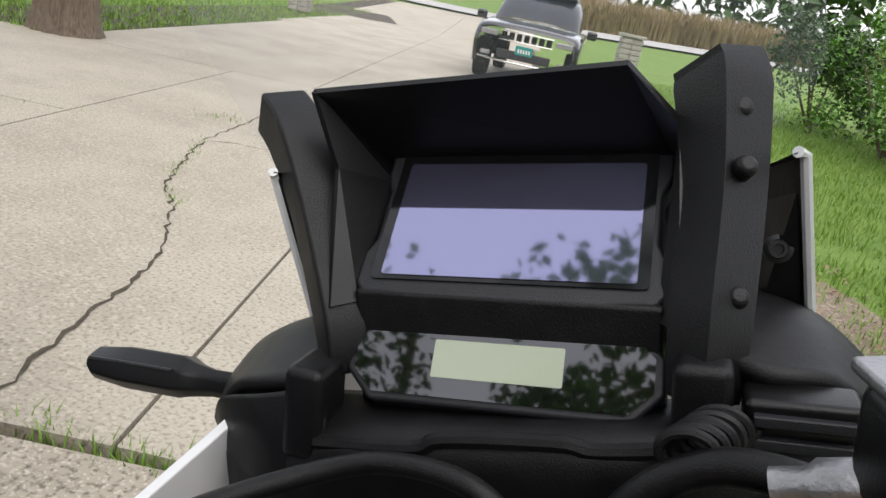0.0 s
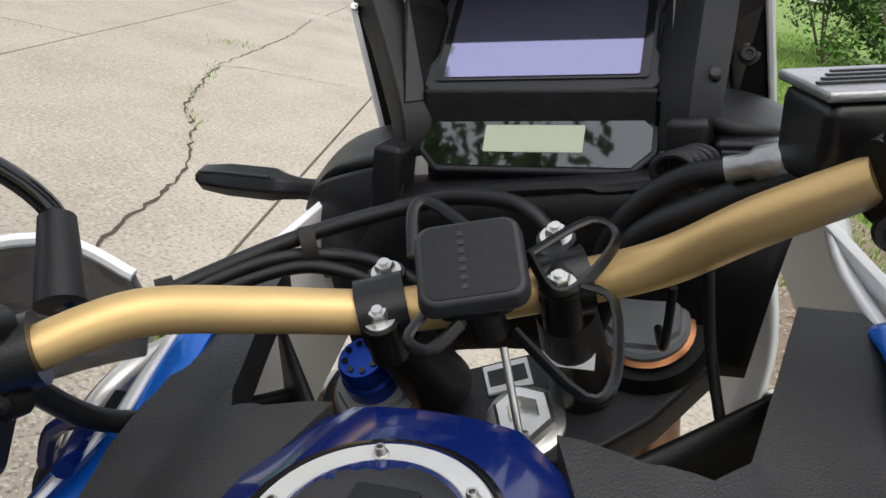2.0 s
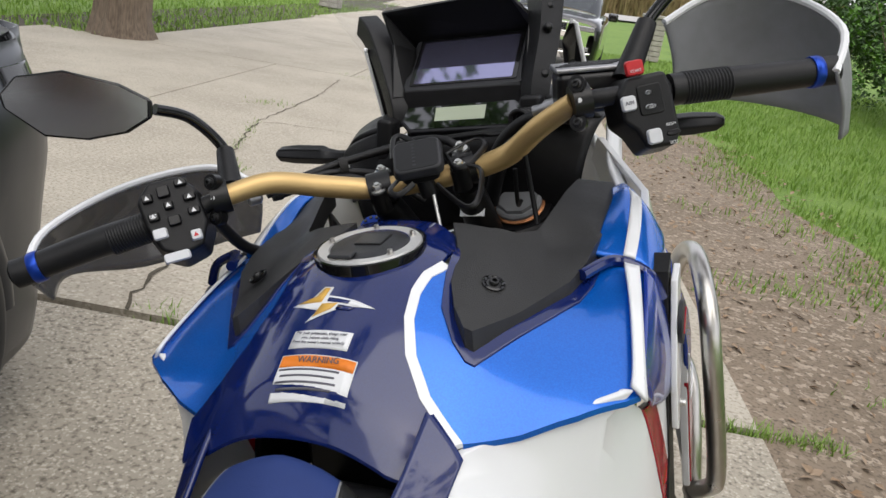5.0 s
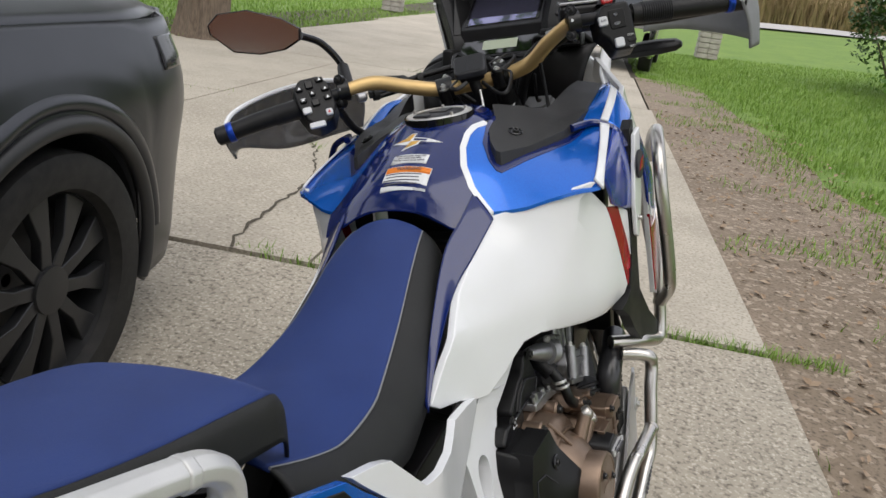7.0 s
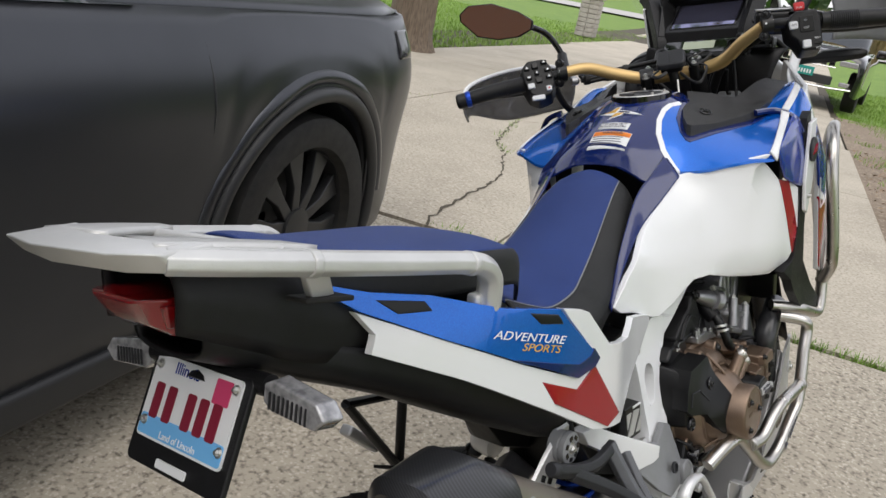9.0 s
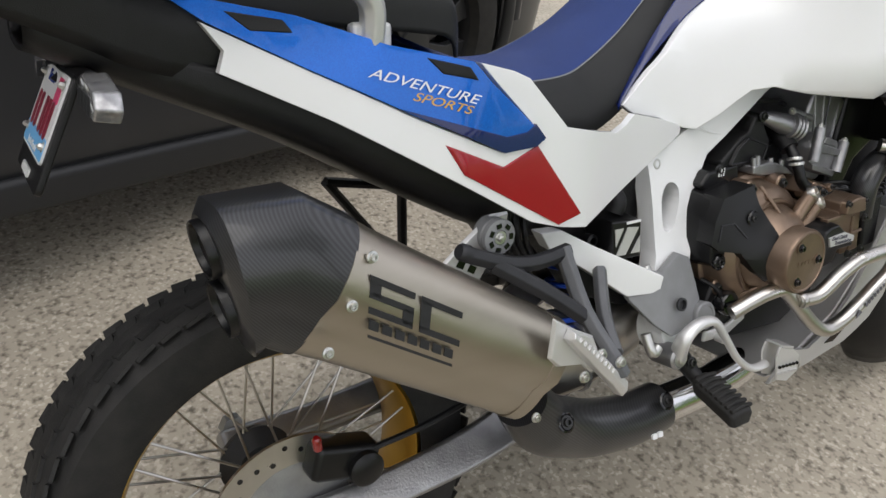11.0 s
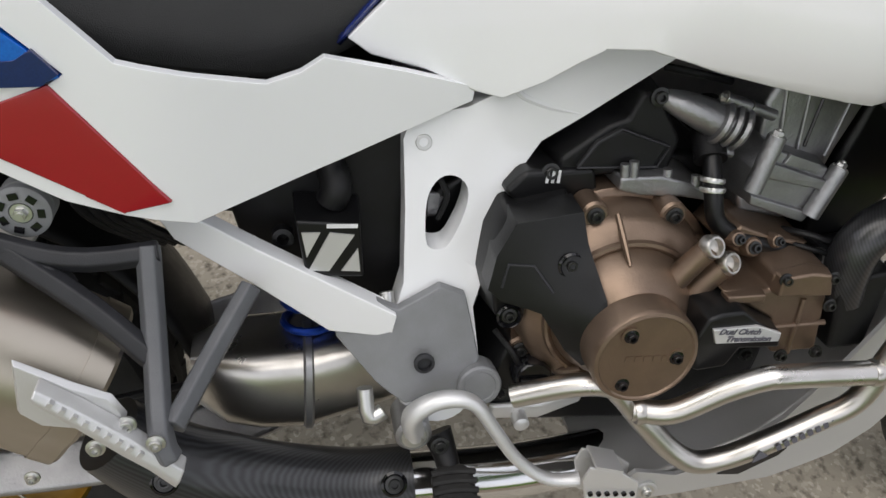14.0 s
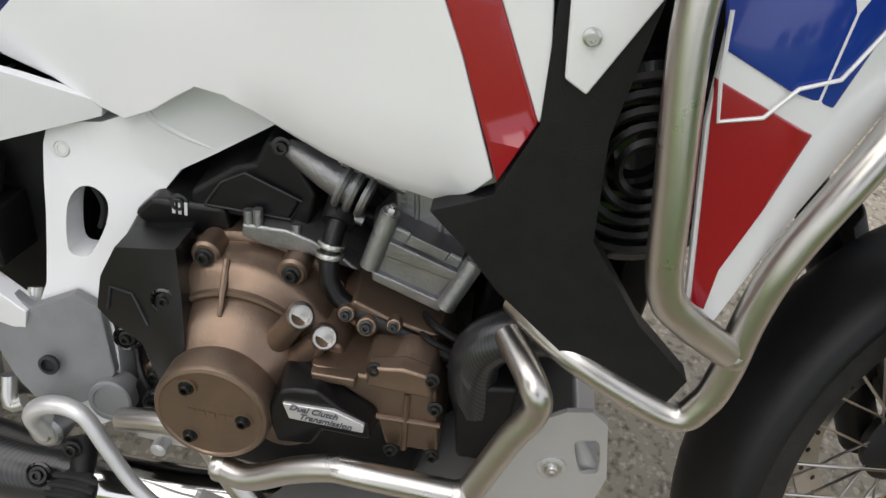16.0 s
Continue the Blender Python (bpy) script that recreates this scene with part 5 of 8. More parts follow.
WB = [(0.985, 0.905), (1.032, 0.888), (1.047, 0.808), (1.041, 0.8), (1.001, 0.875)]
WP = [(0.528, 0.714), (0.575, 0.765), (0.66, 0.837), (0.72, 0.882), (0.784, 0.928), (0.83, 0.95), (0.87, 0.968), (0.905, 0.942), (0.94, 0.914), (0.982, 0.835), (1.019, 0.752), (1.0, 0.726), (0.978, 0.71), (0.93, 0.714), (0.848, 0.722), (0.79, 0.734), (0.755, 0.728), (0.71, 0.69), (0.675, 0.668), (0.65, 0.672), (0.6, 0.69), (0.55, 0.7)]
RP = [(0.942, 0.912), (0.985, 0.905), (1.001, 0.875), (1.041, 0.8), (1.022, 0.75), (0.984, 0.832)]
for mi_ in (False, True):
    panel("white_side", WP, white_x, WHITE, tank, "gloss white side panel", 0.012, mi_)
    panel("white_edge", WB, lambda y, z: white_x(y, z) + 0.001, WHITE, tank, "white edge beside the red stripe", 0.01, mi_)
    panel("red_stripe", RP, lambda y, z: white_x(y, z) + 0.001, RED, tank, "deep red stripe", 0.01, mi_)

# radiator shroud, fairing flanks
for s in (1, -1):
    sh = new("radiator_shroud")
    sh.parent = bike
    tagged(sh, "matt black radiator shroud with white inserts")
    panel("shell", [(0.978, 0.715), (1.022, 0.742), (1.042, 0.8), (1.035, 0.89), (1.06, 1.03), (1.09, 1.045), (1.1, 0.9), (1.09, 0.8), (1.1, 0.72), (1.15, 0.66), (1.2, 0.62), (1.19, 0.588), (1.155, 0.59), (1.104, 0.612), (1.04, 0.66), (1.006, 0.695)], (lambda y, z: 0.322 - 0.5 * max(0, 1.0 - y) * 0.6 + 0.12 * max(0.0, y - 1.1)), BLACK, sh, "", 0.02, s < 0)
    panel("white_insert", [(1.04, 0.9), (1.06, 1.02), (1.1, 1.03), (1.098, 0.9), (1.066, 0.83), (1.05, 0.838)], lambda y, z: 0.332, WHITE, sh, "white insert", 0.008, s < 0)
    socket("insert_screw", (s * 0.333, 1.06, 0.868), (s, 0, 0), 0.004, sh, ZINC)
    em = part("round_emblem", lathe([(0.026, 0), (0.026, 0.004), (0.022, 0.005), (0.001, 0.005)], (s * 0.333, 1.075, 0.965), (s, 0, 0), 32), GREYP, sh, "round wing-shaped emblem")
    part("emblem_wing", prism([(1.06, 0.955), (1.085, 0.96), (1.092, 0.978), (1.075, 0.972)], side, s * 0.337, s * 0.3395), RED, em)
    part("fan_shell", lathe([(0.085, 0), (0.085, 0.02), (0.078, 0.022), (0.07, 0.005)], (s * 0.245, 1.13, 0.76), (s, 0.15, 0), 36), GLOSS, sh)
    for i in range(5):
        part("fan_ring", lathe([(0.018 + 0.013 * i, 0.022), (0.022 + 0.013 * i, 0.025), (0.026 + 0.013 * i, 0.022)], (s * 0.245, 1.13, 0.76), (s, 0.15, 0), 32, caps=False), SATIN, sh)
    for q in ((1.085, 0.8), (1.08, 0.77), (1.095, 0.73), (1.075, 0.79)):
        hexbolt("fan_bolt", (s * 0.27, q[0], q[1]), (s, 0, 0), 0.005, sh, ZINC, 0.005)
    part("radiator", box((s * 0.15, 1.16, 0.78), (0.2, 0.03, 0.34)), SATIN, sh, bevel=0.004)
    fa = new("front_fairing")
    fa.parent = bike
    tagged(fa, "white front fairing flank with blue and red decals")
    fx = lambda y, z: 0.335 - 0.55 * max(0.0, y - 1.2) - 0.3 * max(0.0, z - 0.93)
    panel("shell", [(1.118, 1.06), (1.2, 1.1), (1.3, 1.16), (1.36, 1.12), (1.33, 1.0), (1.27, 0.86), (1.23, 0.77), (1.2, 0.68), (1.176, 0.688), (1.144, 0.828)], fx, WHITE, fa, "gloss white flank", 0.01, s < 0)
    panel("red_decal", [(1.14, 0.858), (1.175, 0.846), (1.213, 0.832), (1.188, 0.725), (1.189, 0.69), (1.178, 0.694), (1.146, 0.83)], lambda y, z: fx(y, z) + 0.002, RED, fa, "red decal", 0.006, s < 0)
    panel("blue_decal", [(1.13, 0.905), (1.128, 0.98), (1.21, 1.02), (1.25, 0.96), (1.22, 0.85), (1.185, 0.859), (1.14, 0.876)], lambda y, z: fx(y, z) + 0.002, DEEP, fa, "blue decal", 0.006, s < 0)
    part("line_decal", tube([(s * (fx(y, z) + 0.003), y, z) for y, z in ((1.135, 0.9), (1.142, 0.86), (1.15, 0.832), (1.176, 0.84), (1.19, 0.862), (1.215, 0.87), (1.235, 0.905))], 0.0015, 1, 6), WHITE, fa)

# seats
seat = new("rider_seat")
seat.parent = bike
tagged(seat, "blue vinyl rider seat with black sides")
SR = [(0.735, 0.052, 0.895, 0.08, 0.85), (0.722, 0.062, 0.916, 0.09, 0.855), (0.66, 0.075, 0.884, 0.112, 0.8), (0.57, 0.09, 0.815, 0.132, 0.725), (0.48, 0.11, 0.77, 0.146, 0.68), (0.42, 0.126, 0.757, 0.158, 0.68), (0.33, 0.142, 0.757, 0.17, 0.695), (0.26, 0.15, 0.775, 0.175, 0.735), (0.19, 0.15, 0.8, 0.17, 0.765)]
part("top", loft([[(-w, y, z), (-w * 0.6, y, z + 0.012), (0, y, z + 0.02), (w * 0.6, y, z + 0.012), (w, y, z)] for y, w, z, w2, z2 in SR], 4, 5), SEATB, seat, "blue vinyl top", thick=0.006)
for s in (1, -1):
    part("side", loft([[(s * w, y, z), (s * (w + (w2 - w) * 0.55), y, z - (z - z2) * 0.25), (s * w2, y, z - (z - z2) * 0.65), (s * w2, y, z2)] for y, w, z, w2, z2 in SR], 4, 5), SEATK, seat, "black vinyl side", thick=0.006)
    part("piping", tube([(s * w, y, z + 0.002) for y, w, z, w2, z2 in SR], 0.0018, 5, 6), GREY, seat, "grey piping")
pil = new("pillion_seat")
pil.parent = bike
tagged(pil, "flat blue vinyl pillion seat with black sides")
PR = [(0.235, 0.13, 0.83), (0.215, 0.148, 0.868), (0.17, 0.152, 0.878), (0.05, 0.145, 0.888), (-0.06, 0.12, 0.9), (-0.14, 0.085, 0.918), (-0.17, 0.06, 0.92)]
part("top", loft([[(-w, y, z), (-w * 0.6, y, z + 0.012), (0, y, z + 0.016), (w * 0.6, y, z + 0.012), (w, y, z)] for y, w, z in PR], 4, 5), SEATB, pil, "blue vinyl top", thick=0.004)
for s in (1, -1):
    part("side", loft([[(s * w, y, z), (s * (w + 0.006), y, z - 0.012), (s * (w + 0.004), y, z - 0.05)] for y, w, z in PR], 4, 5), SEATK, pil, "black vinyl side", thick=0.004)
part("front", loft([[(x, 0.235, 0.83), (x, 0.225, 0.855), (x, 0.21, 0.872)] for x in (-0.13, -0.06, 0, 0.06, 0.13)], 3, 3), SEATK, pil, "black front edge", thick=0.004)

# tail
tl = new("tail_section")
tl.parent = bike
tagged(tl, "tail unit with blue, white and red side covers")
BT = [(-0.146, 0.89), (-0.072, 0.866), (-0.003, 0.853), (0.089, 0.822), (0.189, 0.802), (0.216, 0.776), (0.295, 0.71), (0.302, 0.7), (0.286, 0.694), (0.237, 0.692), (0.12, 0.742), (0.008, 0.796), (-0.086, 0.845)]
WT = [(-0.09, 0.845), (0.008, 0.795), (0.12, 0.74), (0.236, 0.69), (0.29, 0.692), (0.304, 0.702), (0.222, 0.778), (0.2, 0.8), (0.25, 0.788), (0.275, 0.778), (0.342, 0.712), (0.4, 0.7), (0.456, 0.69), (0.485, 0.698), (0.505, 0.71), (0.58, 0.694), (0.65, 0.676), (0.648, 0.662), (0.52, 0.612), (0.393, 0.567), (0.336, 0.578), (0.29, 0.592), (0.165, 0.664), (0.03, 0.74), (-0.077, 0.792), (-0.07, 0.815)]
RT = [(0.156, 0.707), (0.239, 0.672), (0.292, 0.694), (0.376, 0.591), (0.336, 0.581), (0.181, 0.668)]
NT = [(0.1, 0.752), (0.237, 0.69), (0.288, 0.693), (0.302, 0.703), (0.285, 0.722), (0.272, 0.713), (0.24, 0.71)]
for m_ in (False, True):
    panel("white_cover", WT, tail_x, WHITE, tl, "gloss white side cover", 0.012, m_)
    panel("blue_cover", BT, lambda y, z: tail_x(y, z) + 0.003, BLUE, tl, "bright blue upper cover", 0.012, m_)
    panel("red_decal", RT, lambda y, z: tail_x(y, z) + 0.002, RED, tl, "deep red decal", 0.006, m_)
    panel("navy_decal", NT, lambda y, z: tail_x(y, z) + 0.0045, NAVY, tl, "navy decal", 0.006, m_)
    for w_ in ([(-0.069, 0.857), (-0.013, 0.848), (-0.004, 0.834), (-0.045, 0.836)], [(0.131, 0.808), (0.184, 0.796), (0.196, 0.78), (0.151, 0.789)]):
        panel("vent", w_, lambda y, z: tail_x(y, z) + 0.0042, SATIN, tl, "dark open grab vent", 0.006, m_)
words("lettering", "ADVENTURE", (0.2305, 0.128, 0.776), facing((0.2, 0.94, -0.26), (-0.1, 0.26, 0.95)), 0.0158, LABEL, tl, 0.0, 0.35, 1.5)
words("lettering", "SPORTS", (0.2335, 0.15, 0.756), facing((0.2, 0.94, -0.26), (-0.1, 0.26, 0.95)), 0.0145, YELLOW, tl, 0.0, 0.35, 1.5)
part("under_tray", loft([[(-w, y, z0), (-w * 0.9, y, z1), (0, y, z1 - 0.01), (w * 0.9, y, z1), (w, y, z0)] for y, w, z0, z1 in ((0.42, 0.13, 0.6, 0.52), (0.3, 0.18, 0.64, 0.56), (0.15, 0.18, 0.7, 0.635), (0.0, 0.14, 0.77, 0.715), (-0.15, 0.095, 0.82, 0.78), (-0.25, 0.065, 0.855, 0.825))], 4, 4), BLACK, tl, thick=0.006)
part("tail_cover", loft([[(-w, y, z0), (-w, y, z1), (0, y, z1 + 0.015), (w, y, z1), (w, y, z0)] for y, w, z0, z1 in ((-0.03, 0.12, 0.79, 0.85), (-0.1, 0.108, 0.785, 0.87), (-0.16, 0.1, 0.8, 0.9), (-0.2, 0.09, 0.82, 0.907), (-0.28, 0.065, 0.855, 0.915))], 4, 4), BLACK, tl, "matt black tail cover", thick=0.006)
lamp = part("tail_lamp", shell_of([[(x * w, y, z) for x in (-1, -0.5, 0, 0.5, 1)] + [(x * w2, y + 0.012, z - h) for x in (1, 0.5, 0, -0.5, -1)] for y, z, w, w2, h in ((-0.225, 0.888, 0.052, 0.05, 0.052), (-0.25, 0.889, 0.06, 0.054, 0.05), (-0.285, 0.893, 0.062, 0.05, 0.044), (-0.305, 0.894, 0.052, 0.04, 0.03), (-0.312, 0.892, 0.035, 0.03, 0.018))]), REDL, tl, "red tail lamp lens", bevel=0.004)
part("lens_facet", shell_of([[(x * w, y, z) for x in (-1, 1)] + [(x * w * 0.8, y + 0.01, z - h) for x in (1, -1)] for y, z, w, h in ((-0.24, 0.882, 0.064, 0.032), (-0.29, 0.886, 0.066, 0.028))]), REDL, lamp, bevel=0.003)
fl = part("hugger", loft([[(-0.075, 0.29 * math.cos(a) * 1.3, 0.168 + 0.36 * math.sin(a)), (0, 0.3 * math.cos(a) * 1.3, 0.168 + 0.375 * math.sin(a)), (0.075, 0.29 * math.cos(a) * 1.3, 0.168 + 0.36 * math.sin(a))] for a in (0.3, 0.6, 0.9, 1.2)], 3, 5), BLACK, tl, "black inner mudguard", thick=0.005)
# rack
rk = new("luggage_rack")
rk.parent = bike
tagged(rk, "pale silver luggage rack round the pillion seat")
for s in (1, -1):
    part("rail", tube([(s * 0.197, 0.078, 0.82), (s * 0.204, 0.076, 0.862), (s * 0.206, 0.055, 0.884), (s * 0.2, 0.02, 0.892), (s * 0.186, -0.06, 0.904), (s * 0.165, -0.17, 0.921), (s * 0.14, -0.26, 0.935), (s * 0.115, -0.315, 0.943)], 0.0185, 6, 8, flat=0.78, turn=math.pi / 8), RACK, rk, "chamfered silver rail", bevel=0.002)
    part("rail_foot", box((s * 0.19, 0.08, 0.82), (0.02, 0.05, 0.05)), RACK, rk, bevel=0.006)
    part("strut", shell_of([[(s * (x + d), y + e, z) for d, e in ((-0.006, -0.016), (0.006, -0.016), (0.006, 0.016), (-0.006, 0.016))] for x, y, z in ((0.155, -0.172, 0.918), (0.14, -0.15, 0.878))]), RACK, rk, bevel=0.002)
    part("foot_pad", box((s * 0.138, -0.148, 0.876), (0.035, 0.07, 0.006), Matrix.Rotation(-0.15, 4, "X")), RUBBER, rk, "black rubber pad", bevel=0.002)
    for q, d in (((0.163, -0.18, 0.9225), (0.2, 1, -0.15)), ((0.203, 0.035, 0.889), (0.1, 1, -0.2))):
        part("weld_collar", tube([np.array((s * q[0], q[1], q[2])) + np.array((s * d[0], d[1], d[2])) * e for e in (-0.006, 0.006)], 0.0202, 1, 8, flat=0.8, straight=True, turn=math.pi / 8), RACK, rk, bevel=0.003)
    part("inner_ledge", loft([[(s * 0.15, -0.16, 0.932), (s * 0.1, -0.17, 0.934)], [(s * 0.13, -0.25, 0.946), (s * 0.06, -0.24, 0.944)], [(s * 0.11, -0.32, 0.954), (s * 0.02, -0.3, 0.952)]], 3, 4), RACK, rk, thick=0.01)
part("end_plate", shell_of([[(x, y - d, z - h) for d, h in ((0.03, 0.0), (-0.03, -0.002), (-0.03, 0.016), (0.01, 0.022))] for x, y, z in ((-0.13, -0.3, 0.953), (-0.1, -0.335, 0.957), (0, -0.355, 0.96), (0.1, -0.335, 0.957), (0.13, -0.3, 0.953))]), RACK, rk, "cast rear plate", bevel=0.003)
part("cross_bar", tube([(-0.15, -0.2, 0.93), (0.15, -0.2, 0.93)], 0.012, 1, 12, straight=True), RACK, rk)

# plate
PC = Vector((0.0, -0.232, 0.744))
PRt, PUp = (1.0, -0.03, 0.0), (0.0, 0.42, 0.905)
PLT = at_frame(PC, PRt, PUp)
np_ = new("number_plate")
np_.parent = bike
tagged(np_, "small white and blue number plate in a black frame")
part("frame", prism(rounded(0.195, 0.135, 0.01), at_frame(PC + Vector((0, -0.005, -0.012)), PRt, PUp), -0.008, 0.0), BLACK, np_, "black plate frame", bevel=0.002)
part("plate", prism(rounded(0.172, 0.098, 0.006), PLT, 0.0, 0.0025), LABEL, np_, "white plate")
part("blue_fade", prism(rounded(0.168, 0.024, 0.004), at_frame(PLT(0, -0.034, 0), PRt, PUp), 0.0026, 0.0032), SKYBLUE, np_)
words("lettering", "Illinois", PLT(-0.018, 0.038, 0.003), facing(PRt, PUp), 0.02, DEEP, np_)
words("lettering", "Land of Lincoln", PLT(0.0, -0.04, 0.0036), facing(PRt, PUp), 0.012, LABEL, np_)
part("year_sticker", prism(rounded(0.03, 0.028, 0.002, 2), at_frame(PLT(0.055, 0.03, 0), PRt, PUp), 0.0026, 0.0034), PINK, np_, "pink sticker")
for i, u in enumerate((-0.062, -0.035, 0.005, 0.03, 0.055)):
    part("plate_mark", prism(rounded(0.017, 0.042, 0.003, 2), at_frame(PLT(u, -0.004, 0), PRt, PUp), 0.0028, 0.0036), MAROON, np_)
for u in (-0.075, 0.078):
    for v in (0.038, -0.03):
        hexbolt("plate_bolt", PLT(u, v, 0.003), Vector(PRt).cross(Vector(PUp)), 0.004, np_, ZINC, 0.004)
part("frame_mark", prism(rounded(0.06, 0.01, 0.002, 2), at_frame(PLT(0, -0.07, 0), PRt, PUp), 0.0, 0.002), LABEL, np_)
part("plate_arm", tube([(0, -0.215, 0.77), (0, -0.17, 0.8), (0, -0.1, 0.8)], 0.025, 4, 12, flat=0.5), BLACK, np_)
for s in (1, -1):
    sg = new("turn_signal")
    sg.parent = bike
    tagged(sg, "slim clear turn signal on a black stalk", group="rear turn signals")
    part("stalk", tube([(s * 0.03, -0.2, 0.785), (s * 0.11, -0.2, 0.785)], 0.013, 1, 14, straight=True), BLACK, sg)
    part("housing", prism([(-0.05, -0.012), (-0.035, -0.02), (0.04, -0.016), (0.055, 0.0), (0.04, 0.015), (-0.035, 0.018), (-0.05, 0.01)], at_frame((s * 0.158, -0.2, 0.777), (s * 0.99, -0.05, -0.1), (0, 0.1, 1)), -0.012, 0.014, 0.003), CLEAR, sg, "clear ribbed lens", bevel=0.003)
    for i in range(9):
        part("reflector_rib", prism(rounded(0.003, 0.02, 0.001, 1), at_frame((s * (0.125 + 0.007 * i), -0.215, 0.777 - 0.0007 * i), (s * 0.99, -0.05, -0.1), (0, 0.1, 1)), 0.0, 0.001), GREYP, sg)

# ---- frame, engine and exhaust ----
def msec(c, w, h, up, cut=0.3):
    """A chamfered section round c; up is its tall way."""
    u = np.array(up) / np.linalg.norm(up)
    out = []
    for a in np.linspace(0, 2 * math.pi, 33)[:-1]:
        ca, sa = math.cos(a), math.sin(a)
        e = 0.42
        out.append(np.array(c) + np.array((1.0, 0, 0)) * w * math.copysign(abs(ca) ** e, ca) * (0.86 + 0.14 * sa if sa < 0 else 1 - 0.22 * sa * sa) + u * h * math.copysign(abs(sa) ** 0.7, sa))
    return out


fr = new("main_frame")
fr.parent = bike
tagged(fr, "white painted main frame with grey heel guards")


def frame_x(y, z):
    return 0.158 + 0.26 * max(0.0, 0.62 - z) + 0.06 * max(0.0, y - 0.7)


def ring(points, k=4):
    """A smooth closed outline through the points."""
    n = len(points)
    fine = cat(list(points) * 3, k)
    return [tuple(q) for q in fine[n * k:2 * n * k]]


def holed(outer, inner, fx, thick, step=0.025):
    """A panel with a window in it that follows x = fx(y, z)."""
    bm = bmesh.new()
    edges = []
    for loop in (outer, inner):
        vs = [bm.verts.new((0, u, v)) for u, v in loop]
        edges += [bm.edges.new((a, b)) for a, b in zip(vs, vs[1:] + vs[:1])]
    bmesh.ops.triangle_fill(bm, edges=edges, use_beauty=True)
    ys, zs = [p[0] for p in outer], [p[1] for p in outer]
    for lo, hi, ax in ((min(ys), max(ys), (0, 1, 0)), (min(zs), max(zs), (0, 0, 1))):
        c = lo + step
        while c < hi:
            bmesh.ops.bisect_plane(bm, geom=bm.verts[:] + bm.edges[:] + bm.faces[:], plane_co=[c * a for a in ax], plane_no=ax)
            c += step
    bmesh.ops.triangulate(bm, faces=[f for f in bm.faces if len(f.verts) > 4])
    for v in bm.verts:
        v.co.x = fx(v.co.y, v.co.z)
    r = bmesh.ops.extrude_face_region(bm, geom=bm.faces[:])
    for v in r["geom"]:
        if isinstance(v, bmesh.types.BMVert):
            v.co.x -= math.copysign(thick, v.co.x)
    return bm


FP = [(0.6, 0.64), (0.588, 0.634), (0.584, 0.62), (0.588, 0.55), (0.589, 0.474), (0.574, 0.42), (0.585, 0.35), (0.625, 0.333), (0.68, 0.34), (0.672, 0.4), (0.664, 0.446), (0.674, 0.483), (0.684, 0.528), (0.697, 0.571), (0.708, 0.596), (0.724, 0.621), (0.762, 0.649), (0.848, 0.714), (0.9, 0.745), (0.82, 0.748), (0.749, 0.727), (0.692, 0.678), (0.672, 0.668), (0.645, 0.654), (0.625, 0.65)]
FWIN = ring([(0.611, 0.566), (0.622, 0.583), (0.638, 0.585), (0.651, 0.573), (0.65, 0.549), (0.636, 0.516), (0.624, 0.509), (0.612, 0.514), (0.609, 0.54)], 3)
LR = [(0.35, 0.552), (0.385, 0.552), (0.44, 0.522), (0.58, 0.452), (0.575, 0.424), (0.512, 0.428), (0.438, 0.48), (0.366, 0.526)]
HG = [(0.514, 0.479), (0.568, 0.459), (0.582, 0.455), (0.625, 0.478), (0.653, 0.466), (0.664, 0.425), (0.672, 0.395), (0.66, 0.368), (0.64, 0.356), (0.591, 0.352), (0.56, 0.375), (0.519, 0.42)]
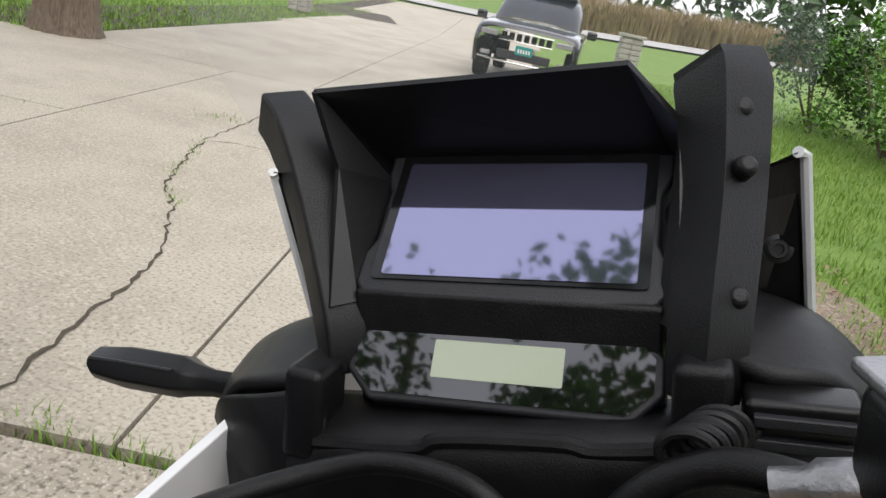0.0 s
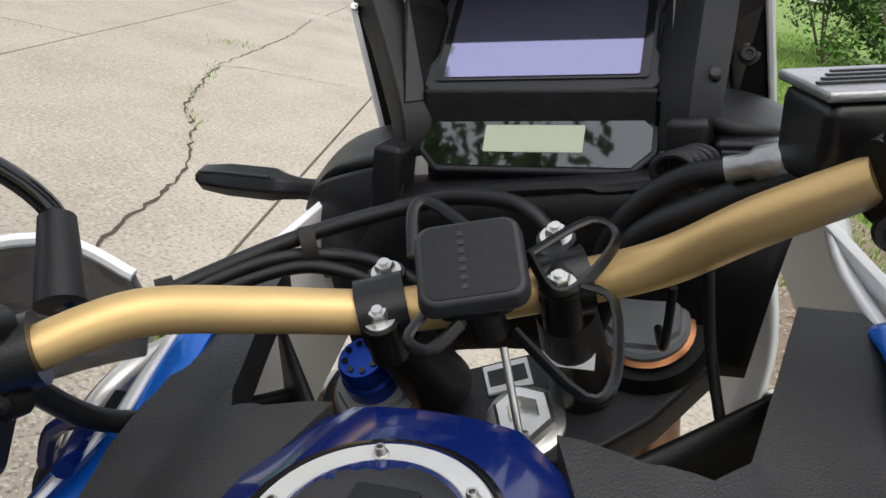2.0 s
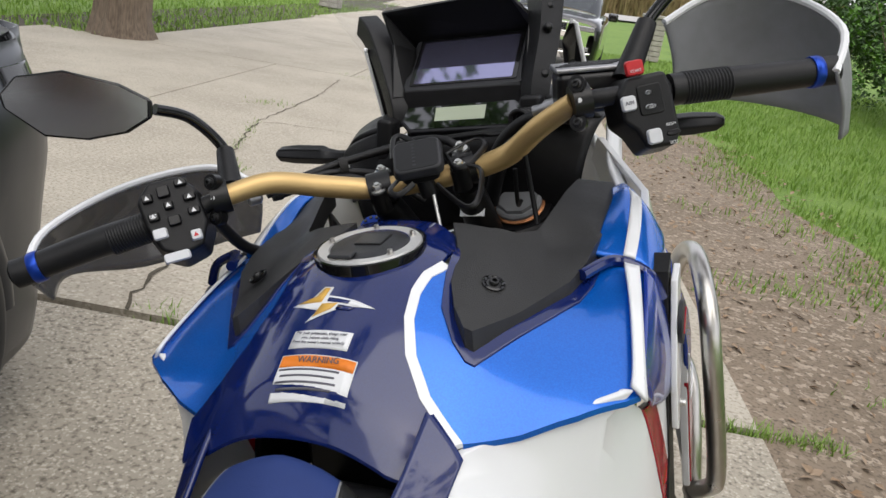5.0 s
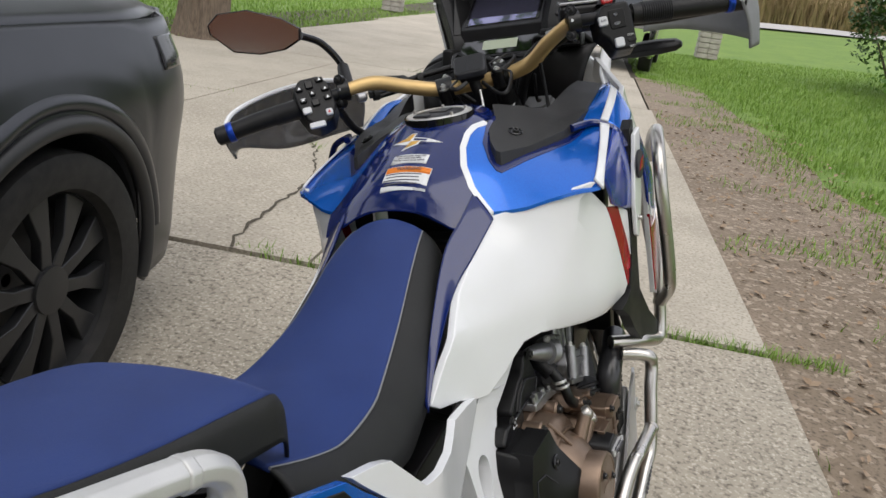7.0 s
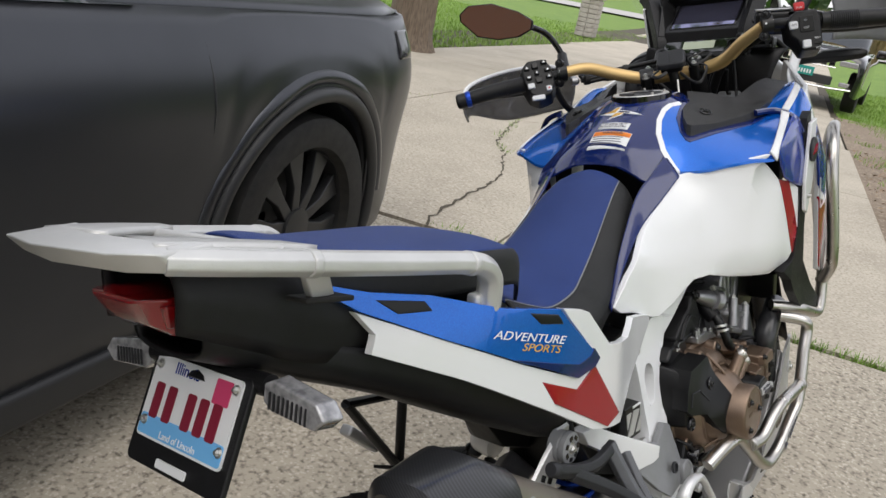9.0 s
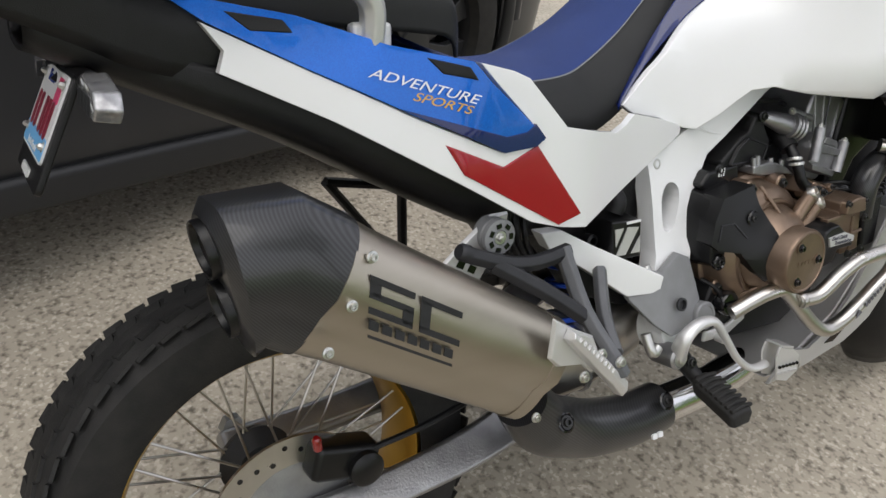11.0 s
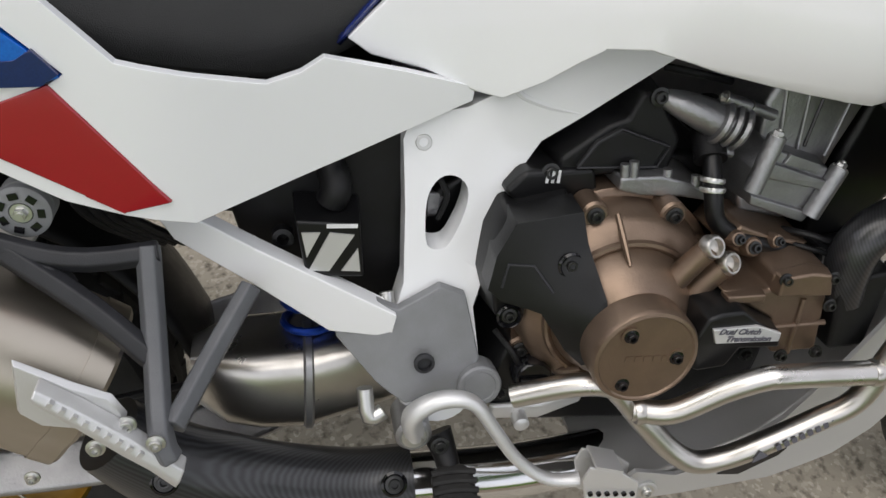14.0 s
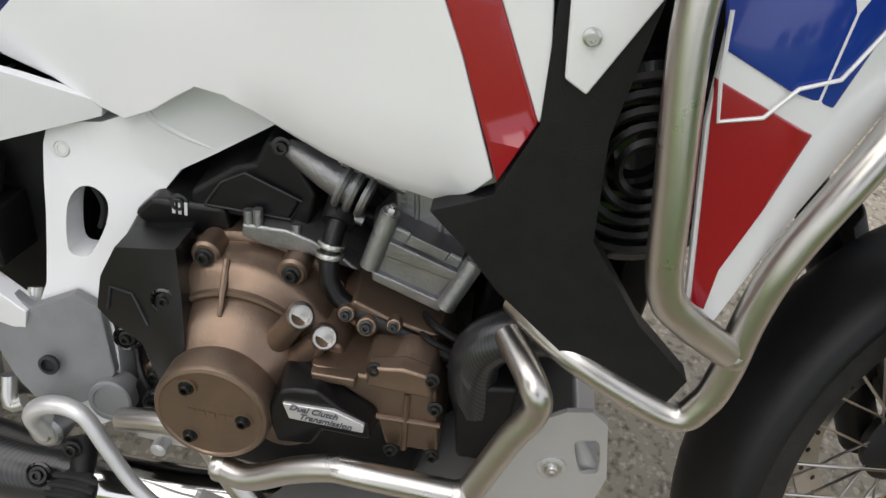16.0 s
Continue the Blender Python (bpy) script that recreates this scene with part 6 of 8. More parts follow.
for m_ in (False, True):
    s = -1 if m_ else 1
    k_ = -0.86 if m_ else 1
    part("side_casting", holed(FP, FWIN, lambda y, z: k_ * (frame_x(y, z) + 0.006 * max(0.0, 1 - abs(z - 0.6 - 0.3 * (y - 0.6)) / 0.1)), 0.034), WHITE, fr, "white frame casting with an oval window", bevel=0.005)
    part("weld_line", tube([(k_ * (frame_x(y, z) + 0.002), y, z) for y, z in ((0.69, 0.676), (0.7, 0.666), (0.73, 0.656), (0.762, 0.651))], 0.004, 4, 8), WHITE, fr)
    panel("lower_rail", LR, lambda y, z: 0.19 + 0.15 * (y - 0.36), WHITE, fr, "white lower rail", 0.025, m_)
    hg_ = panel("heel_guard", HG, lambda y, z: frame_x(y, z) + 0.016 - 0.25 * max(0.0, 0.578 - y) - 0.12 * max(0.0, y - 0.62), GREY, fr, "grey heel guard", 0.012, m_)
    part("guard_hole", lathe([(0.011, -0.004), (0.011, 0.0), (0.0075, 0.001), (0.007, -0.006)], (s * 0.243, 0.609, 0.404), (s, 0, 0.2), 20), GREYP, hg_)
    part("pivot_cap", lathe([(0.024, -0.02), (0.024, 0.006), (0.022, 0.008), (0.018, 0.008), (0.017, 0.0065), (0.001, 0.0065)], (s * 0.236, 0.672, 0.368), (s, 0, 0.2), 32), GREY, fr, "round grey pivot cap")
    part("pivot_boss", lathe([(0.045, -0.05), (0.045, -0.01), (0.04, 0.0)], (s * 0.222, 0.632, 0.35), (s, 0, 0.2), 28), WHITE, fr, "white pivot boss")
    socket("frame_bolt", (s * 0.159, 0.604, 0.617), (s, 0, 0.2), 0.0085, fr, ZINC)
    slab("filler", [(0.4, 0.58), (0.47, 0.63), (0.6, 0.66), (0.6, 0.36), (0.5, 0.4), (0.42, 0.5)], s * 0.07, s * 0.14, BLACK, fr)
    pg = part("footpeg", shell_of([[(s * x, 0.645 + w * u, z + 0.3 * (0.29 - x) + h * v) for u, v in ((-1, 0.4), (-0.7, 1), (0.7, 1), (1, 0.4), (0.8, -1), (-0.8, -1))] for x, w, h, z in ((0.266, 0.018, 0.012, 0.262), (0.275, 0.024, 0.015, 0.262), (0.35, 0.027, 0.015, 0.262), (0.357, 0.022, 0.012, 0.262))]), RUBBER, fr, "ribbed rubber footpeg", bevel=0.003)
    for i in range(8):
        x = 0.278 + i * 0.0102
        part("peg_rib", tube([(s * x, 0.645 + u, 0.277 + 0.3 * (0.29 - x) + 0.002 * math.cos(u * 90)) for u in (-0.024, -0.012, 0, 0.012, 0.024)], 0.0036, 2, 6), RUBBER, fr)
    part("peg_bracket", tube([(s * 0.235, 0.632, 0.3), (s * 0.25, 0.64, 0.282), (s * 0.272, 0.645, 0.264)], [0.017, 0.014, 0.012], 3, 12), BLACK, fr)
    socket("peg_bolt", (s * 0.256, 0.632, 0.3), (s, 0, 0.2), 0.007, fr)
brg = slab("relay_box", [(0.476, 0.553), (0.544, 0.549), (0.55, 0.482), (0.487, 0.484)], 0.14, 0.2, SATIN, fr, "black reservoir guard box")
for q in ([(0.485, 0.538), (0.503, 0.538), (0.49, 0.51)], [(0.492, 0.495), (0.512, 0.494), (0.536, 0.535), (0.512, 0.538)], [(0.524, 0.494), (0.543, 0.493), (0.54, 0.52)]):
    slab("box_stripe", q, 0.198, 0.2015, SILV, fr, inset=0.0, bevel=0)
part("box_mark", box((0.2008, 0.524, 0.545), (0.0015, 0.03, 0.004)), LABEL, fr)
part("box_ear", lathe([(0.011, -0.01), (0.011, 0.004), (0.006, 0.005), (0.006, -0.01)], (0.17, 0.467, 0.515), (1, 0, 0.1), 20), SATIN, fr)
part("box_pipe", tube([(0.15, 0.515, 0.585), (0.165, 0.52, 0.57), (0.165, 0.515, 0.553)], 0.016, 4, 14), BLACK, fr)
part("brake_switch", tube([(0.19, 0.572, 0.46), (0.2, 0.575, 0.44), (0.205, 0.577, 0.41)], 0.008, 3, 10), ZINC, fr)
# passenger hanger
hn = new("pillion_bracket")
hn.parent = bike
tagged(hn, "grey cast pillion footrest bracket")
for pts, r, m_ in (([(0.232, 0.19, 0.564), (0.237, 0.25, 0.542), (0.24, 0.3, 0.535), (0.236, 0.36, 0.54)], 0.0105, GREYP), ([(0.235, 0.23, 0.545), (0.26, 0.3, 0.5), (0.285, 0.352, 0.46)], 0.0115, GREYP), ([(0.233, 0.35, 0.545), (0.28, 0.355, 0.467), (0.335, 0.362, 0.416), (0.345, 0.37, 0.395)], 0.0115, BRKT), ([(0.222, 0.437, 0.492), (0.275, 0.4, 0.447), (0.33, 0.372, 0.418)], 0.011, BRKT)):
    part("strut", tube(pts, r, 3, 6, flat=1.15), m_, hn, bevel=0.002)
part("gusset", prism([(0.24, 0.545), (0.275, 0.535), (0.29, 0.512)], side, 0.236, 0.25, 0.003), GREYP, hn, bevel=0.002)
part("end_nub", lathe([(0.0115, -0.006), (0.0115, 0.006), (0.009, 0.01)], (0.231, 0.188, 0.566), (0, -0.9, 0.4), 16), GREYP, hn)
slab("heel_plate", [(0.255, 0.498), (0.297, 0.472), (0.326, 0.457), (0.336, 0.436), (0.329, 0.401), (0.308, 0.419), (0.265, 0.428), (0.25, 0.444)], 0.327, 0.333, SILV, hn, "bare aluminium heel plate", bevel=0.001)
pr_ = part("folding_footrest", shell_of([[(0.333 + d, y + 0.4 * h, z + h * 0.9) for d, h in ((0, -1 * w), (0.016, -0.8 * w), (0.02, 0), (0.016, 0.8 * w), (0, w))] for y, z, w in ((0.272, 0.476, 0.008), (0.3, 0.45, 0.011), (0.335, 0.415, 0.013), (0.355, 0.395, 0.012), (0.376, 0.372, 0.014))]), SILV, hn, "silver folding footrest", bevel=0.002)
for i in range(9):
    t = i / 8
    part("tooth", box((0.351, 0.285 + 0.062 * t, 0.469 - 0.06 * t), (0.005, 0.004, 0.006), Matrix.Rotation(-0.75, 4, "X")), SILV, pr_)
for y, z in ((0.336, 0.43), (0.308, 0.405), (0.36, 0.418)):
    socket("hinge_bolt", (0.336 + 0.012 * (y > 0.35), y, z), (1, 0, 0.1), 0.0055, hn, ZINC)
ro = part("roller", lathe([(0.012, -0.022), (0.024, -0.02), (0.024, -0.004), (0.022, -0.002), (0.022, 0.0), (0.0245, 0.001), (0.0245, 0.008), (0.022, 0.0095), (0.01, 0.0095), (0.009, 0.006)], (0.216, 0.249, 0.574), (1, 0, 0), 36), GREY, hn, "round grey exhaust mount with slots")
for i in range(7):
    a = 2 * math.pi * i / 7
    part("mount_slot", box((0.2262, 0.249 + 0.0165 * math.cos(a), 0.574 + 0.0165 * math.sin(a)), (0.0012, 0.006, 0.008), Matrix.Rotation(a, 4, "X")), GLOSS, ro)
hexbolt("mount_bolt", (0.224, 0.249, 0.574), (1, 0, 0), 0.006, ro, ZINC, 0.005)
tb = slab("exhaust_tab", [(0.163, 0.536), (0.203, 0.569), (0.249, 0.6), (0.278, 0.6), (0.272, 0.57), (0.24, 0.52), (0.225, 0.5)], 0.2, 0.206, SILV, hn, "steel exhaust tab", bevel=0.001)
for u in (0.0, 0.018):
    part("tab_slot", box((0.2065, 0.2 + u, 0.54 - u * 0.55), (0.001, 0.012, 0.01), Matrix.Rotation(-0.5, 4, "X")), GLOSS, tb)
for i in range(4):
    part("hose", tube([(0.17, 0.285 + 0.014 * i, 0.6), (0.185, 0.28 + 0.014 * i, 0.57 - 0.004 * i), (0.175, 0.3 + 0.012 * i, 0.535), (0.15, 0.34 + 0.01 * i, 0.5)], 0.005, 5, 8), BLACK, hn)
lh = new("pillion_bracket")
lh.parent = bike
tagged(lh, "black pillion footrest bracket on the far side")
for a, b in (((-0.2, 0.2, 0.56), (-0.2, 0.37, 0.53)), ((-0.2, 0.2, 0.56), (-0.235, 0.37, 0.36)), ((-0.2, 0.35, 0.53), (-0.24, 0.375, 0.36))):
    part("strut", tube([a, b], 0.011, 1, 8, flat=0.8, straight=True), BLACK, lh)
part("footrest", box((-0.27, 0.3, 0.44), (0.03, 0.1, 0.022), Matrix.Rotation(-0.7, 4, "X")), SILV, lh, bevel=0.005)

eng = new("engine")
eng.parent = bike
tagged(eng, "bronze and black parallel-twin engine")
slab("crankcase", [(0.6, 0.3), (0.62, 0.55), (0.7, 0.6), (0.95, 0.6), (1.05, 0.52), (1.06, 0.32), (0.95, 0.26), (0.7, 0.24)], -0.13, 0.13, SATIN, eng, "black crankcase", bevel=0.01)
slab("lower_case", [(0.66, 0.33), (0.69, 0.42), (0.76, 0.42), (0.84, 0.4), (0.95, 0.43), (1.03, 0.43), (1.02, 0.33), (0.93, 0.28), (0.74, 0.29)], 0.1, 0.225, SATIN, eng, "", inset=0.015, bevel=0.006)
slab("upper_case", [(0.68, 0.575), (0.7, 0.6), (0.78, 0.605), (0.79, 0.57), (0.7, 0.56)], 0.0, 0.19, SATIN, eng, bevel=0.006)
for i in range(3):
    part("case_print", box((0.1908, 0.727 + 0.006 * i, 0.594), (0.0008, 0.003, 0.014)), LABEL, eng)
part("bronze_case", lathe([(0.121, -0.06), (0.121, -0.028), (0.117, -0.025), (0.112, -0.025), (0.11, -0.02), (0.106, 0.004), (0.1, 0.012), (0.086, 0.02), (0.0845, 0.0245), (0.081, 0.025), (0.077, 0.022), (0.074, 0.03), (0.066, 0.046), (0.05, 0.062)], (0.225, 0.812, 0.464), (1, 0, 0.03), 64), BRONZE, eng, "stepped bronze clutch casing")
for a in (-0.9, 0.62, 1.75, 4.1, 4.75, 5.4):
    part("case_rib", tube([(0.264 - 0.02 * k, 0.812 + (0.07 + 0.02 * k) * math.cos(a), 0.464 + (0.07 + 0.02 * k) * math.sin(a)) for k in (0, 0.6, 1.2, 1.9)], [0.0022, 0.003, 0.0035, 0.003], 2, 8), BRONZE, eng)
cc = part("clutch_cap", lathe([(0.055, -0.02), (0.055, 0.026), (0.0525, 0.0305), (0.049, 0.0315), (0.0475, 0.03), (0.001, 0.03)], (0.287, 0.811, 0.46), (1, 0, 0.03), 56), BRONZE, eng, "round bronze clutch cap")
for y, z in ((0.789, 0.489), (0.842, 0.461), (0.792, 0.43)):
    part("screw_well", lathe([(0.0095, 0), (0.0095, 0.002), (0.0075, 0.0022), (0.007, 0.0005)], (0.3165, y, z), (1, 0, 0.03), 20), BRONZE, cc)
    socket("cap_screw", (0.317, y, z), (1, 0, 0.03), 0.005, cc, GLOSS)
for i in range(5):
    part("cap_mark", prism(rounded(0.0075, 0.007, 0.001, 2), at_frame((0.3172, 0.793 + 0.0095 * i, 0.4605), (0, 1, 0.02), (0, 0, 1)), 0, 0.0007), BRONZE, cc)
for a, rr in ((1.18, 0.112), (1.95, 0.112), (2.8, 0.112), (3.7, 0.113), (4.4, 0.115), (5.1, 0.115), (0.35, 0.113)):
    y, z = 0.812 + rr * math.cos(a), 0.464 + rr * math.sin(a)
    bs = part("boss", lathe([(0.0145, -0.03), (0.0145, 0.0), (0.012, 0.003)], (0.222, y, z), (1, 0, 0.05), 20), BRONZE, eng)
    socket("case_bolt", (0.225, y, z), (1, 0, 0.05), 0.0062, bs)
for y0, z0, y1, z1 in ((0.845, 0.498, 0.876, 0.556), (0.865, 0.478, 0.899, 0.537)):
    tw = part("oil_tower", tube([(0.258, y0, z0), (0.262, (y0 + y1) / 2, (z0 + z1) / 2), (0.268, y1, z1)], [0.0135, 0.0125, 0.0115], 3, 20), BRONZE, eng)
    part("tower_cap", lathe([(0.0125, -0.003), (0.0125, 0.006), (0.0105, 0.009), (0.0085, 0.009), (0.0075, 0.003), (0.001, 0.002)], (0.268, y1, z1), (0.1, y1 - y0, z1 - z0), 20), STEEL, tw, "bright end plug")
slab("oil_block", [(0.858, 0.475), (0.875, 0.52), (0.9, 0.535), (0.92, 0.53), (0.93, 0.505), (0.91, 0.47), (0.88, 0.44)], 0.2, 0.262, BRONZE, eng, "", inset=0.008, bevel=0.004)
slab("case_web", [(0.9, 0.545), (0.915, 0.57), (0.955, 0.56), (1.01, 0.545), (0.98, 0.53), (0.93, 0.525)], 0.18, 0.245, BRONZE, eng, "", inset=0.006, bevel=0.003)
for y, z, r in ((0.915, 0.553, 0.009), (0.935, 0.543, 0.011), (0.96, 0.55, 0.008)):
    kb = part("union", lathe([(r, -0.03), (r, 0.004), (r * 0.8, 0.008), (r * 0.45, 0.009)], (0.246, y, z), (1, 0, 0.4), 18), BRONZE, eng)
    socket("union_bolt", (0.254, y, z + 0.003), (1, 0, 0.4), r * 0.42, kb, BOLT)
slab("front_case", [(0.886, 0.516), (0.941, 0.518), (0.94, 0.538), (0.978, 0.548), (1.007, 0.542), (1.016, 0.51), (1.027, 0.433), (0.972, 0.429), (0.953, 0.476)], 0.15, 0.286, BRONZE, eng, "bronze front casing", inset=0.005, bevel=0.004)
slab("case_step", [(0.944, 0.512), (0.944, 0.536), (0.978, 0.545), (1.003, 0.54), (1.011, 0.512)], 0.28, 0.297, BRONZE, eng, "", inset=0.004, bevel=0.003)
slab("case_step", [(0.895, 0.505), (0.893, 0.514), (0.938, 0.516), (0.938, 0.505)], 0.28, 0.294, BRONZE, eng, "", inset=0.002, bevel=0.002)
for y0, z0, y1, z1 in ((0.985, 0.505, 0.99, 0.435), (0.955, 0.47, 1.02, 0.474)):
    part("case_ridge", tube([(0.2865, y0, z0), (0.2865, y1, z1)], 0.003, 1, 8, straight=True), BRONZE, eng)
for y, z in ((0.952, 0.532), (1.004, 0.533), (1.018, 0.44), (0.978, 0.437), (1.012, 0.5)):
    socket("case_bolt", (0.292, y, z), (1, 0, 0.1), 0.0048, eng, BOLT)
dc = slab("clutch_unit_cover", [(0.866, 0.503), (0.88, 0.51), (0.907, 0.514), (0.933, 0.496), (0.962, 0.48), (0.966, 0.459), (0.918, 0.455), (0.905, 0.432), (0.868, 0.429), (0.854, 0.469)], 0.25, 0.31, SATIN, eng, "black cover with a silver badge", inset=0.007, bevel=0.004)
bd = part("badge", prism([(0.876, 0.489), (0.923, 0.492), (0.952, 0.482), (0.952, 0.472), (0.883, 0.472)], side, 0.309, 0.3135), SILV, dc, "silver badge", bevel=0.001)
words("badge_text", "Dual Clutch", (0.3142, 0.905, 0.4862), facing((0, 1, -0.03), (0, 0, 1)), 0.0092, INK, bd, 0.0002, 0.3)
words("badge_text", "Transmission", (0.3142, 0.9165, 0.4772), facing((0, 1, -0.03), (0, 0, 1)), 0.0092, INK, bd, 0.0002, 0.3)
bc = slab("black_clutch_guard", [(0.682, 0.568), (0.75, 0.585), (0.758, 0.55), (0.772, 0.508), (0.778, 0.444), (0.763, 0.424), (0.728, 0.45), (0.701, 0.434), (0.671, 0.448), (0.66, 0.493), (0.668, 0.54)], 0.17, 0.234, SATIN, eng, "matt black clutch guard", inset=0.012, bevel=0.004)


def guard_x(y, z):
    """The guard's face, which climbs towards the clutch cap."""
    r = math.hypot(y - 0.812, z - 0.464)
    return float(np.interp(r, [0.05, 0.066, 0.085, 0.1, 0.12, 0.16], [0.284, 0.274, 0.258, 0.25, 0.242, 0.232])) + 0.004


part("guard_plate", curved([(0.672, 0.53), (0.688, 0.566), (0.75, 0.582), (0.757, 0.552), (0.774, 0.506), (0.783, 0.45), (0.764, 0.424), (0.745, 0.44), (0.72, 0.474), (0.682, 0.48), (0.667, 0.492)], guard_x, step=0.02, thick=0.04), SATIN, bc, "raised faceted plate", bevel=0.005)
part("guard_line", tube([(guard_x(y, z) + 0.0005, y, z) for y, z in ((0.68, 0.497), (0.684, 0.523), (0.708, 0.524), (0.728, 0.5))], 0.0016, 1, 6), GREYP, bc)
for q in ((0.252, 0.743, 0.529), (0.236, 0.694, 0.458)):
    part("bolt_well", lathe([(0.013, -0.004), (0.014, 0.003), (0.012, 0.005), (0.009, 0.001)], q, (1, 0, 0.1), 20), GLOSS, bc)
    socket("guard_bolt", q, (1, 0, 0.1), 0.0055, bc, BOLT)
oc = part("oil_cap", lathe([(0.022, -0.03), (0.022, 0.008), (0.019, 0.012), (0.001, 0.012)], (0.235, 0.73, 0.378), (1, 0, 0.1), 12), GLOSS, eng, "black oil filler cap")
part("cap_grip", box((0.25, 0.73, 0.379), (0.006, 0.032, 0.008)), SATIN, oc, bevel=0.002)
part("oil_filter", lathe([(0.034, -0.06), (0.036, 0.0), (0.03, 0.008), (0.012, 0.01)], (0.235, 0.862, 0.385), (1, 0.1, -0.1), 28), BRONZE, eng, "round bronze filter cover")
for y, z, r in ((0.885, 0.417, 0.012), (0.985, 0.39, 0.01), (0.91, 0.41, 0.008), (0.96, 0.415, 0.008), (0.76, 0.35, 0.008), (0.7, 0.35, 0.008)):
    hexbolt("case_bolt", (0.232, y, z), (1, 0, 0.05), r * 0.6, eng, BOLT, 0.006)
ab = slab("side_cover", [(0.733, 0.607), (0.777, 0.65), (0.803, 0.662), (0.814, 0.688), (0.84, 0.688), (0.848, 0.668), (0.872, 0.632), (0.865, 0.592), (0.754, 0.584), (0.735, 0.588)], 0.1, 0.184, BLACK, eng, "matt black airbox side cover", inset=0.008, bevel=0.005)
slab("cover_field", [(0.755, 0.601), (0.772, 0.632), (0.796, 0.647), (0.852, 0.628), (0.843, 0.603)], 0.182, 0.189, BLACK, ab, "", inset=0.004, bevel=0.002)
part("cover_line", tube([(0.1895, y, z) for y, z in ((0.757, 0.603), (0.842, 0.605), (0.851, 0.627), (0.796, 0.645), (0.773, 0.63), (0.757, 0.603))], 0.0014, 1, 6), GREYP, ab)
for q in ((0.186, 0.829, 0.678), (0.186, 0.731, 0.597)):
    socket("cover_bolt", q, (1, 0, 0.1), 0.0065, ab, BOLT)
hd = slab("cylinder", [(0.93, 0.62), (0.926, 0.69), (0.945, 0.73), (1.0, 0.735), (1.06, 0.7), (1.045, 0.63), (1.025, 0.55), (1.0, 0.535), (0.935, 0.545), (0.925, 0.57)], -0.16, 0.2, ALU, eng, "bare aluminium cylinder head", inset=0.014, bevel=0.006)
for y0, z0, y1, z1 in ((0.962, 0.64, 0.95, 0.715), (0.985, 0.632, 0.978, 0.715), (1.018, 0.625, 1.03, 0.69)):
    part("head_ridge", tube([(0.202, y0, z0), (0.198, y1, z1)], 0.0025, 1, 8, straight=True), ALU, hd)
part("head_gap", tube([(0.2015, 0.992, 0.635), (0.199, 0.998, 0.71)], 0.0018, 1, 6, straight=True), GLOSS, hd)
slab("water_housing", [(0.918, 0.625), (0.935, 0.65), (1.02, 0.624), (1.012, 0.58), (1.0, 0.556), (0.925, 0.578)], 0.17, 0.224, ALU, hd, "", inset=0.008, bevel=0.004)
slab("housing_lip", [(0.93, 0.618), (0.94, 0.63), (1.012, 0.609), (1.009, 0.598), (0.935, 0.612)], 0.22, 0.231, ALU, hd, "", inset=0.002, bevel=0.002)
slab("housing_lip", [(0.93, 0.582), (0.928, 0.594), (1.006, 0.572), (1.0, 0.56)], 0.22, 0.23, ALU, hd, "", inset=0.002, bevel=0.002)
slab("housing_pocket", [(0.955, 0.626), (0.96, 0.638), (1.0, 0.626), (0.996, 0.616)], 0.222, 0.2275, ALU, hd, "", inset=0.002, bevel=0.001)
for y0, z0, y1, z1 in ((0.94, 0.655, 0.928, 0.598), (1.022, 0.622, 1.003, 0.57)):
    part("column", tube([(0.226, y0, z0), (0.231, y1, z1)], 0.0095, 1, 16, straight=True), ALU, hd)
    hexbolt("head_bolt", (0.2255, y0, z0), (0, y0 - y1, z0 - z1), 0.0055, hd, ZINC, 0.005)
part("spark_housing", tube([(0.18, 0.832, 0.676), (0.185, 0.85, 0.672), (0.19, 0.875, 0.664), (0.195, 0.905, 0.654)], [0.0075, 0.013, 0.017, 0.02], 4, 20), ALU, hd)
for k, y in enumerate((0.892, 0.903, 0.914)):
    part("housing_flange", lathe([(0.0235, -0.0035), (0.0255, 0), (0.0235, 0.0035)], (0.195, y, 0.659 - 0.3 * (y - 0.892)), (0.1, 1, -0.3), 20), ALU, hd)
for y, z in ((0.89, 0.684), (0.885, 0.634), (0.92, 0.675)):
    part("flange_lug", tube([(0.2, y, z), (0.2, y + 0.028, z - 0.008)], 0.006, 1, 10, straight=True), ALU, hd)
    hexbolt("lug_bolt", (0.2, y, z), (0, -1, 0.3), 0.0045, hd, ZINC, 0.004)
slab("starter_casting", [(0.795, 0.585), (0.795, 0.6), (0.84, 0.605), (0.87, 0.598), (0.9, 0.585), (0.92, 0.57), (0.87, 0.576), (0.82, 0.578)], 0.13, 0.205, ALU, eng, "pale ribbed casting above the clutch", inset=0.004, bevel=0.003)
for y, z in ((0.803, 0.612), (0.812, 0.615), (0.85, 0.607), (0.883, 0.6)):
    part("casting_post", tube([(0.198, y, z), (0.2, y + 0.002, z - 0.02)], 0.005, 1, 10, straight=True), ALU, eng)
part("coolant_pipe", tube([(0.19, 0.893, 0.64), (0.215, 0.889, 0.612), (0.228, 0.89, 0.59), (0.234, 0.897, 0.567), (0.238, 0.917, 0.553), (0.242, 0.965, 0.54), (0.245, 1.024, 0.524)], 0.0095, 6, 16), SATIN, eng, "thin black coolant pipe")
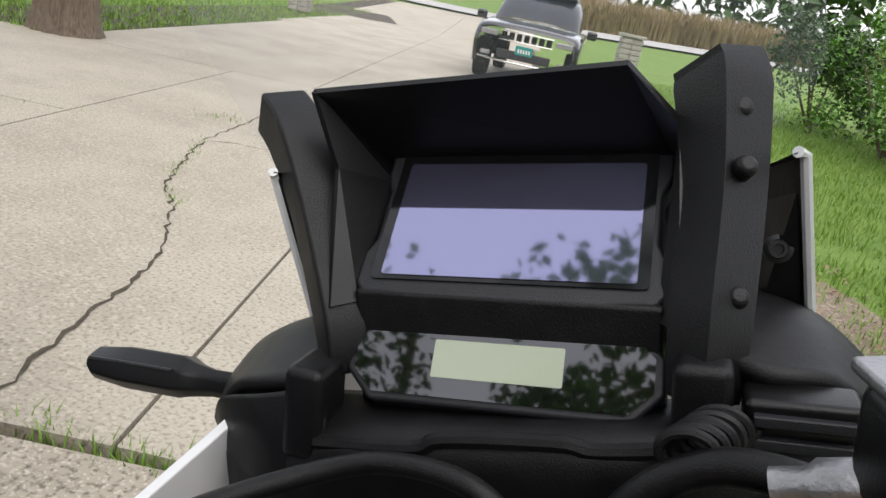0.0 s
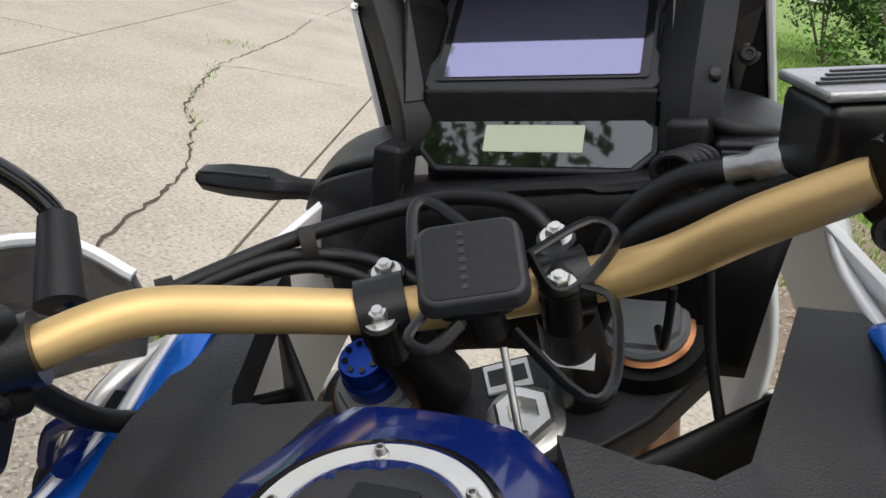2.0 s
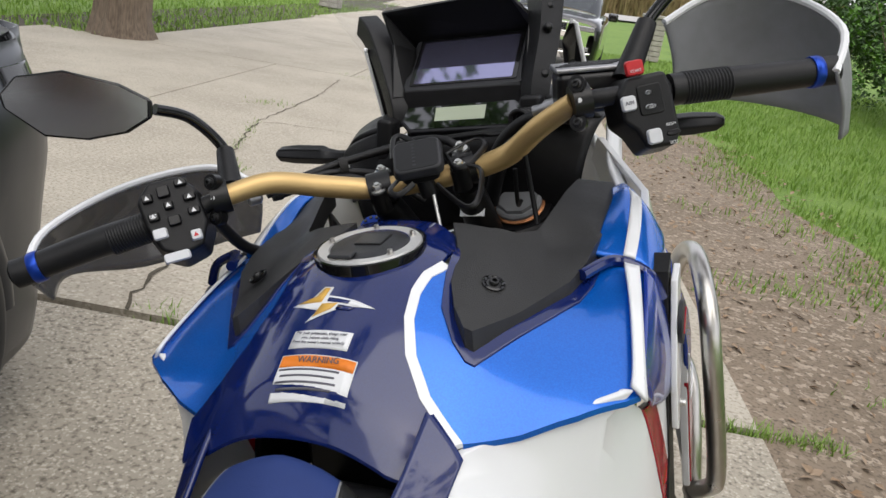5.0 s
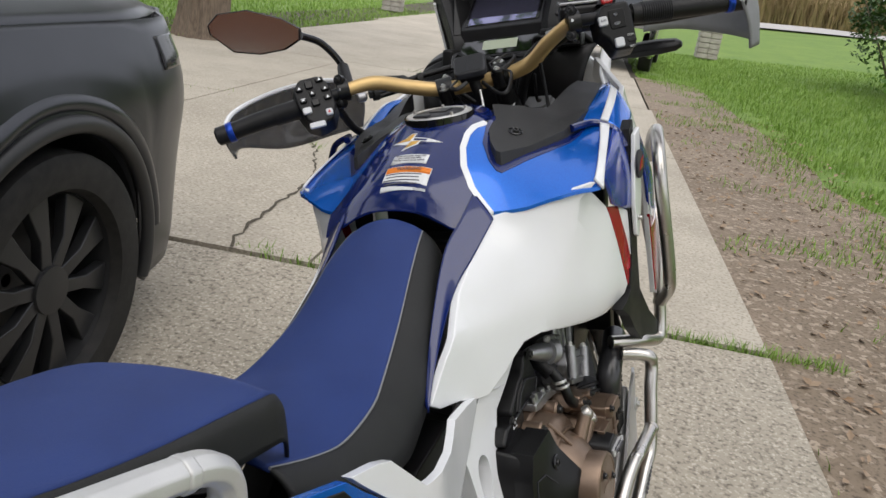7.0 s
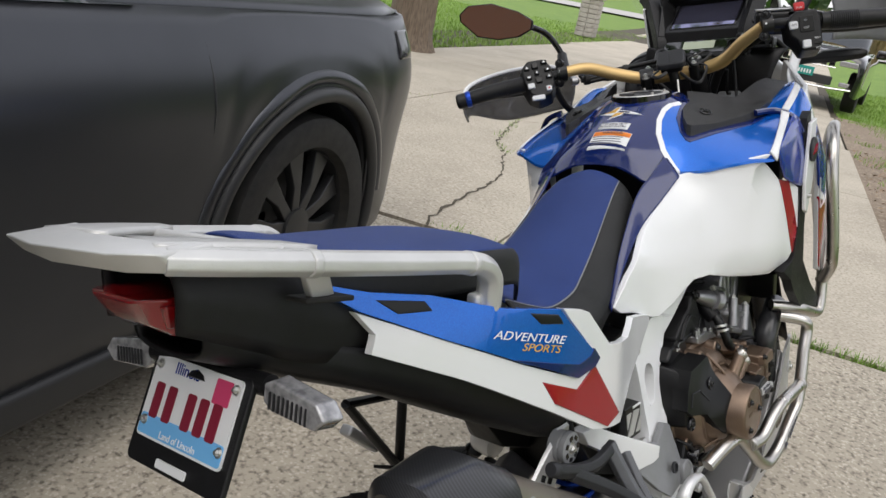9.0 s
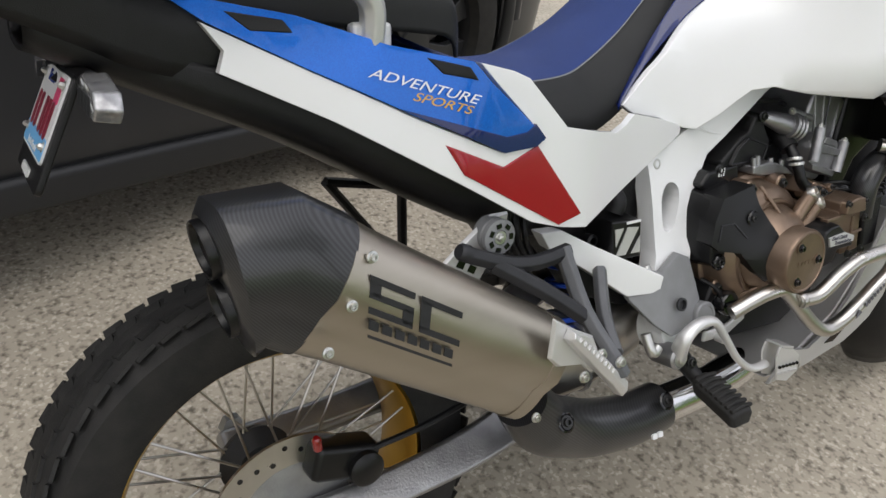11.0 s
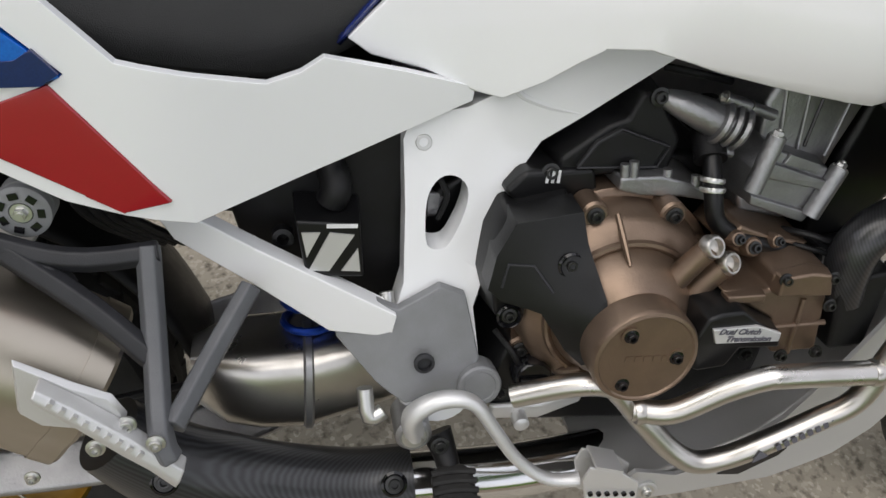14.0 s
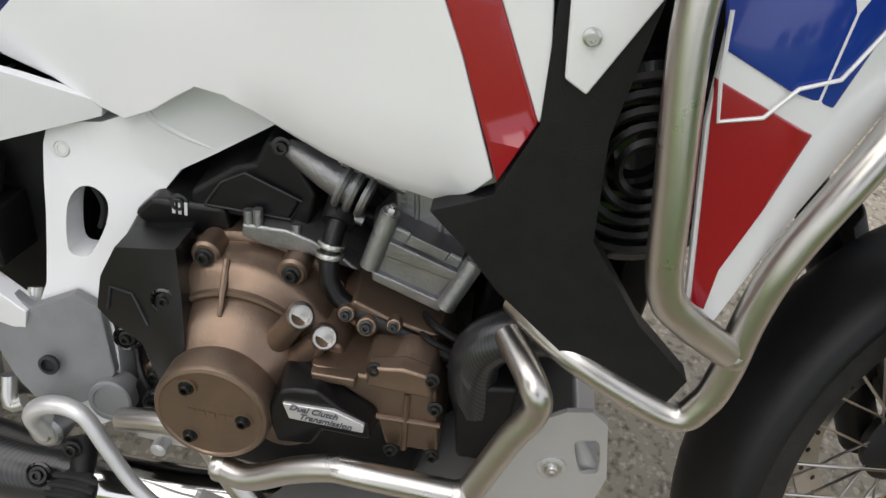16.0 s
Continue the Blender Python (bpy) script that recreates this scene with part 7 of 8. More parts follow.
for q, d in (((0.219, 0.889, 0.605), (0.3, -0.1, -1)), ((0.224, 0.889, 0.597), (0.3, 0, -1)), ((0.245, 1.02, 0.525), (0, 1, -0.25))):
    part("hose_clip", lathe([(0.0125, -0.0025), (0.0132, 0), (0.0125, 0.0025)], q, d, 20), ZINC, eng)
part("upper_hose", tube([(0.15, 0.9, 0.66), (0.18, 0.893, 0.64), (0.205, 0.89, 0.62)], 0.0165, 4, 16), BLACK, eng)
part("radiator_hose", tube([(0.262, 1.05, 0.49), (0.266, 1.04, 0.525), (0.268, 1.042, 0.558), (0.268, 1.062, 0.58), (0.266, 1.09, 0.59), (0.255, 1.15, 0.6)], 0.0235, 6, 24), CARBON, eng, "thick woven radiator hose")
slab("hose_guard", [(1.02, 0.538), (1.045, 0.53), (1.085, 0.537), (1.085, 0.434), (1.04, 0.43)], 0.2, 0.284, BLACK, eng, "black sleeve", inset=0.004, bevel=0.005)
part("hose_spring", tube([(0.275 + 0.007 * math.cos(i * 0.9), 1.085 + 0.007 * math.sin(i * 0.9), 0.53 + 0.0014 * i) for i in range(34)], 0.0022, 2, 6), BLACK, eng)
for i in range(12):
    y0, z0 = 0.6 + 0.035 * i, 0.6 + 0.05 * math.sin(i * 1.7)
    part("wire", tube([(0.09, y0, z0), (0.12 + 0.02 * math.sin(i), y0 + 0.05, z0 - 0.03), (0.11, y0 + 0.1, z0 + 0.02 * math.cos(i))], 0.003, 5, 6), BLACK, eng)
for pts, r in (([(0.22, 0.985, 0.548), (0.245, 1.0, 0.555), (0.25, 1.03, 0.548), (0.24, 1.06, 0.55)], 0.004), ([(0.2, 0.97, 0.53), (0.25, 0.99, 0.545), (0.255, 1.02, 0.538)], 0.003), ([(0.16, 0.84, 0.7), (0.18, 0.87, 0.7), (0.17, 0.91, 0.69)], 0.004), ([(0.15, 0.62, 0.58), (0.152, 0.635, 0.555), (0.15, 0.628, 0.525)], 0.0035), ([(0.21, 0.69, 0.42), (0.235, 0.71, 0.4), (0.22, 0.74, 0.34)], 0.0035)):
    part("wire", tube(pts, r, 5, 8), BLACK, eng)
for i, (y, z) in enumerate(((0.63, 0.53), (0.66, 0.5), (0.62, 0.47), (0.7, 0.62), (0.55, 0.5), (0.52, 0.44))):
    part("bracket", box((0.115, y, z), (0.03, 0.025, 0.03), Matrix.Rotation(i, 4, "X")), ALU if i % 3 == 0 else SATIN, eng, bevel=0.004)
slab("inner_shroud", [(1.03, 0.5), (1.035, 0.62), (1.06, 0.72), (1.06, 0.82), (1.2, 0.82), (1.2, 0.62), (1.12, 0.57), (1.08, 0.5)], -0.2, 0.2, SATIN, eng, "black inner shroud", bevel=0.01)
sk = new("skid_plate")
sk.parent = bike
tagged(sk, "bare aluminium skid plate under the engine")
SK = [(0.804, 0.226), (0.83, 0.262), (0.85, 0.282), (0.9, 0.272), (0.945, 0.29), (1.011, 0.35), (1.06, 0.43), (1.1, 0.51), (1.127, 0.532), (1.15, 0.533), (1.168, 0.517), (1.186, 0.447), (1.178, 0.39), (1.147, 0.343), (1.092, 0.29), (1.021, 0.256), (0.918, 0.238)]
SWIN = ring([(1.143, 0.493), (1.154, 0.497), (1.166, 0.494), (1.175, 0.458), (1.166, 0.453), (1.157, 0.456)], 3)
for s in (1, -1):
    part("side_plate", holed(SK, SWIN, lambda y, z: s * (0.298 - 0.25 * max(0.0, y - 1.13) - 0.12 * max(0.0, 0.27 - z)), 0.006), SKID, sk, "bare aluminium side plate", bevel=0.002)
    for y, z in ((0.867, 0.252), (1.129, 0.462)):
        part("bolt_cup", lathe([(0.013, -0.002), (0.014, 0.002), (0.011, 0.003)], (s * 0.298, y, z), (s, 0, 0), 20), SKID, sk)
        socket("plate_bolt", (s * 0.299, y, z), (s, 0, 0), 0.0065, sk, ZINC)
    for q in ([(0.951, 0.27), (0.99, 0.292), (1.028, 0.305), (1.02, 0.294), (0.978, 0.268)], [(1.05, 0.347), (1.085, 0.372), (1.119, 0.381), (1.112, 0.366), (1.084, 0.34), (1.056, 0.336)]):
        slab("slot", q, s * 0.2975, s * 0.2995, GLOSS, sk, inset=0, bevel=0)
slab("plate", [(0.81, 0.222), (0.9, 0.26), (1.0, 0.31), (1.1, 0.42), (1.15, 0.5), (1.185, 0.45), (1.15, 0.35), (1.06, 0.27), (0.92, 0.236)], -0.28, 0.28, SKID, sk, "belly plate", inset=0.006, bevel=0.008)

for s in (1, -1):
    cb = new("crash_bar")
    cb.parent = bike
    tagged(cb, "brushed stainless crash bar round the engine")
    for pts in ([(0.3, 1.34, 0.94), (0.318, 1.29, 0.99), (0.336, 1.24, 1.008), (0.35, 1.17, 1.003), (0.362, 1.12, 0.965), (0.367, 1.108, 0.905), (0.371, 1.13, 0.789), (0.37, 1.146, 0.722), (0.362, 1.17, 0.695), (0.34, 1.215, 0.66)],
                [(0.2, 1.4, 0.94), (0.27, 1.31, 0.9), (0.325, 1.26, 0.828), (0.335, 1.231, 0.748), (0.335, 1.224, 0.692), (0.335, 1.224, 0.642), (0.335, 1.218, 0.603), (0.332, 1.196, 0.582), (0.315, 1.11, 0.609), (0.27, 1.06, 0.62)],
                [(0.29, 1.06, 0.598), (0.335, 1.084, 0.588), (0.34, 1.092, 0.565), (0.34, 1.077, 0.525), (0.342, 1.06, 0.47), (0.342, 1.044, 0.415), (0.338, 1.01, 0.385), (0.335, 0.955, 0.35), (0.33, 0.925, 0.33), (0.325, 0.895, 0.322), (0.318, 0.865, 0.338), (0.31, 0.832, 0.37), (0.3, 0.805, 0.4), (0.295, 0.787, 0.41), (0.285, 0.75, 0.402), (0.27, 0.7, 0.378)],
                [(0.312, 0.815, 0.391), (0.325, 0.85, 0.396), (0.332, 0.895, 0.427), (0.338, 0.93, 0.446), (0.342, 0.955, 0.451), (0.345, 1.054, 0.453)]):
        part("tube", tube([(s * x, y, z) for x, y, z in pts], 0.0125, 7, 20), STEEL, cb, "brushed steel tube")
    for q, d in (((0.335, 1.222, 0.655), (0, 0.3, 1)), ((0.345, 1.047, 0.453), (0, 1, 0)), ((0.315, 0.82, 0.391), (0, 1, 0.2))):
        part("weld", lathe([(0.0128, -0.006), (0.0142, -0.002), (0.0142, 0.002), (0.0128, 0.006)], (s * q[0], q[1], q[2]), d, 18), STEEL, cb)
    for i in range(9):
        part("brand_bar", prism(rounded(0.0055, 0.0075, 0.001, 2), at_frame((s * 0.3505, 0.968 + 0.0075 * i, 0.362 + 0.0045 * i), (0.0, 0.86, 0.5), (0, -0.5, 0.86)), -0.001 * s, 0.0004 * s), INK, cb)
    part("brand_bar", prism([(-0.009, -0.006), (0.009, -0.006), (0.002, 0.006)], at_frame((s * 0.3485, 0.95, 0.35), (0.0, 0.86, 0.5), (0, -0.5, 0.86)), -0.001 * s, 0.0006 * s), INK, cb)

pd = new("brake_pedal")
pd.parent = bike
tagged(pd, "silver rear brake pedal with a serrated tip")
part("arm", tube([(0.25, 0.603, 0.318), (0.262, 0.597, 0.35), (0.265, 0.615, 0.37), (0.268, 0.64, 0.377), (0.272, 0.662, 0.37), (0.278, 0.685, 0.338), (0.284, 0.715, 0.297), (0.289, 0.75, 0.272), (0.293, 0.785, 0.272)], [0.016, 0.013, 0.011, 0.01, 0.009, 0.0085, 0.008, 0.0075, 0.009], 6, 14, flat=0.8), SILV, pd)
pv = part("pivot", lathe([(0.02, -0.04), (0.02, 0.006), (0.016, 0.01), (0.013, 0.01)], (0.248, 0.602, 0.315), (1, 0, 0.1), 28), ALU, pd)
socket("pivot_bolt", (0.257, 0.602, 0.316), (1, 0, 0.1), 0.009, pv, ZINC)
part("link", tube([(0.235, 0.57, 0.335), (0.238, 0.555, 0.33), (0.225, 0.55, 0.36)], 0.009, 3, 10), ZINC, pd)
for x in (0.284, 0.312):
    slab("tip_plate", [(0.778, 0.294), (0.784, 0.312), (0.823, 0.301), (0.846, 0.283), (0.848, 0.25), (0.82, 0.238), (0.79, 0.248)], x, x + 0.003, SILV, pd, inset=0.001, bevel=0.0008)
part("tip_tread", box((0.3, 0.806, 0.308), (0.032, 0.034, 0.003), Matrix.Rotation(-0.3, 4, "X")), SILV, pd)
for i in range(6):
    for j in range(2):
        part("tooth", lathe([(0.003, 0), (0.003, 0.003), (0.0018, 0.0032), (0.0016, 0.001)], (0.315, 0.79 + 0.01 * i, 0.262 + 0.012 * j - 0.001 * i), (1, 0, 0), 8), GLOSS if j else SILV, pd)
part("return_plate", slab("stay", [(0.69, 0.33), (0.75, 0.332), (0.8, 0.35), (0.8, 0.33), (0.75, 0.305), (0.69, 0.31)], 0.225, 0.232, SILV, pd).data and lathe([(0.009, 0), (0.009, 0.016), (0.006, 0.018)], (0.232, 0.725, 0.315), (1, 0, 0), 12), SILV, pd)

ex = new("exhaust")
ex.parent = bike
tagged(ex, "titanium silencer with a carbon end cap and twin outlets")
MU = (0.0, 0.53, 0.85)
C0, C1 = np.array((0.242, 0.283, 0.394)), np.array((0.232, -0.022, 0.575))
D01 = (C1 - C0) / np.linalg.norm(C1 - C0)
part("can", shell_of([msec(C0 + D01 * 0.004, 0.07, 0.072, MU), msec(C0, 0.073, 0.076, MU), msec(C0 * 0.5 + C1 * 0.5, 0.075, 0.077, MU), msec(C1, 0.076, 0.079, MU)]), TITAN, ex, "brushed titanium can")
part("front_band", shell_of([msec(C0 - D01 * 0.004, 0.07, 0.073, MU), msec(C0 + D01 * 0.0, 0.0742, 0.0772, MU), msec(C0 + D01 * 0.022, 0.0746, 0.0778, MU)]), TITAN, ex)
part("rear_band", shell_of([msec(C1 - D01 * 0.028, 0.0765, 0.0795, MU), msec(C1 + D01 * 0.004, 0.0768, 0.0805, MU)]), TITAN, ex)
for c, us in ((C1 - D01 * 0.014, (0.055, 0.0, -0.055)), (C0 + D01 * 0.012, (-0.052,))):
    for u in us:
        q = c + np.array((0.0765, 0, 0)) * (1 if u < 0.03 else 0.9) + np.array(MU) * u
        socket("rivet", q, (1, 0, 0.1), 0.0045, ex, ZINC)
F2 = np.array((0.226, -0.112, 0.592))
ec = part("end_cap", shell_of([msec(C1 + D01 * 0.002, 0.0755, 0.0835, MU), msec(C1 + D01 * 0.05, 0.072, 0.086, (0, 0.3, 0.95)), msec(F2, 0.063, 0.088, (0, -0.16, 0.98)), msec(F2 + np.array((0, -0.01, 0.002)), 0.05, 0.07, (0, -0.2, 0.98))]), CARBON, ex, "carbon end cap")
for k in (0.034, -0.036):
    q = F2 + np.array((0, -0.014, 0.003)) + np.array((0, -0.2, 0.98)) * k
    part("outlet", lathe([(0.032, -0.02), (0.033, 0.004), (0.0318, 0.006), (0.0295, 0.005), (0.028, 0.0005), (0.027, -0.0015), (0.001, -0.002)], q, (0.0, -0.98, -0.2), 36), SATIN, ec, "dark round outlet")
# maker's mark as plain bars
MF = at_frame(C0 * 0.27 + C1 * 0.73 + np.array((0.0755, 0, 0)) + np.array(MU) * 0.012, tuple(C0 - C1), MU)
def stroke(u0, v0, u1, v1):
    """A slanted bar of the mark between two corners."""
    sh, u0, u1 = 0.45, u0 * 1.25, u1 * 1.25
    part("maker_mark", prism([(u0 - sh * v0, v0), (u1 - sh * v0, v0), (u1 - sh * v1, v1), (u0 - sh * v1, v1)], MF, -0.0015, 0.0007), GREYP, ex)


for u in (-0.052, 0.006):
    stroke(u, 0.019, u + 0.05, 0.026)
    stroke(u, -0.013, u + 0.05, -0.006)
for q in ((-0.052, 0.006, -0.04, 0.02), (-0.052, 0.003, -0.002, 0.01), (-0.014, -0.01, -0.002, 0.006), (0.006, -0.01, 0.018, 0.022)):
    stroke(*q)
for i in range(7):
    stroke(-0.05 + 0.0148 * i, -0.029, -0.0395 + 0.0148 * i, -0.019)
stroke(-0.05, -0.038, 0.05, -0.035)
part("heat_shield", tube([(0.235, 0.29, 0.325), (0.225, 0.34, 0.268), (0.217, 0.4, 0.235), (0.215, 0.46, 0.214), (0.213, 0.54, 0.2), (0.212, 0.612, 0.203)], [0.04, 0.048, 0.047, 0.046, 0.044, 0.042], 7, 28), CARBON, ex, "carbon heat shield")
for q in ((0.272, 0.346, 0.29), (0.2545, 0.585, 0.242)):
    part("bolt_recess", lathe([(0.014, -0.004), (0.015, 0.0), (0.012, 0.0015), (0.01, -0.001)], q, (1, 0, 0.6), 20), GLOSS, ex)
    socket("shield_bolt", q, (1, 0, 0.6), 0.007, ex, BOLT)
for u in (0.0, 0.013):
    part("brand_bar", prism(rounded(0.011, 0.009, 0.002, 2), at_frame((0.2575, 0.562 + u, 0.184 - 0.0015 * u), (0, 1, -0.05), (-0.35, 0.05, 1)), -0.003, 0.0012), LABEL, ex)
part("pipe", tube([(0.212, 0.58, 0.2), (0.21, 0.66, 0.2), (0.205, 0.76, 0.2), (0.19, 0.88, 0.21), (0.12, 1.0, 0.22)], 0.034, 6, 24), CHROME, ex, "polished header pipe")
part("collector", shell_of([[(0.105 + w * math.copysign(abs(math.cos(a)) ** 0.45, math.cos(a)), y, z + h * math.copysign(abs(math.sin(a)) ** 0.55, math.sin(a))) for a in np.linspace(0, 2 * math.pi, 33)[:-1]] for y, z, w, h in ((0.36, 0.3, 0.03, 0.035), (0.4, 0.295, 0.055, 0.052), (0.44, 0.292, 0.06, 0.056), (0.493, 0.295, 0.062, 0.058), (0.56, 0.315, 0.06, 0.055), (0.62, 0.325, 0.05, 0.05))]), STEEL, ex, "welded steel collector box", bevel=0.0)
part("weld", shell_of([[(0.105 + w * math.copysign(abs(math.cos(a)) ** 0.45, math.cos(a)), y, 0.295 + w * 0.94 * math.copysign(abs(math.sin(a)) ** 0.55, math.sin(a))) for a in np.linspace(0, 2 * math.pi, 33)[:-1]] for y, w in ((0.487, 0.0615), (0.49, 0.0652), (0.497, 0.0652), (0.5, 0.0615))]), ALU, ex, "ribbed weld seam")

sa = new("swingarm")
sa.parent = bike
tagged(sa, "aluminium swingarm with rear brake caliper")
for s in (1, -1):
    part("beam", tube([(s * 0.12, -0.04, 0.165), (s * 0.12, 0.15, 0.165), (s * 0.115, 0.36, 0.2), (s * 0.1, 0.6, 0.32)], [0.035, 0.042, 0.048, 0.05], 6, 4, flat=0.9), ALU, sa, "brushed aluminium beam", bevel=0.008)
    part("axle_nut", lathe([(0.022, 0), (0.022, 0.02), (0.018, 0.024)], (s * 0.155, -0.005, 0.168), (s, 0, 0), 6), ZINC, sa)
cal = part("caliper", box((0.12, 0.06, 0.25), (0.05, 0.1, 0.055), Matrix.Rotation(-0.25, 4, "X")), SATIN, sa, "black brake caliper", bevel=0.01)
part("piston_cover", lathe([(0.026, 0), (0.026, 0.012), (0.02, 0.016)], (0.143, 0.085, 0.238), (1, 0, 0), 24), SATIN, cal)
part("bleed_cap", lathe([(0.007, 0), (0.007, 0.018), (0.004, 0.022)], (0.135, 0.02, 0.285), (0.2, -0.2, 1), 12), REDL, cal, "red rubber cap")
part("brake_hose", tube([(0.14, 0.1, 0.26), (0.14, 0.2, 0.27), (0.13, 0.33, 0.29), (0.14, 0.45, 0.32)], 0.005, 5, 8), BLACK, cal)
part("spring", tube([(0.09 + 0.035 * math.cos(i * 0.8), 0.5 + 0.035 * math.sin(i * 0.8), 0.33 + 0.004 * i) for i in range(36)], 0.005, 2, 8), BLUEAN, sa, "blue shock spring")
ss = new("side_stand")
ss.parent = bike
tagged(ss, "black steel side stand holding the motorcycle up")
part("leg", tube([(-0.17, 0.6, 0.3), (-0.25, 0.57, 0.12), (-0.335, 0.53, -0.035)], [0.018, 0.014, 0.012], 4, 12), SATIN, ss)
part("foot", box((-0.345, 0.525, -0.03), (0.06, 0.08, 0.01), Matrix.Rotation(radians(14.4), 4, "Y")), SATIN, ss, bevel=0.003)

# front mudguard, in the steering's axes
mg = new("front_mudguard")
mg.parent = bike
tagged(mg, "black plastic front mudguard")
WC = Vector((0, 0.055, -0.88))
stp("shell", loft([[(x, WC.y + r * math.cos(a), WC.z + r * math.sin(a)) for x, r in ((-0.062, 0.335), (-0.05, 0.362), (0, 0.375), (0.05, 0.362), (0.062, 0.335))] for a in np.linspace(0.7, 3.5, 10)], 3, 3), BLACK, mg, thick=0.005)

# ---- dash and screen ----
dash = new("dashboard")
dash.parent = bike
tagged(dash, "black dashboard with a large screen above a small display")
TF = at_frame((0.001, 1.325, 1.277), (1, 0.005, 0.01), (0, 0.745, 0.667))


def chamfer(w, h, c, notch=0.0):
    return [(-w / 2 + c, -h / 2), (w / 2 - c, -h / 2), (w / 2, -h / 2 + c), (w / 2, h / 2 - c), (w / 2 - c, h / 2), (-w / 2 + c, h / 2), (-w / 2, h / 2 - c), (-w / 2, -h / 2 + c)]


part("screen_housing", prism([(-0.075, -0.05), (-0.06, -0.052), (0.06, -0.052), (0.075, -0.05), (0.09, -0.05), (0.096, -0.042), (0.096, -0.02), (0.09, -0.008), (0.09, 0.03), (0.096, 0.045), (0.096, 0.064), (-0.096, 0.064), (-0.096, 0.045), (-0.09, 0.03), (-0.09, -0.008), (-0.096, -0.02), (-0.096, -0.042), (-0.09, -0.05)], TF, -0.02, 0.0, 0.0), GREYP, dash, "charcoal screen surround", bevel=0.003)
part("screen_bezel", prism(rounded(0.172, 0.102, 0.003, 2), at_frame(TF(0, 0.011, 0), (1, 0.005, 0.01), (0, 0.745, 0.667)), 0, 0.0015), GLOSS, dash)
part("screen", prism(rounded(0.158, 0.09, 0.002, 2), at_frame(TF(0, 0.008, 0), (1, 0.005, 0.01), (0, 0.745, 0.667)), 0.0016, 0.0022), SCREEN, dash, "dark glossy screen glass")
LD = at_frame((0.002, 1.279, 1.206), (1, -0.005, 0.01), (0, 0.6, 0.8))
part("display_housing", prism(chamfer(0.194, 0.057, 0.018), LD, -0.025, 0.0, -0.0), GREYP, dash, "charcoal display surround", bevel=0.003)
part("display_glass", prism(chamfer(0.182, 0.047, 0.014), LD, -0.002, 0.0015), PANE, dash, "glossy black display glass")
part("display", prism(rounded(0.08, 0.0235, 0.001, 2), at_frame(LD(0.0, 0.0, 0), (1, -0.005, 0.01), (0, 0.6, 0.8)), 0.0015, 0.002), LCDM, dash, "pale green blank display")


def facets(name, quads, material, parent, label=""):
    bm = bmesh.new()
    for q in quads:
        bm.faces.new([bm.verts.new(p) for p in q])
    bmesh.ops.remove_doubles(bm, verts=bm.verts[:], dist=0.0005)
    return part(name, bm, material, parent, label, thick=0.0045, smooth=False)


VA, VB, VC, VD, VE = (-0.134, 1.33, 1.366), (0.07, 1.33, 1.377), (0.101, 1.345, 1.34), (-0.1, 1.378, 1.31), (0.098, 1.378, 1.314)
facets("visor", [(VA, VB, VE, VD), (VB, VC, VE)], SATIN, dash, "flat black sun visor")
facets("visor_cheek", [(VA, VD, (-0.093, 1.36, 1.3), (-0.118, 1.325, 1.315)), ((-0.118, 1.325, 1.315), (-0.093, 1.36, 1.3), (-0.093, 1.29, 1.235), (-0.105, 1.275, 1.235))], SATIN, dash)
facets("visor_cheek", [(VC, VE, (0.094, 1.29, 1.235), (0.107, 1.275, 1.235))], SATIN, dash)
part("backing", prism([(-0.105, -0.06), (0.105, -0.06), (0.105, 0.075), (-0.105, 0.075)], TF, -0.05, -0.021), BLACK, dash, bevel=0.004)
part("backing", box((0.002, 1.302, 1.2), (0.19, 0.03, 0.09)), BLACK, dash, bevel=0.004)
part("post", tube([(-0.103, 1.285, 1.19), (-0.106, 1.29, 1.225), (-0.135, 1.325, 1.285), (-0.16, 1.352, 1.33), (-0.185, 1.372, 1.352)], [0.018, 0.02, 0.021, 0.025, 0.024], 6, 4), BLACK, dash, "black slotted screen post", bevel=0.004)
part("post", tube([(0.118, 1.27, 1.2), (0.12, 1.28, 1.24), (0.124, 1.325, 1.305), (0.122, 1.355, 1.36), (0.118, 1.362, 1.376)], [0.019, 0.022, 0.024, 0.028, 0.026], 6, 4), BLACK, dash, "black slotted screen post", bevel=0.004)
for q in ((-0.155, 1.338, 1.318), (-0.175, 1.352, 1.342), (0.132, 1.335, 1.35), (0.135, 1.31, 1.32), (0.133, 1.28, 1.255)):
    part("post_knob", lathe([(0.006, -0.012), (0.007, 0.0), (0.006, 0.004), (0.003, 0.005)], q, (0.3, -0.7, 0.5), 8), BLACK, dash, bevel=0.002)
cow = new("inner_cowl")
cow.parent = bike
tagged(cow, "matt black inner cowl round the dashboard")
part("shelf", loft([[(-0.22, 1.34, 1.14), (-0.12, 1.3, 1.165), (0, 1.3, 1.172), (0.12, 1.3, 1.185), (0.22, 1.34, 1.19)], [(-0.2, 1.29, 1.135), (-0.105, 1.25, 1.16), (0, 1.25, 1.172), (0.105, 1.25, 1.183), (0.21, 1.29, 1.185)], [(-0.17, 1.25, 1.08), (-0.09, 1.243, 1.12), (0, 1.243, 1.13), (0.1, 1.243, 1.14), (0.19, 1.26, 1.13)], [(-0.15, 1.25, 1.0), (-0.09, 1.26, 1.02), (0, 1.27, 1.03), (0.1, 1.26, 1.03), (0.17, 1.26, 1.03)]], 5, 5), BLACK, cow, thick=0.006)
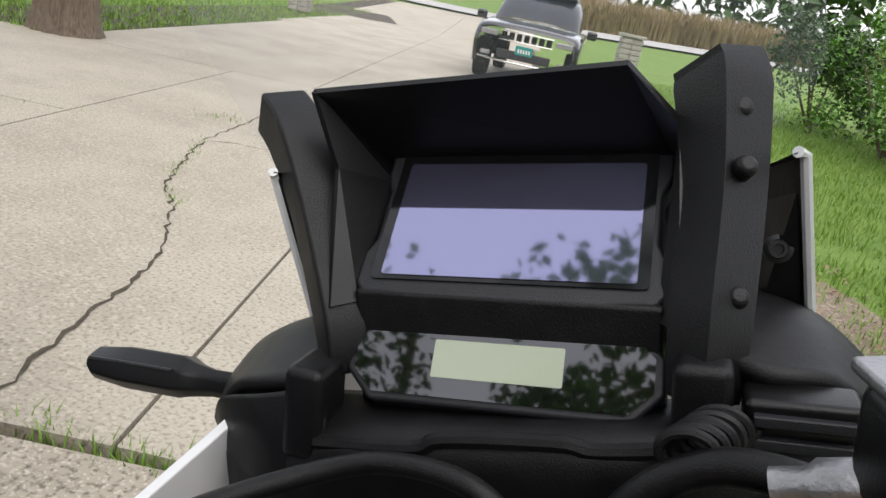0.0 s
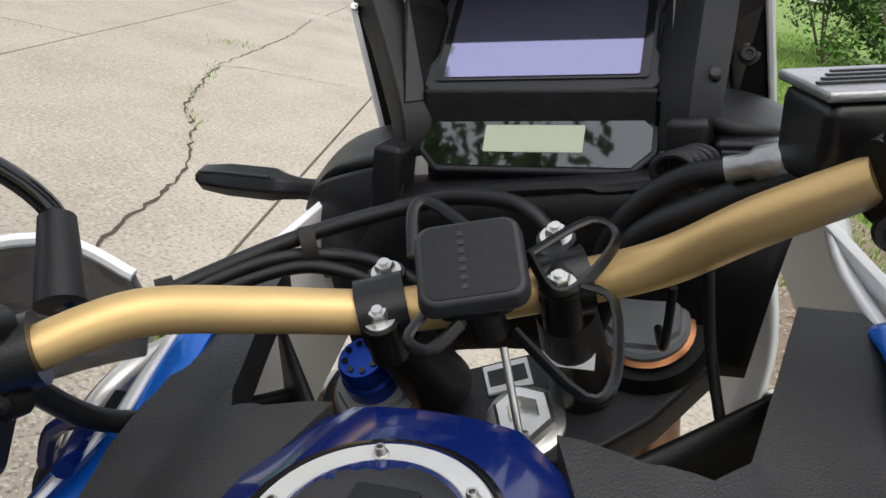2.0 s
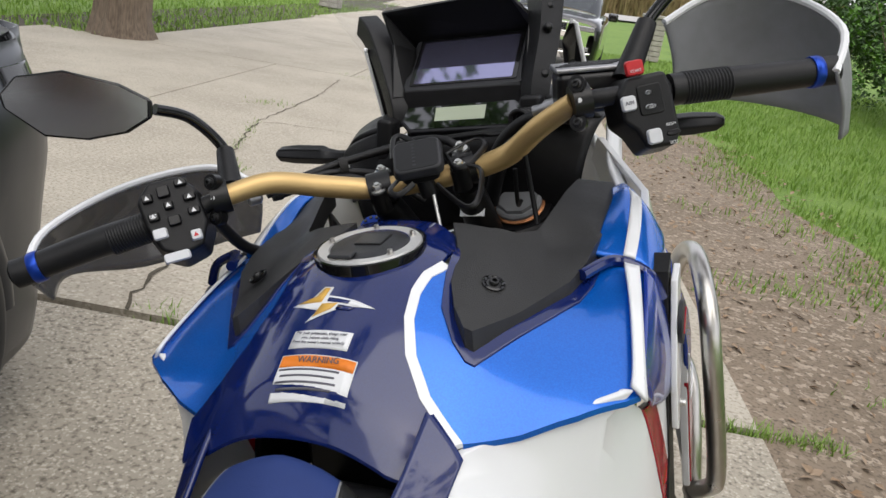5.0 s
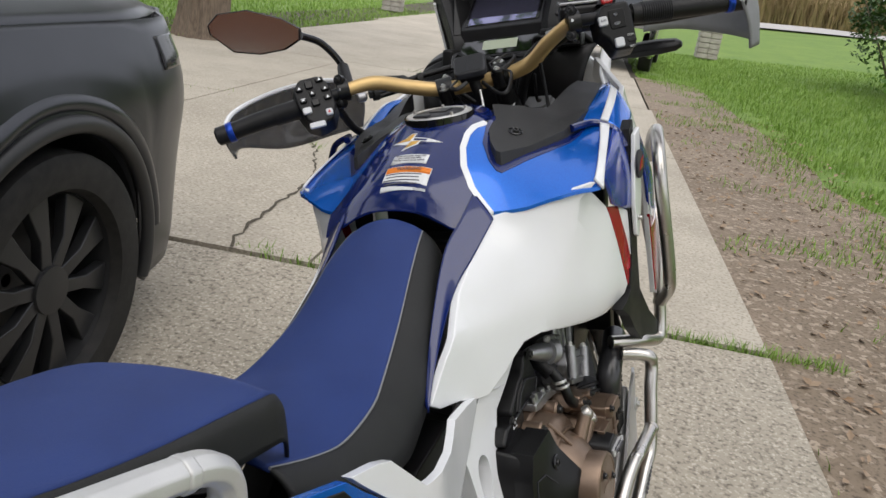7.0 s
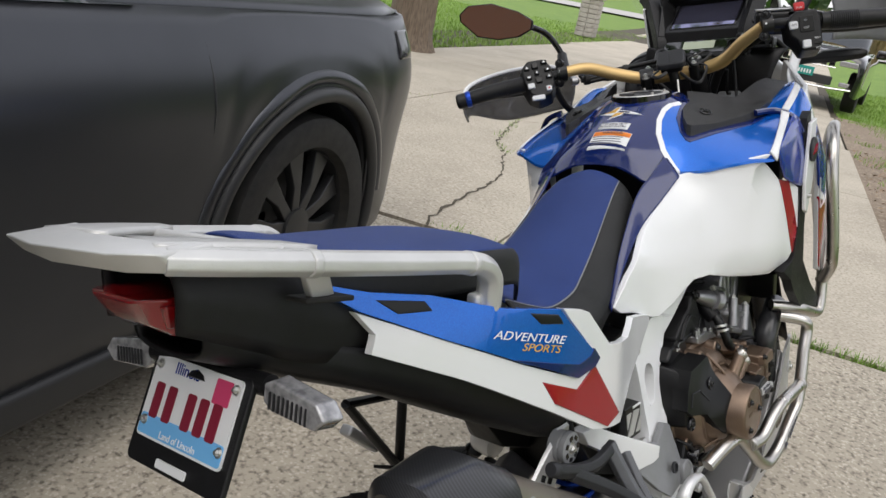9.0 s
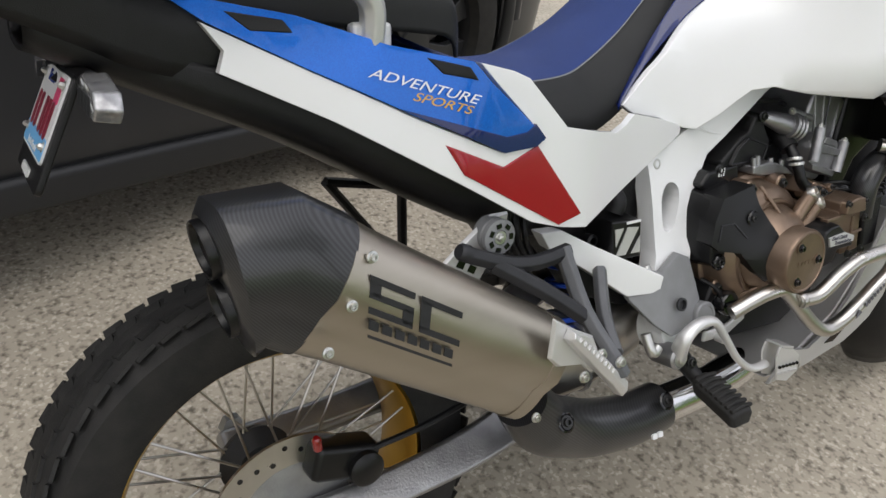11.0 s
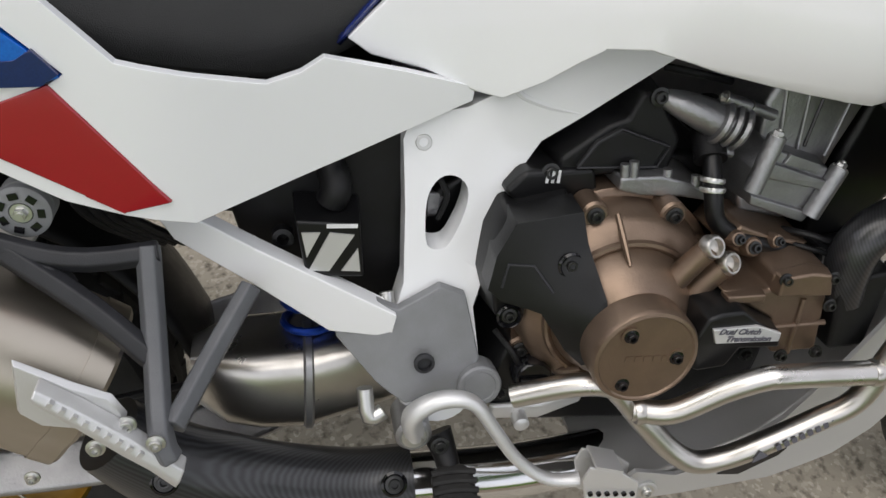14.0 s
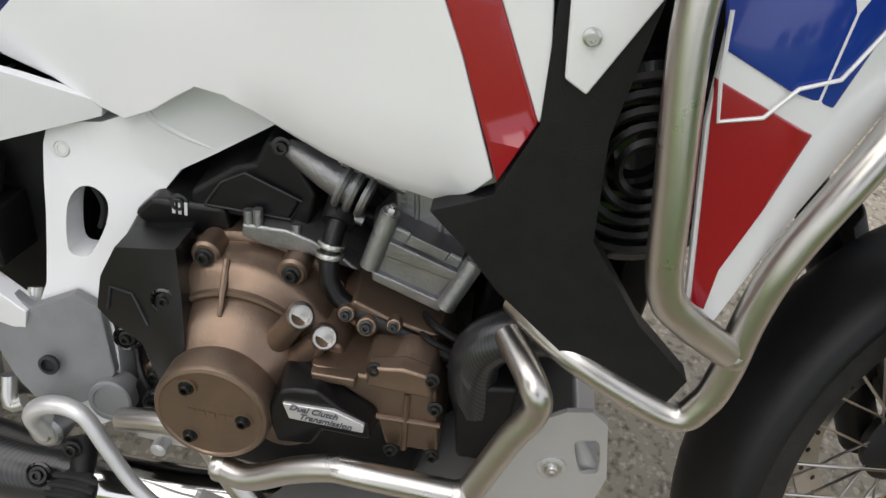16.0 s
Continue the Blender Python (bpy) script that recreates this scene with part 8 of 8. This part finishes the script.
part("lip", tube([(-0.105, 1.246, 1.158), (-0.04, 1.243, 1.164), (-0.02, 1.243, 1.172), (0.045, 1.243, 1.178), (0.065, 1.243, 1.176), (0.105, 1.243, 1.182)], 0.005, 5, 8), BLACK, cow)
part("pillar", box((-0.113, 1.262, 1.175), (0.026, 0.04, 0.062), Matrix.Rotation(0.15, 4, "Y")), BLACK, cow, bevel=0.006)
part("pillar", box((0.118, 1.265, 1.198), (0.03, 0.04, 0.06)), BLACK, cow, bevel=0.006)
part("left_pod", loft([[(-0.105, 1.26, 1.19), (-0.105, 1.33, 1.205), (-0.11, 1.38, 1.19)], [(-0.15, 1.265, 1.18), (-0.15, 1.33, 1.2), (-0.15, 1.38, 1.185)], [(-0.185, 1.285, 1.165), (-0.19, 1.335, 1.182), (-0.19, 1.38, 1.17)], [(-0.22, 1.31, 1.13), (-0.225, 1.345, 1.15), (-0.225, 1.38, 1.14)]], 5, 5), BLACK, cow, thick=0.012)
part("left_pod_front", loft([[(-0.1, 1.258, 1.19), (-0.15, 1.262, 1.178), (-0.2, 1.29, 1.158), (-0.225, 1.312, 1.13)], [(-0.1, 1.25, 1.16), (-0.15, 1.255, 1.15), (-0.195, 1.28, 1.13), (-0.21, 1.3, 1.11)], [(-0.1, 1.25, 1.11), (-0.14, 1.25, 1.1), (-0.18, 1.27, 1.08), (-0.2, 1.29, 1.07)]], 5, 5), BLACK, cow, thick=0.006)
part("right_pod", loft([[(0.125, 1.275, 1.222), (0.13, 1.33, 1.232), (0.14, 1.38, 1.228)], [(0.15, 1.265, 1.215), (0.155, 1.33, 1.23), (0.16, 1.38, 1.222)], [(0.18, 1.275, 1.21), (0.185, 1.33, 1.218), (0.185, 1.38, 1.21)], [(0.205, 1.29, 1.185), (0.212, 1.34, 1.19), (0.21, 1.38, 1.18)]], 5, 5), BLACK, cow, thick=0.012)
part("vent_box", box((0.165, 1.258, 1.2), (0.055, 0.03, 0.028)), SATIN, cow, bevel=0.004)
for i in range(2):
    part("vent_louvre", box((0.165, 1.242, 1.205 - i * 0.012), (0.046, 0.008, 0.006)), GREYP, cow, bevel=0.001)
for s, fin in ((1, [(0.135, 1.405, 1.3), (0.163, 1.336, 1.325), (0.168, 1.345, 1.322), (0.182, 1.38, 1.2), (0.145, 1.38, 1.2)]), (-1, [(-0.14, 1.4, 1.29), (-0.17, 1.33, 1.312), (-0.172, 1.335, 1.308), (-0.16, 1.355, 1.195), (-0.13, 1.36, 1.195)])):
    bm = bmesh.new()
    bm.faces.new([bm.verts.new(p) for p in fin])
    part("fin", bm, BLACK, cow, "black inner fin", thick=0.006, smooth=False)
    part("fin_edge", tube([fin[1], fin[2], fin[3]], 0.0035, 1, 8), WHITE, cow, "white fin edge")
    socket("fin_bolt", ((0.158 if s > 0 else -0.152), 1.366, 1.262), (0, -1, 0.2), 0.006, cow)
part("white_flank", loft([[(-0.205, 1.3, 1.132), (-0.222, 1.31, 1.12)], [(-0.212, 1.25, 1.098), (-0.232, 1.255, 1.09)], [(-0.235, 1.19, 1.05), (-0.258, 1.19, 1.04)], [(-0.26, 1.15, 1.03), (-0.285, 1.15, 1.02)]], 3, 5), WHITE, cow, "white fairing edge", thick=0.006)
part("white_flank", loft([[(0.212, 1.33, 1.185), (0.23, 1.34, 1.17)], [(0.222, 1.26, 1.13), (0.24, 1.265, 1.115)], [(0.245, 1.2, 1.1), (0.265, 1.2, 1.085)]], 3, 5), WHITE, cow, "white fairing edge", thick=0.006)
nose = part("beak", loft([[(-0.18, 1.4, 1.15), (-0.08, 1.5, 1.2), (0, 1.52, 1.21), (0.08, 1.5, 1.2), (0.18, 1.4, 1.15)], [(-0.2, 1.4, 1.0), (-0.09, 1.6, 1.03), (0, 1.64, 1.04), (0.09, 1.6, 1.03), (0.2, 1.4, 1.0)], [(-0.18, 1.38, 0.9), (-0.08, 1.6, 0.94), (0, 1.68, 0.96), (0.08, 1.6, 0.94), (0.18, 1.38, 0.9)]], 5, 5), WHITE, cow, "white nose fairing", thick=0.008)
fs = new("turn_signal")
fs.parent = bike
tagged(fs, "black front turn signal on the fairing", group="front turn signals")


def signal(ob, s, z):
    """A flat angular signal body with a lens edge and its stalk."""
    secs = [(0.222, 0.012, 0.01, 0), (0.25, 0.011, 0.01, 0.002), (0.268, 0.013, 0.016, 0.004), (0.278, 0.016, 0.021, 0.006), (0.33, 0.016, 0.021, 0.009), (0.362, 0.013, 0.016, 0.01), (0.373, 0.006, 0.008, 0.01)]
    part("body", shell_of([[(s * x, 1.347 + d * u, z + k + h * v) for u, v in ((-1, -0.3), (-0.75, 0.6), (0, 1), (0.8, 0.5), (0.8, -0.8), (-0.6, -1))] for x, h, d, k in secs]), SATIN, ob, "black angular signal body", bevel=0.002)
    part("body_line", tube([(s * x, 1.3465 - d * 0.78, z + k + h * 0.62) for x, h, d, k in secs[3:6]], 0.0015, 2, 6), GREYP, ob)


signal(fs, -1, 1.138)
fs2 = new("turn_signal")
fs2.parent = bike
tagged(fs2, "black front turn signal on the fairing", group="front turn signals")
signal(fs2, 1, 1.16)
ws = new("windscreen")
ws.parent = bike
tagged(ws, "tall clear plastic windscreen")
gl = part("shield", loft([[(-0.2, 1.39, 1.3), (-0.08, 1.45, 1.28), (0.05, 1.45, 1.29), (0.14, 1.4, 1.32)], [(-0.256, 1.42, 1.357), (-0.1, 1.48, 1.36), (0.05, 1.48, 1.36), (0.186, 1.46, 1.365)], [(-0.324, 1.46, 1.444), (-0.1, 1.54, 1.46), (0.05, 1.54, 1.46), (0.19, 1.5, 1.42)], [(-0.33, 1.5, 1.53), (-0.1, 1.58, 1.56), (0.05, 1.58, 1.56), (0.2, 1.54, 1.52)]], 6, 5), SHIELD, ws, "clear plastic shield", thick=0.003)
gl.visible_shadow = False
# cables
cb_ = new("cable")
cb_.parent = bike
tagged(cb_, "bundle of black cables crossing behind the handlebar")
for pts, r in (([(-0.215, 1.07, 1.13), (-0.15, 1.15, 1.152), (-0.08, 1.195, 1.168), (-0.03, 1.2, 1.178), (0.02, 1.19, 1.172), (0.05, 1.18, 1.13), (0.05, 1.2, 1.05)], 0.0062), ([(-0.215, 1.07, 1.125), (-0.16, 1.13, 1.142), (-0.12, 1.16, 1.14), (-0.08, 1.17, 1.13), (-0.03, 1.19, 1.09)], 0.0055), ([(-0.21, 1.075, 1.12), (-0.15, 1.135, 1.135), (-0.11, 1.155, 1.13), (-0.06, 1.18, 1.1)], 0.0055),
               ([(-0.24, 0.985, 1.11), (-0.23, 1.03, 1.06), (-0.2, 1.1, 1.03), (-0.16, 1.16, 1.02)], 0.008), ([(0.19, 1.16, 1.21), (0.14, 1.18, 1.185), (0.09, 1.2, 1.15), (0.06, 1.22, 1.08)], 0.011), ([(0.2, 1.17, 1.2), (0.13, 1.2, 1.2), (0.08, 1.21, 1.16), (0.05, 1.23, 1.08)], 0.009), ([(0.12, 1.15, 1.14), (0.115, 1.17, 1.09), (0.108, 1.21, 1.085)], 0.003), ([(0.14, 1.13, 1.16), (0.145, 1.14, 1.1), (0.16, 1.12, 1.03)], 0.0035), ([(-0.105, 1.16, 1.11), (-0.1, 1.2, 1.12), (-0.08, 1.23, 1.1)], 0.003)):
    part("sleeve", tube(pts, r, 7, 12), BLACK, cb_)
for q, d in (((-0.136, 1.155, 1.148), (0.8, 0.5, 0.1)), ((-0.205, 1.08, 1.13), (0.7, 0.7, 0.1))):
    part("tie", tube([np.array(q) - np.array(d) * 0.006, np.array(q) + np.array(d) * 0.006], 0.0125, 1, 12, flat=1.2, straight=True), RUBBER, cb_)
part("coil", tube([(0.112 + 0.014 * math.cos(i * 0.7) + 0.0004 * i, 1.205 + 0.0008 * i, 1.2 + 0.011 * math.sin(i * 0.7)) for i in range(46)], 0.003, 3, 8), BLACK, cb_, "coiled black lanyard")
part("banjo", lathe([(0.009, -0.02), (0.011, -0.015), (0.011, 0.0), (0.008, 0.004), (0.008, 0.018)], (0.163, 1.165, 1.215), (-0.9, 0.1, -0.2), 12), ALU, cb_, "steel hose fitting")
part("tag", box((0.055, 1.155, 1.085), (0.035, 0.002, 0.02), Matrix.Rotation(-0.5, 4, "X")), LABEL, cb_, "white paper tag")
part("knurled_adjuster", lathe([(0.008, -0.012), (0.01, -0.01), (0.01, 0.004), (0.006, 0.008)], (-0.222, 1.055, 1.125), (0.7, 0.7, 0.1), 16), ALU, cb_)

# tank decals
LBM = ((1, 0.12, 0.0), (0, 0.8, 0.6))


def on_tank(x, y, lift=0.0):
    """A place on the tank's top at (x, y)."""
    return Vector((x, y, skin_z(x, y) + lift))


def decal(name, poly, material, lift, label=""):
    bm = bmesh.new()
    bm.faces.new([bm.verts.new((u, v, 0)) for u, v in poly])
    for ax, lo, hi in (((1, 0, 0), -0.1, 0.1), ((0, 1, 0), 0.7, 0.95)):
        c = lo
        while c < hi:
            bmesh.ops.bisect_plane(bm, geom=bm.verts[:] + bm.edges[:] + bm.faces[:], plane_co=[c * a for a in ax], plane_no=ax)
            c += 0.012
    for v in bm.verts:
        v.co = on_tank(v.co.x, v.co.y, lift * 0.6)
    return part(name, bm, material, tank, label, thick=0.0004)


def rect(cx, cy, w, h, tilt=0.04):
    return [(cx + u, cy + v + u * tilt) for u, v in ((-w / 2, -h / 2), (w / 2, -h / 2), (w / 2, h / 2), (-w / 2, h / 2))]


decal("warning_label", rect(0.012, 0.777, 0.083, 0.036, 0.05), LABEL, 0.0005, "white and orange warning label")
decal("warning_band", rect(0.012, 0.789, 0.081, 0.01, 0.05), ORANGE, 0.0012, "orange band")
decal("caution_label", rect(0.006, 0.81, 0.066, 0.018, 0.05), LABEL, 0.0005, "small white notice label")
for i in range(4):
    decal("print_line", rect(0.006, 0.7815 - 0.0052 * i, 0.066 - 0.006 * (i % 2), 0.0016, 0.05), INK, 0.0012)
TXM = facing((1, 0.05, 0.0), (0, 0.74, 0.67))
words("notice_text", "WARNING", on_tank(0.014, 0.7888, 0.0022), TXM, 0.0095, INK, tank)
for k, tx in enumerate(("For your protection, always wear", "your helmet while riding.", "Read the owner's manual carefully")):
    words("notice_text", tx, on_tank(0.006, 0.8145 - 0.0045 * k, 0.0014), TXM, 0.0042, INK, tank)
# the tank's winged mark as plain shapes
for poly, m_, lf in (([(-0.055, 0.843), (-0.03, 0.852), (-0.02, 0.866), (-0.006, 0.866), (-0.008, 0.855), (0.03, 0.852), (0.062, 0.847), (0.02, 0.842), (-0.025, 0.822), (-0.014, 0.836)], LABEL, 0.0006), ([(-0.048, 0.845), (-0.026, 0.853), (-0.018, 0.864), (-0.01, 0.864), (-0.014, 0.846)], YELLOW, 0.0013), ([(-0.012, 0.844), (0.01, 0.846), (0.004, 0.838), (-0.018, 0.828)], YELLOW, 0.0013), ([(-0.006, 0.852), (0.026, 0.85), (0.024, 0.846), (-0.006, 0.847)], NAVY, 0.0014), ([(0.012, 0.844), (0.036, 0.843), (0.03, 0.839), (0.01, 0.838)], NAVY, 0.0014)):
    decal("winged_mark", [(0.82 * u, 0.846 + 0.95 * (v - 0.843)) for u, v in poly], m_, lf)
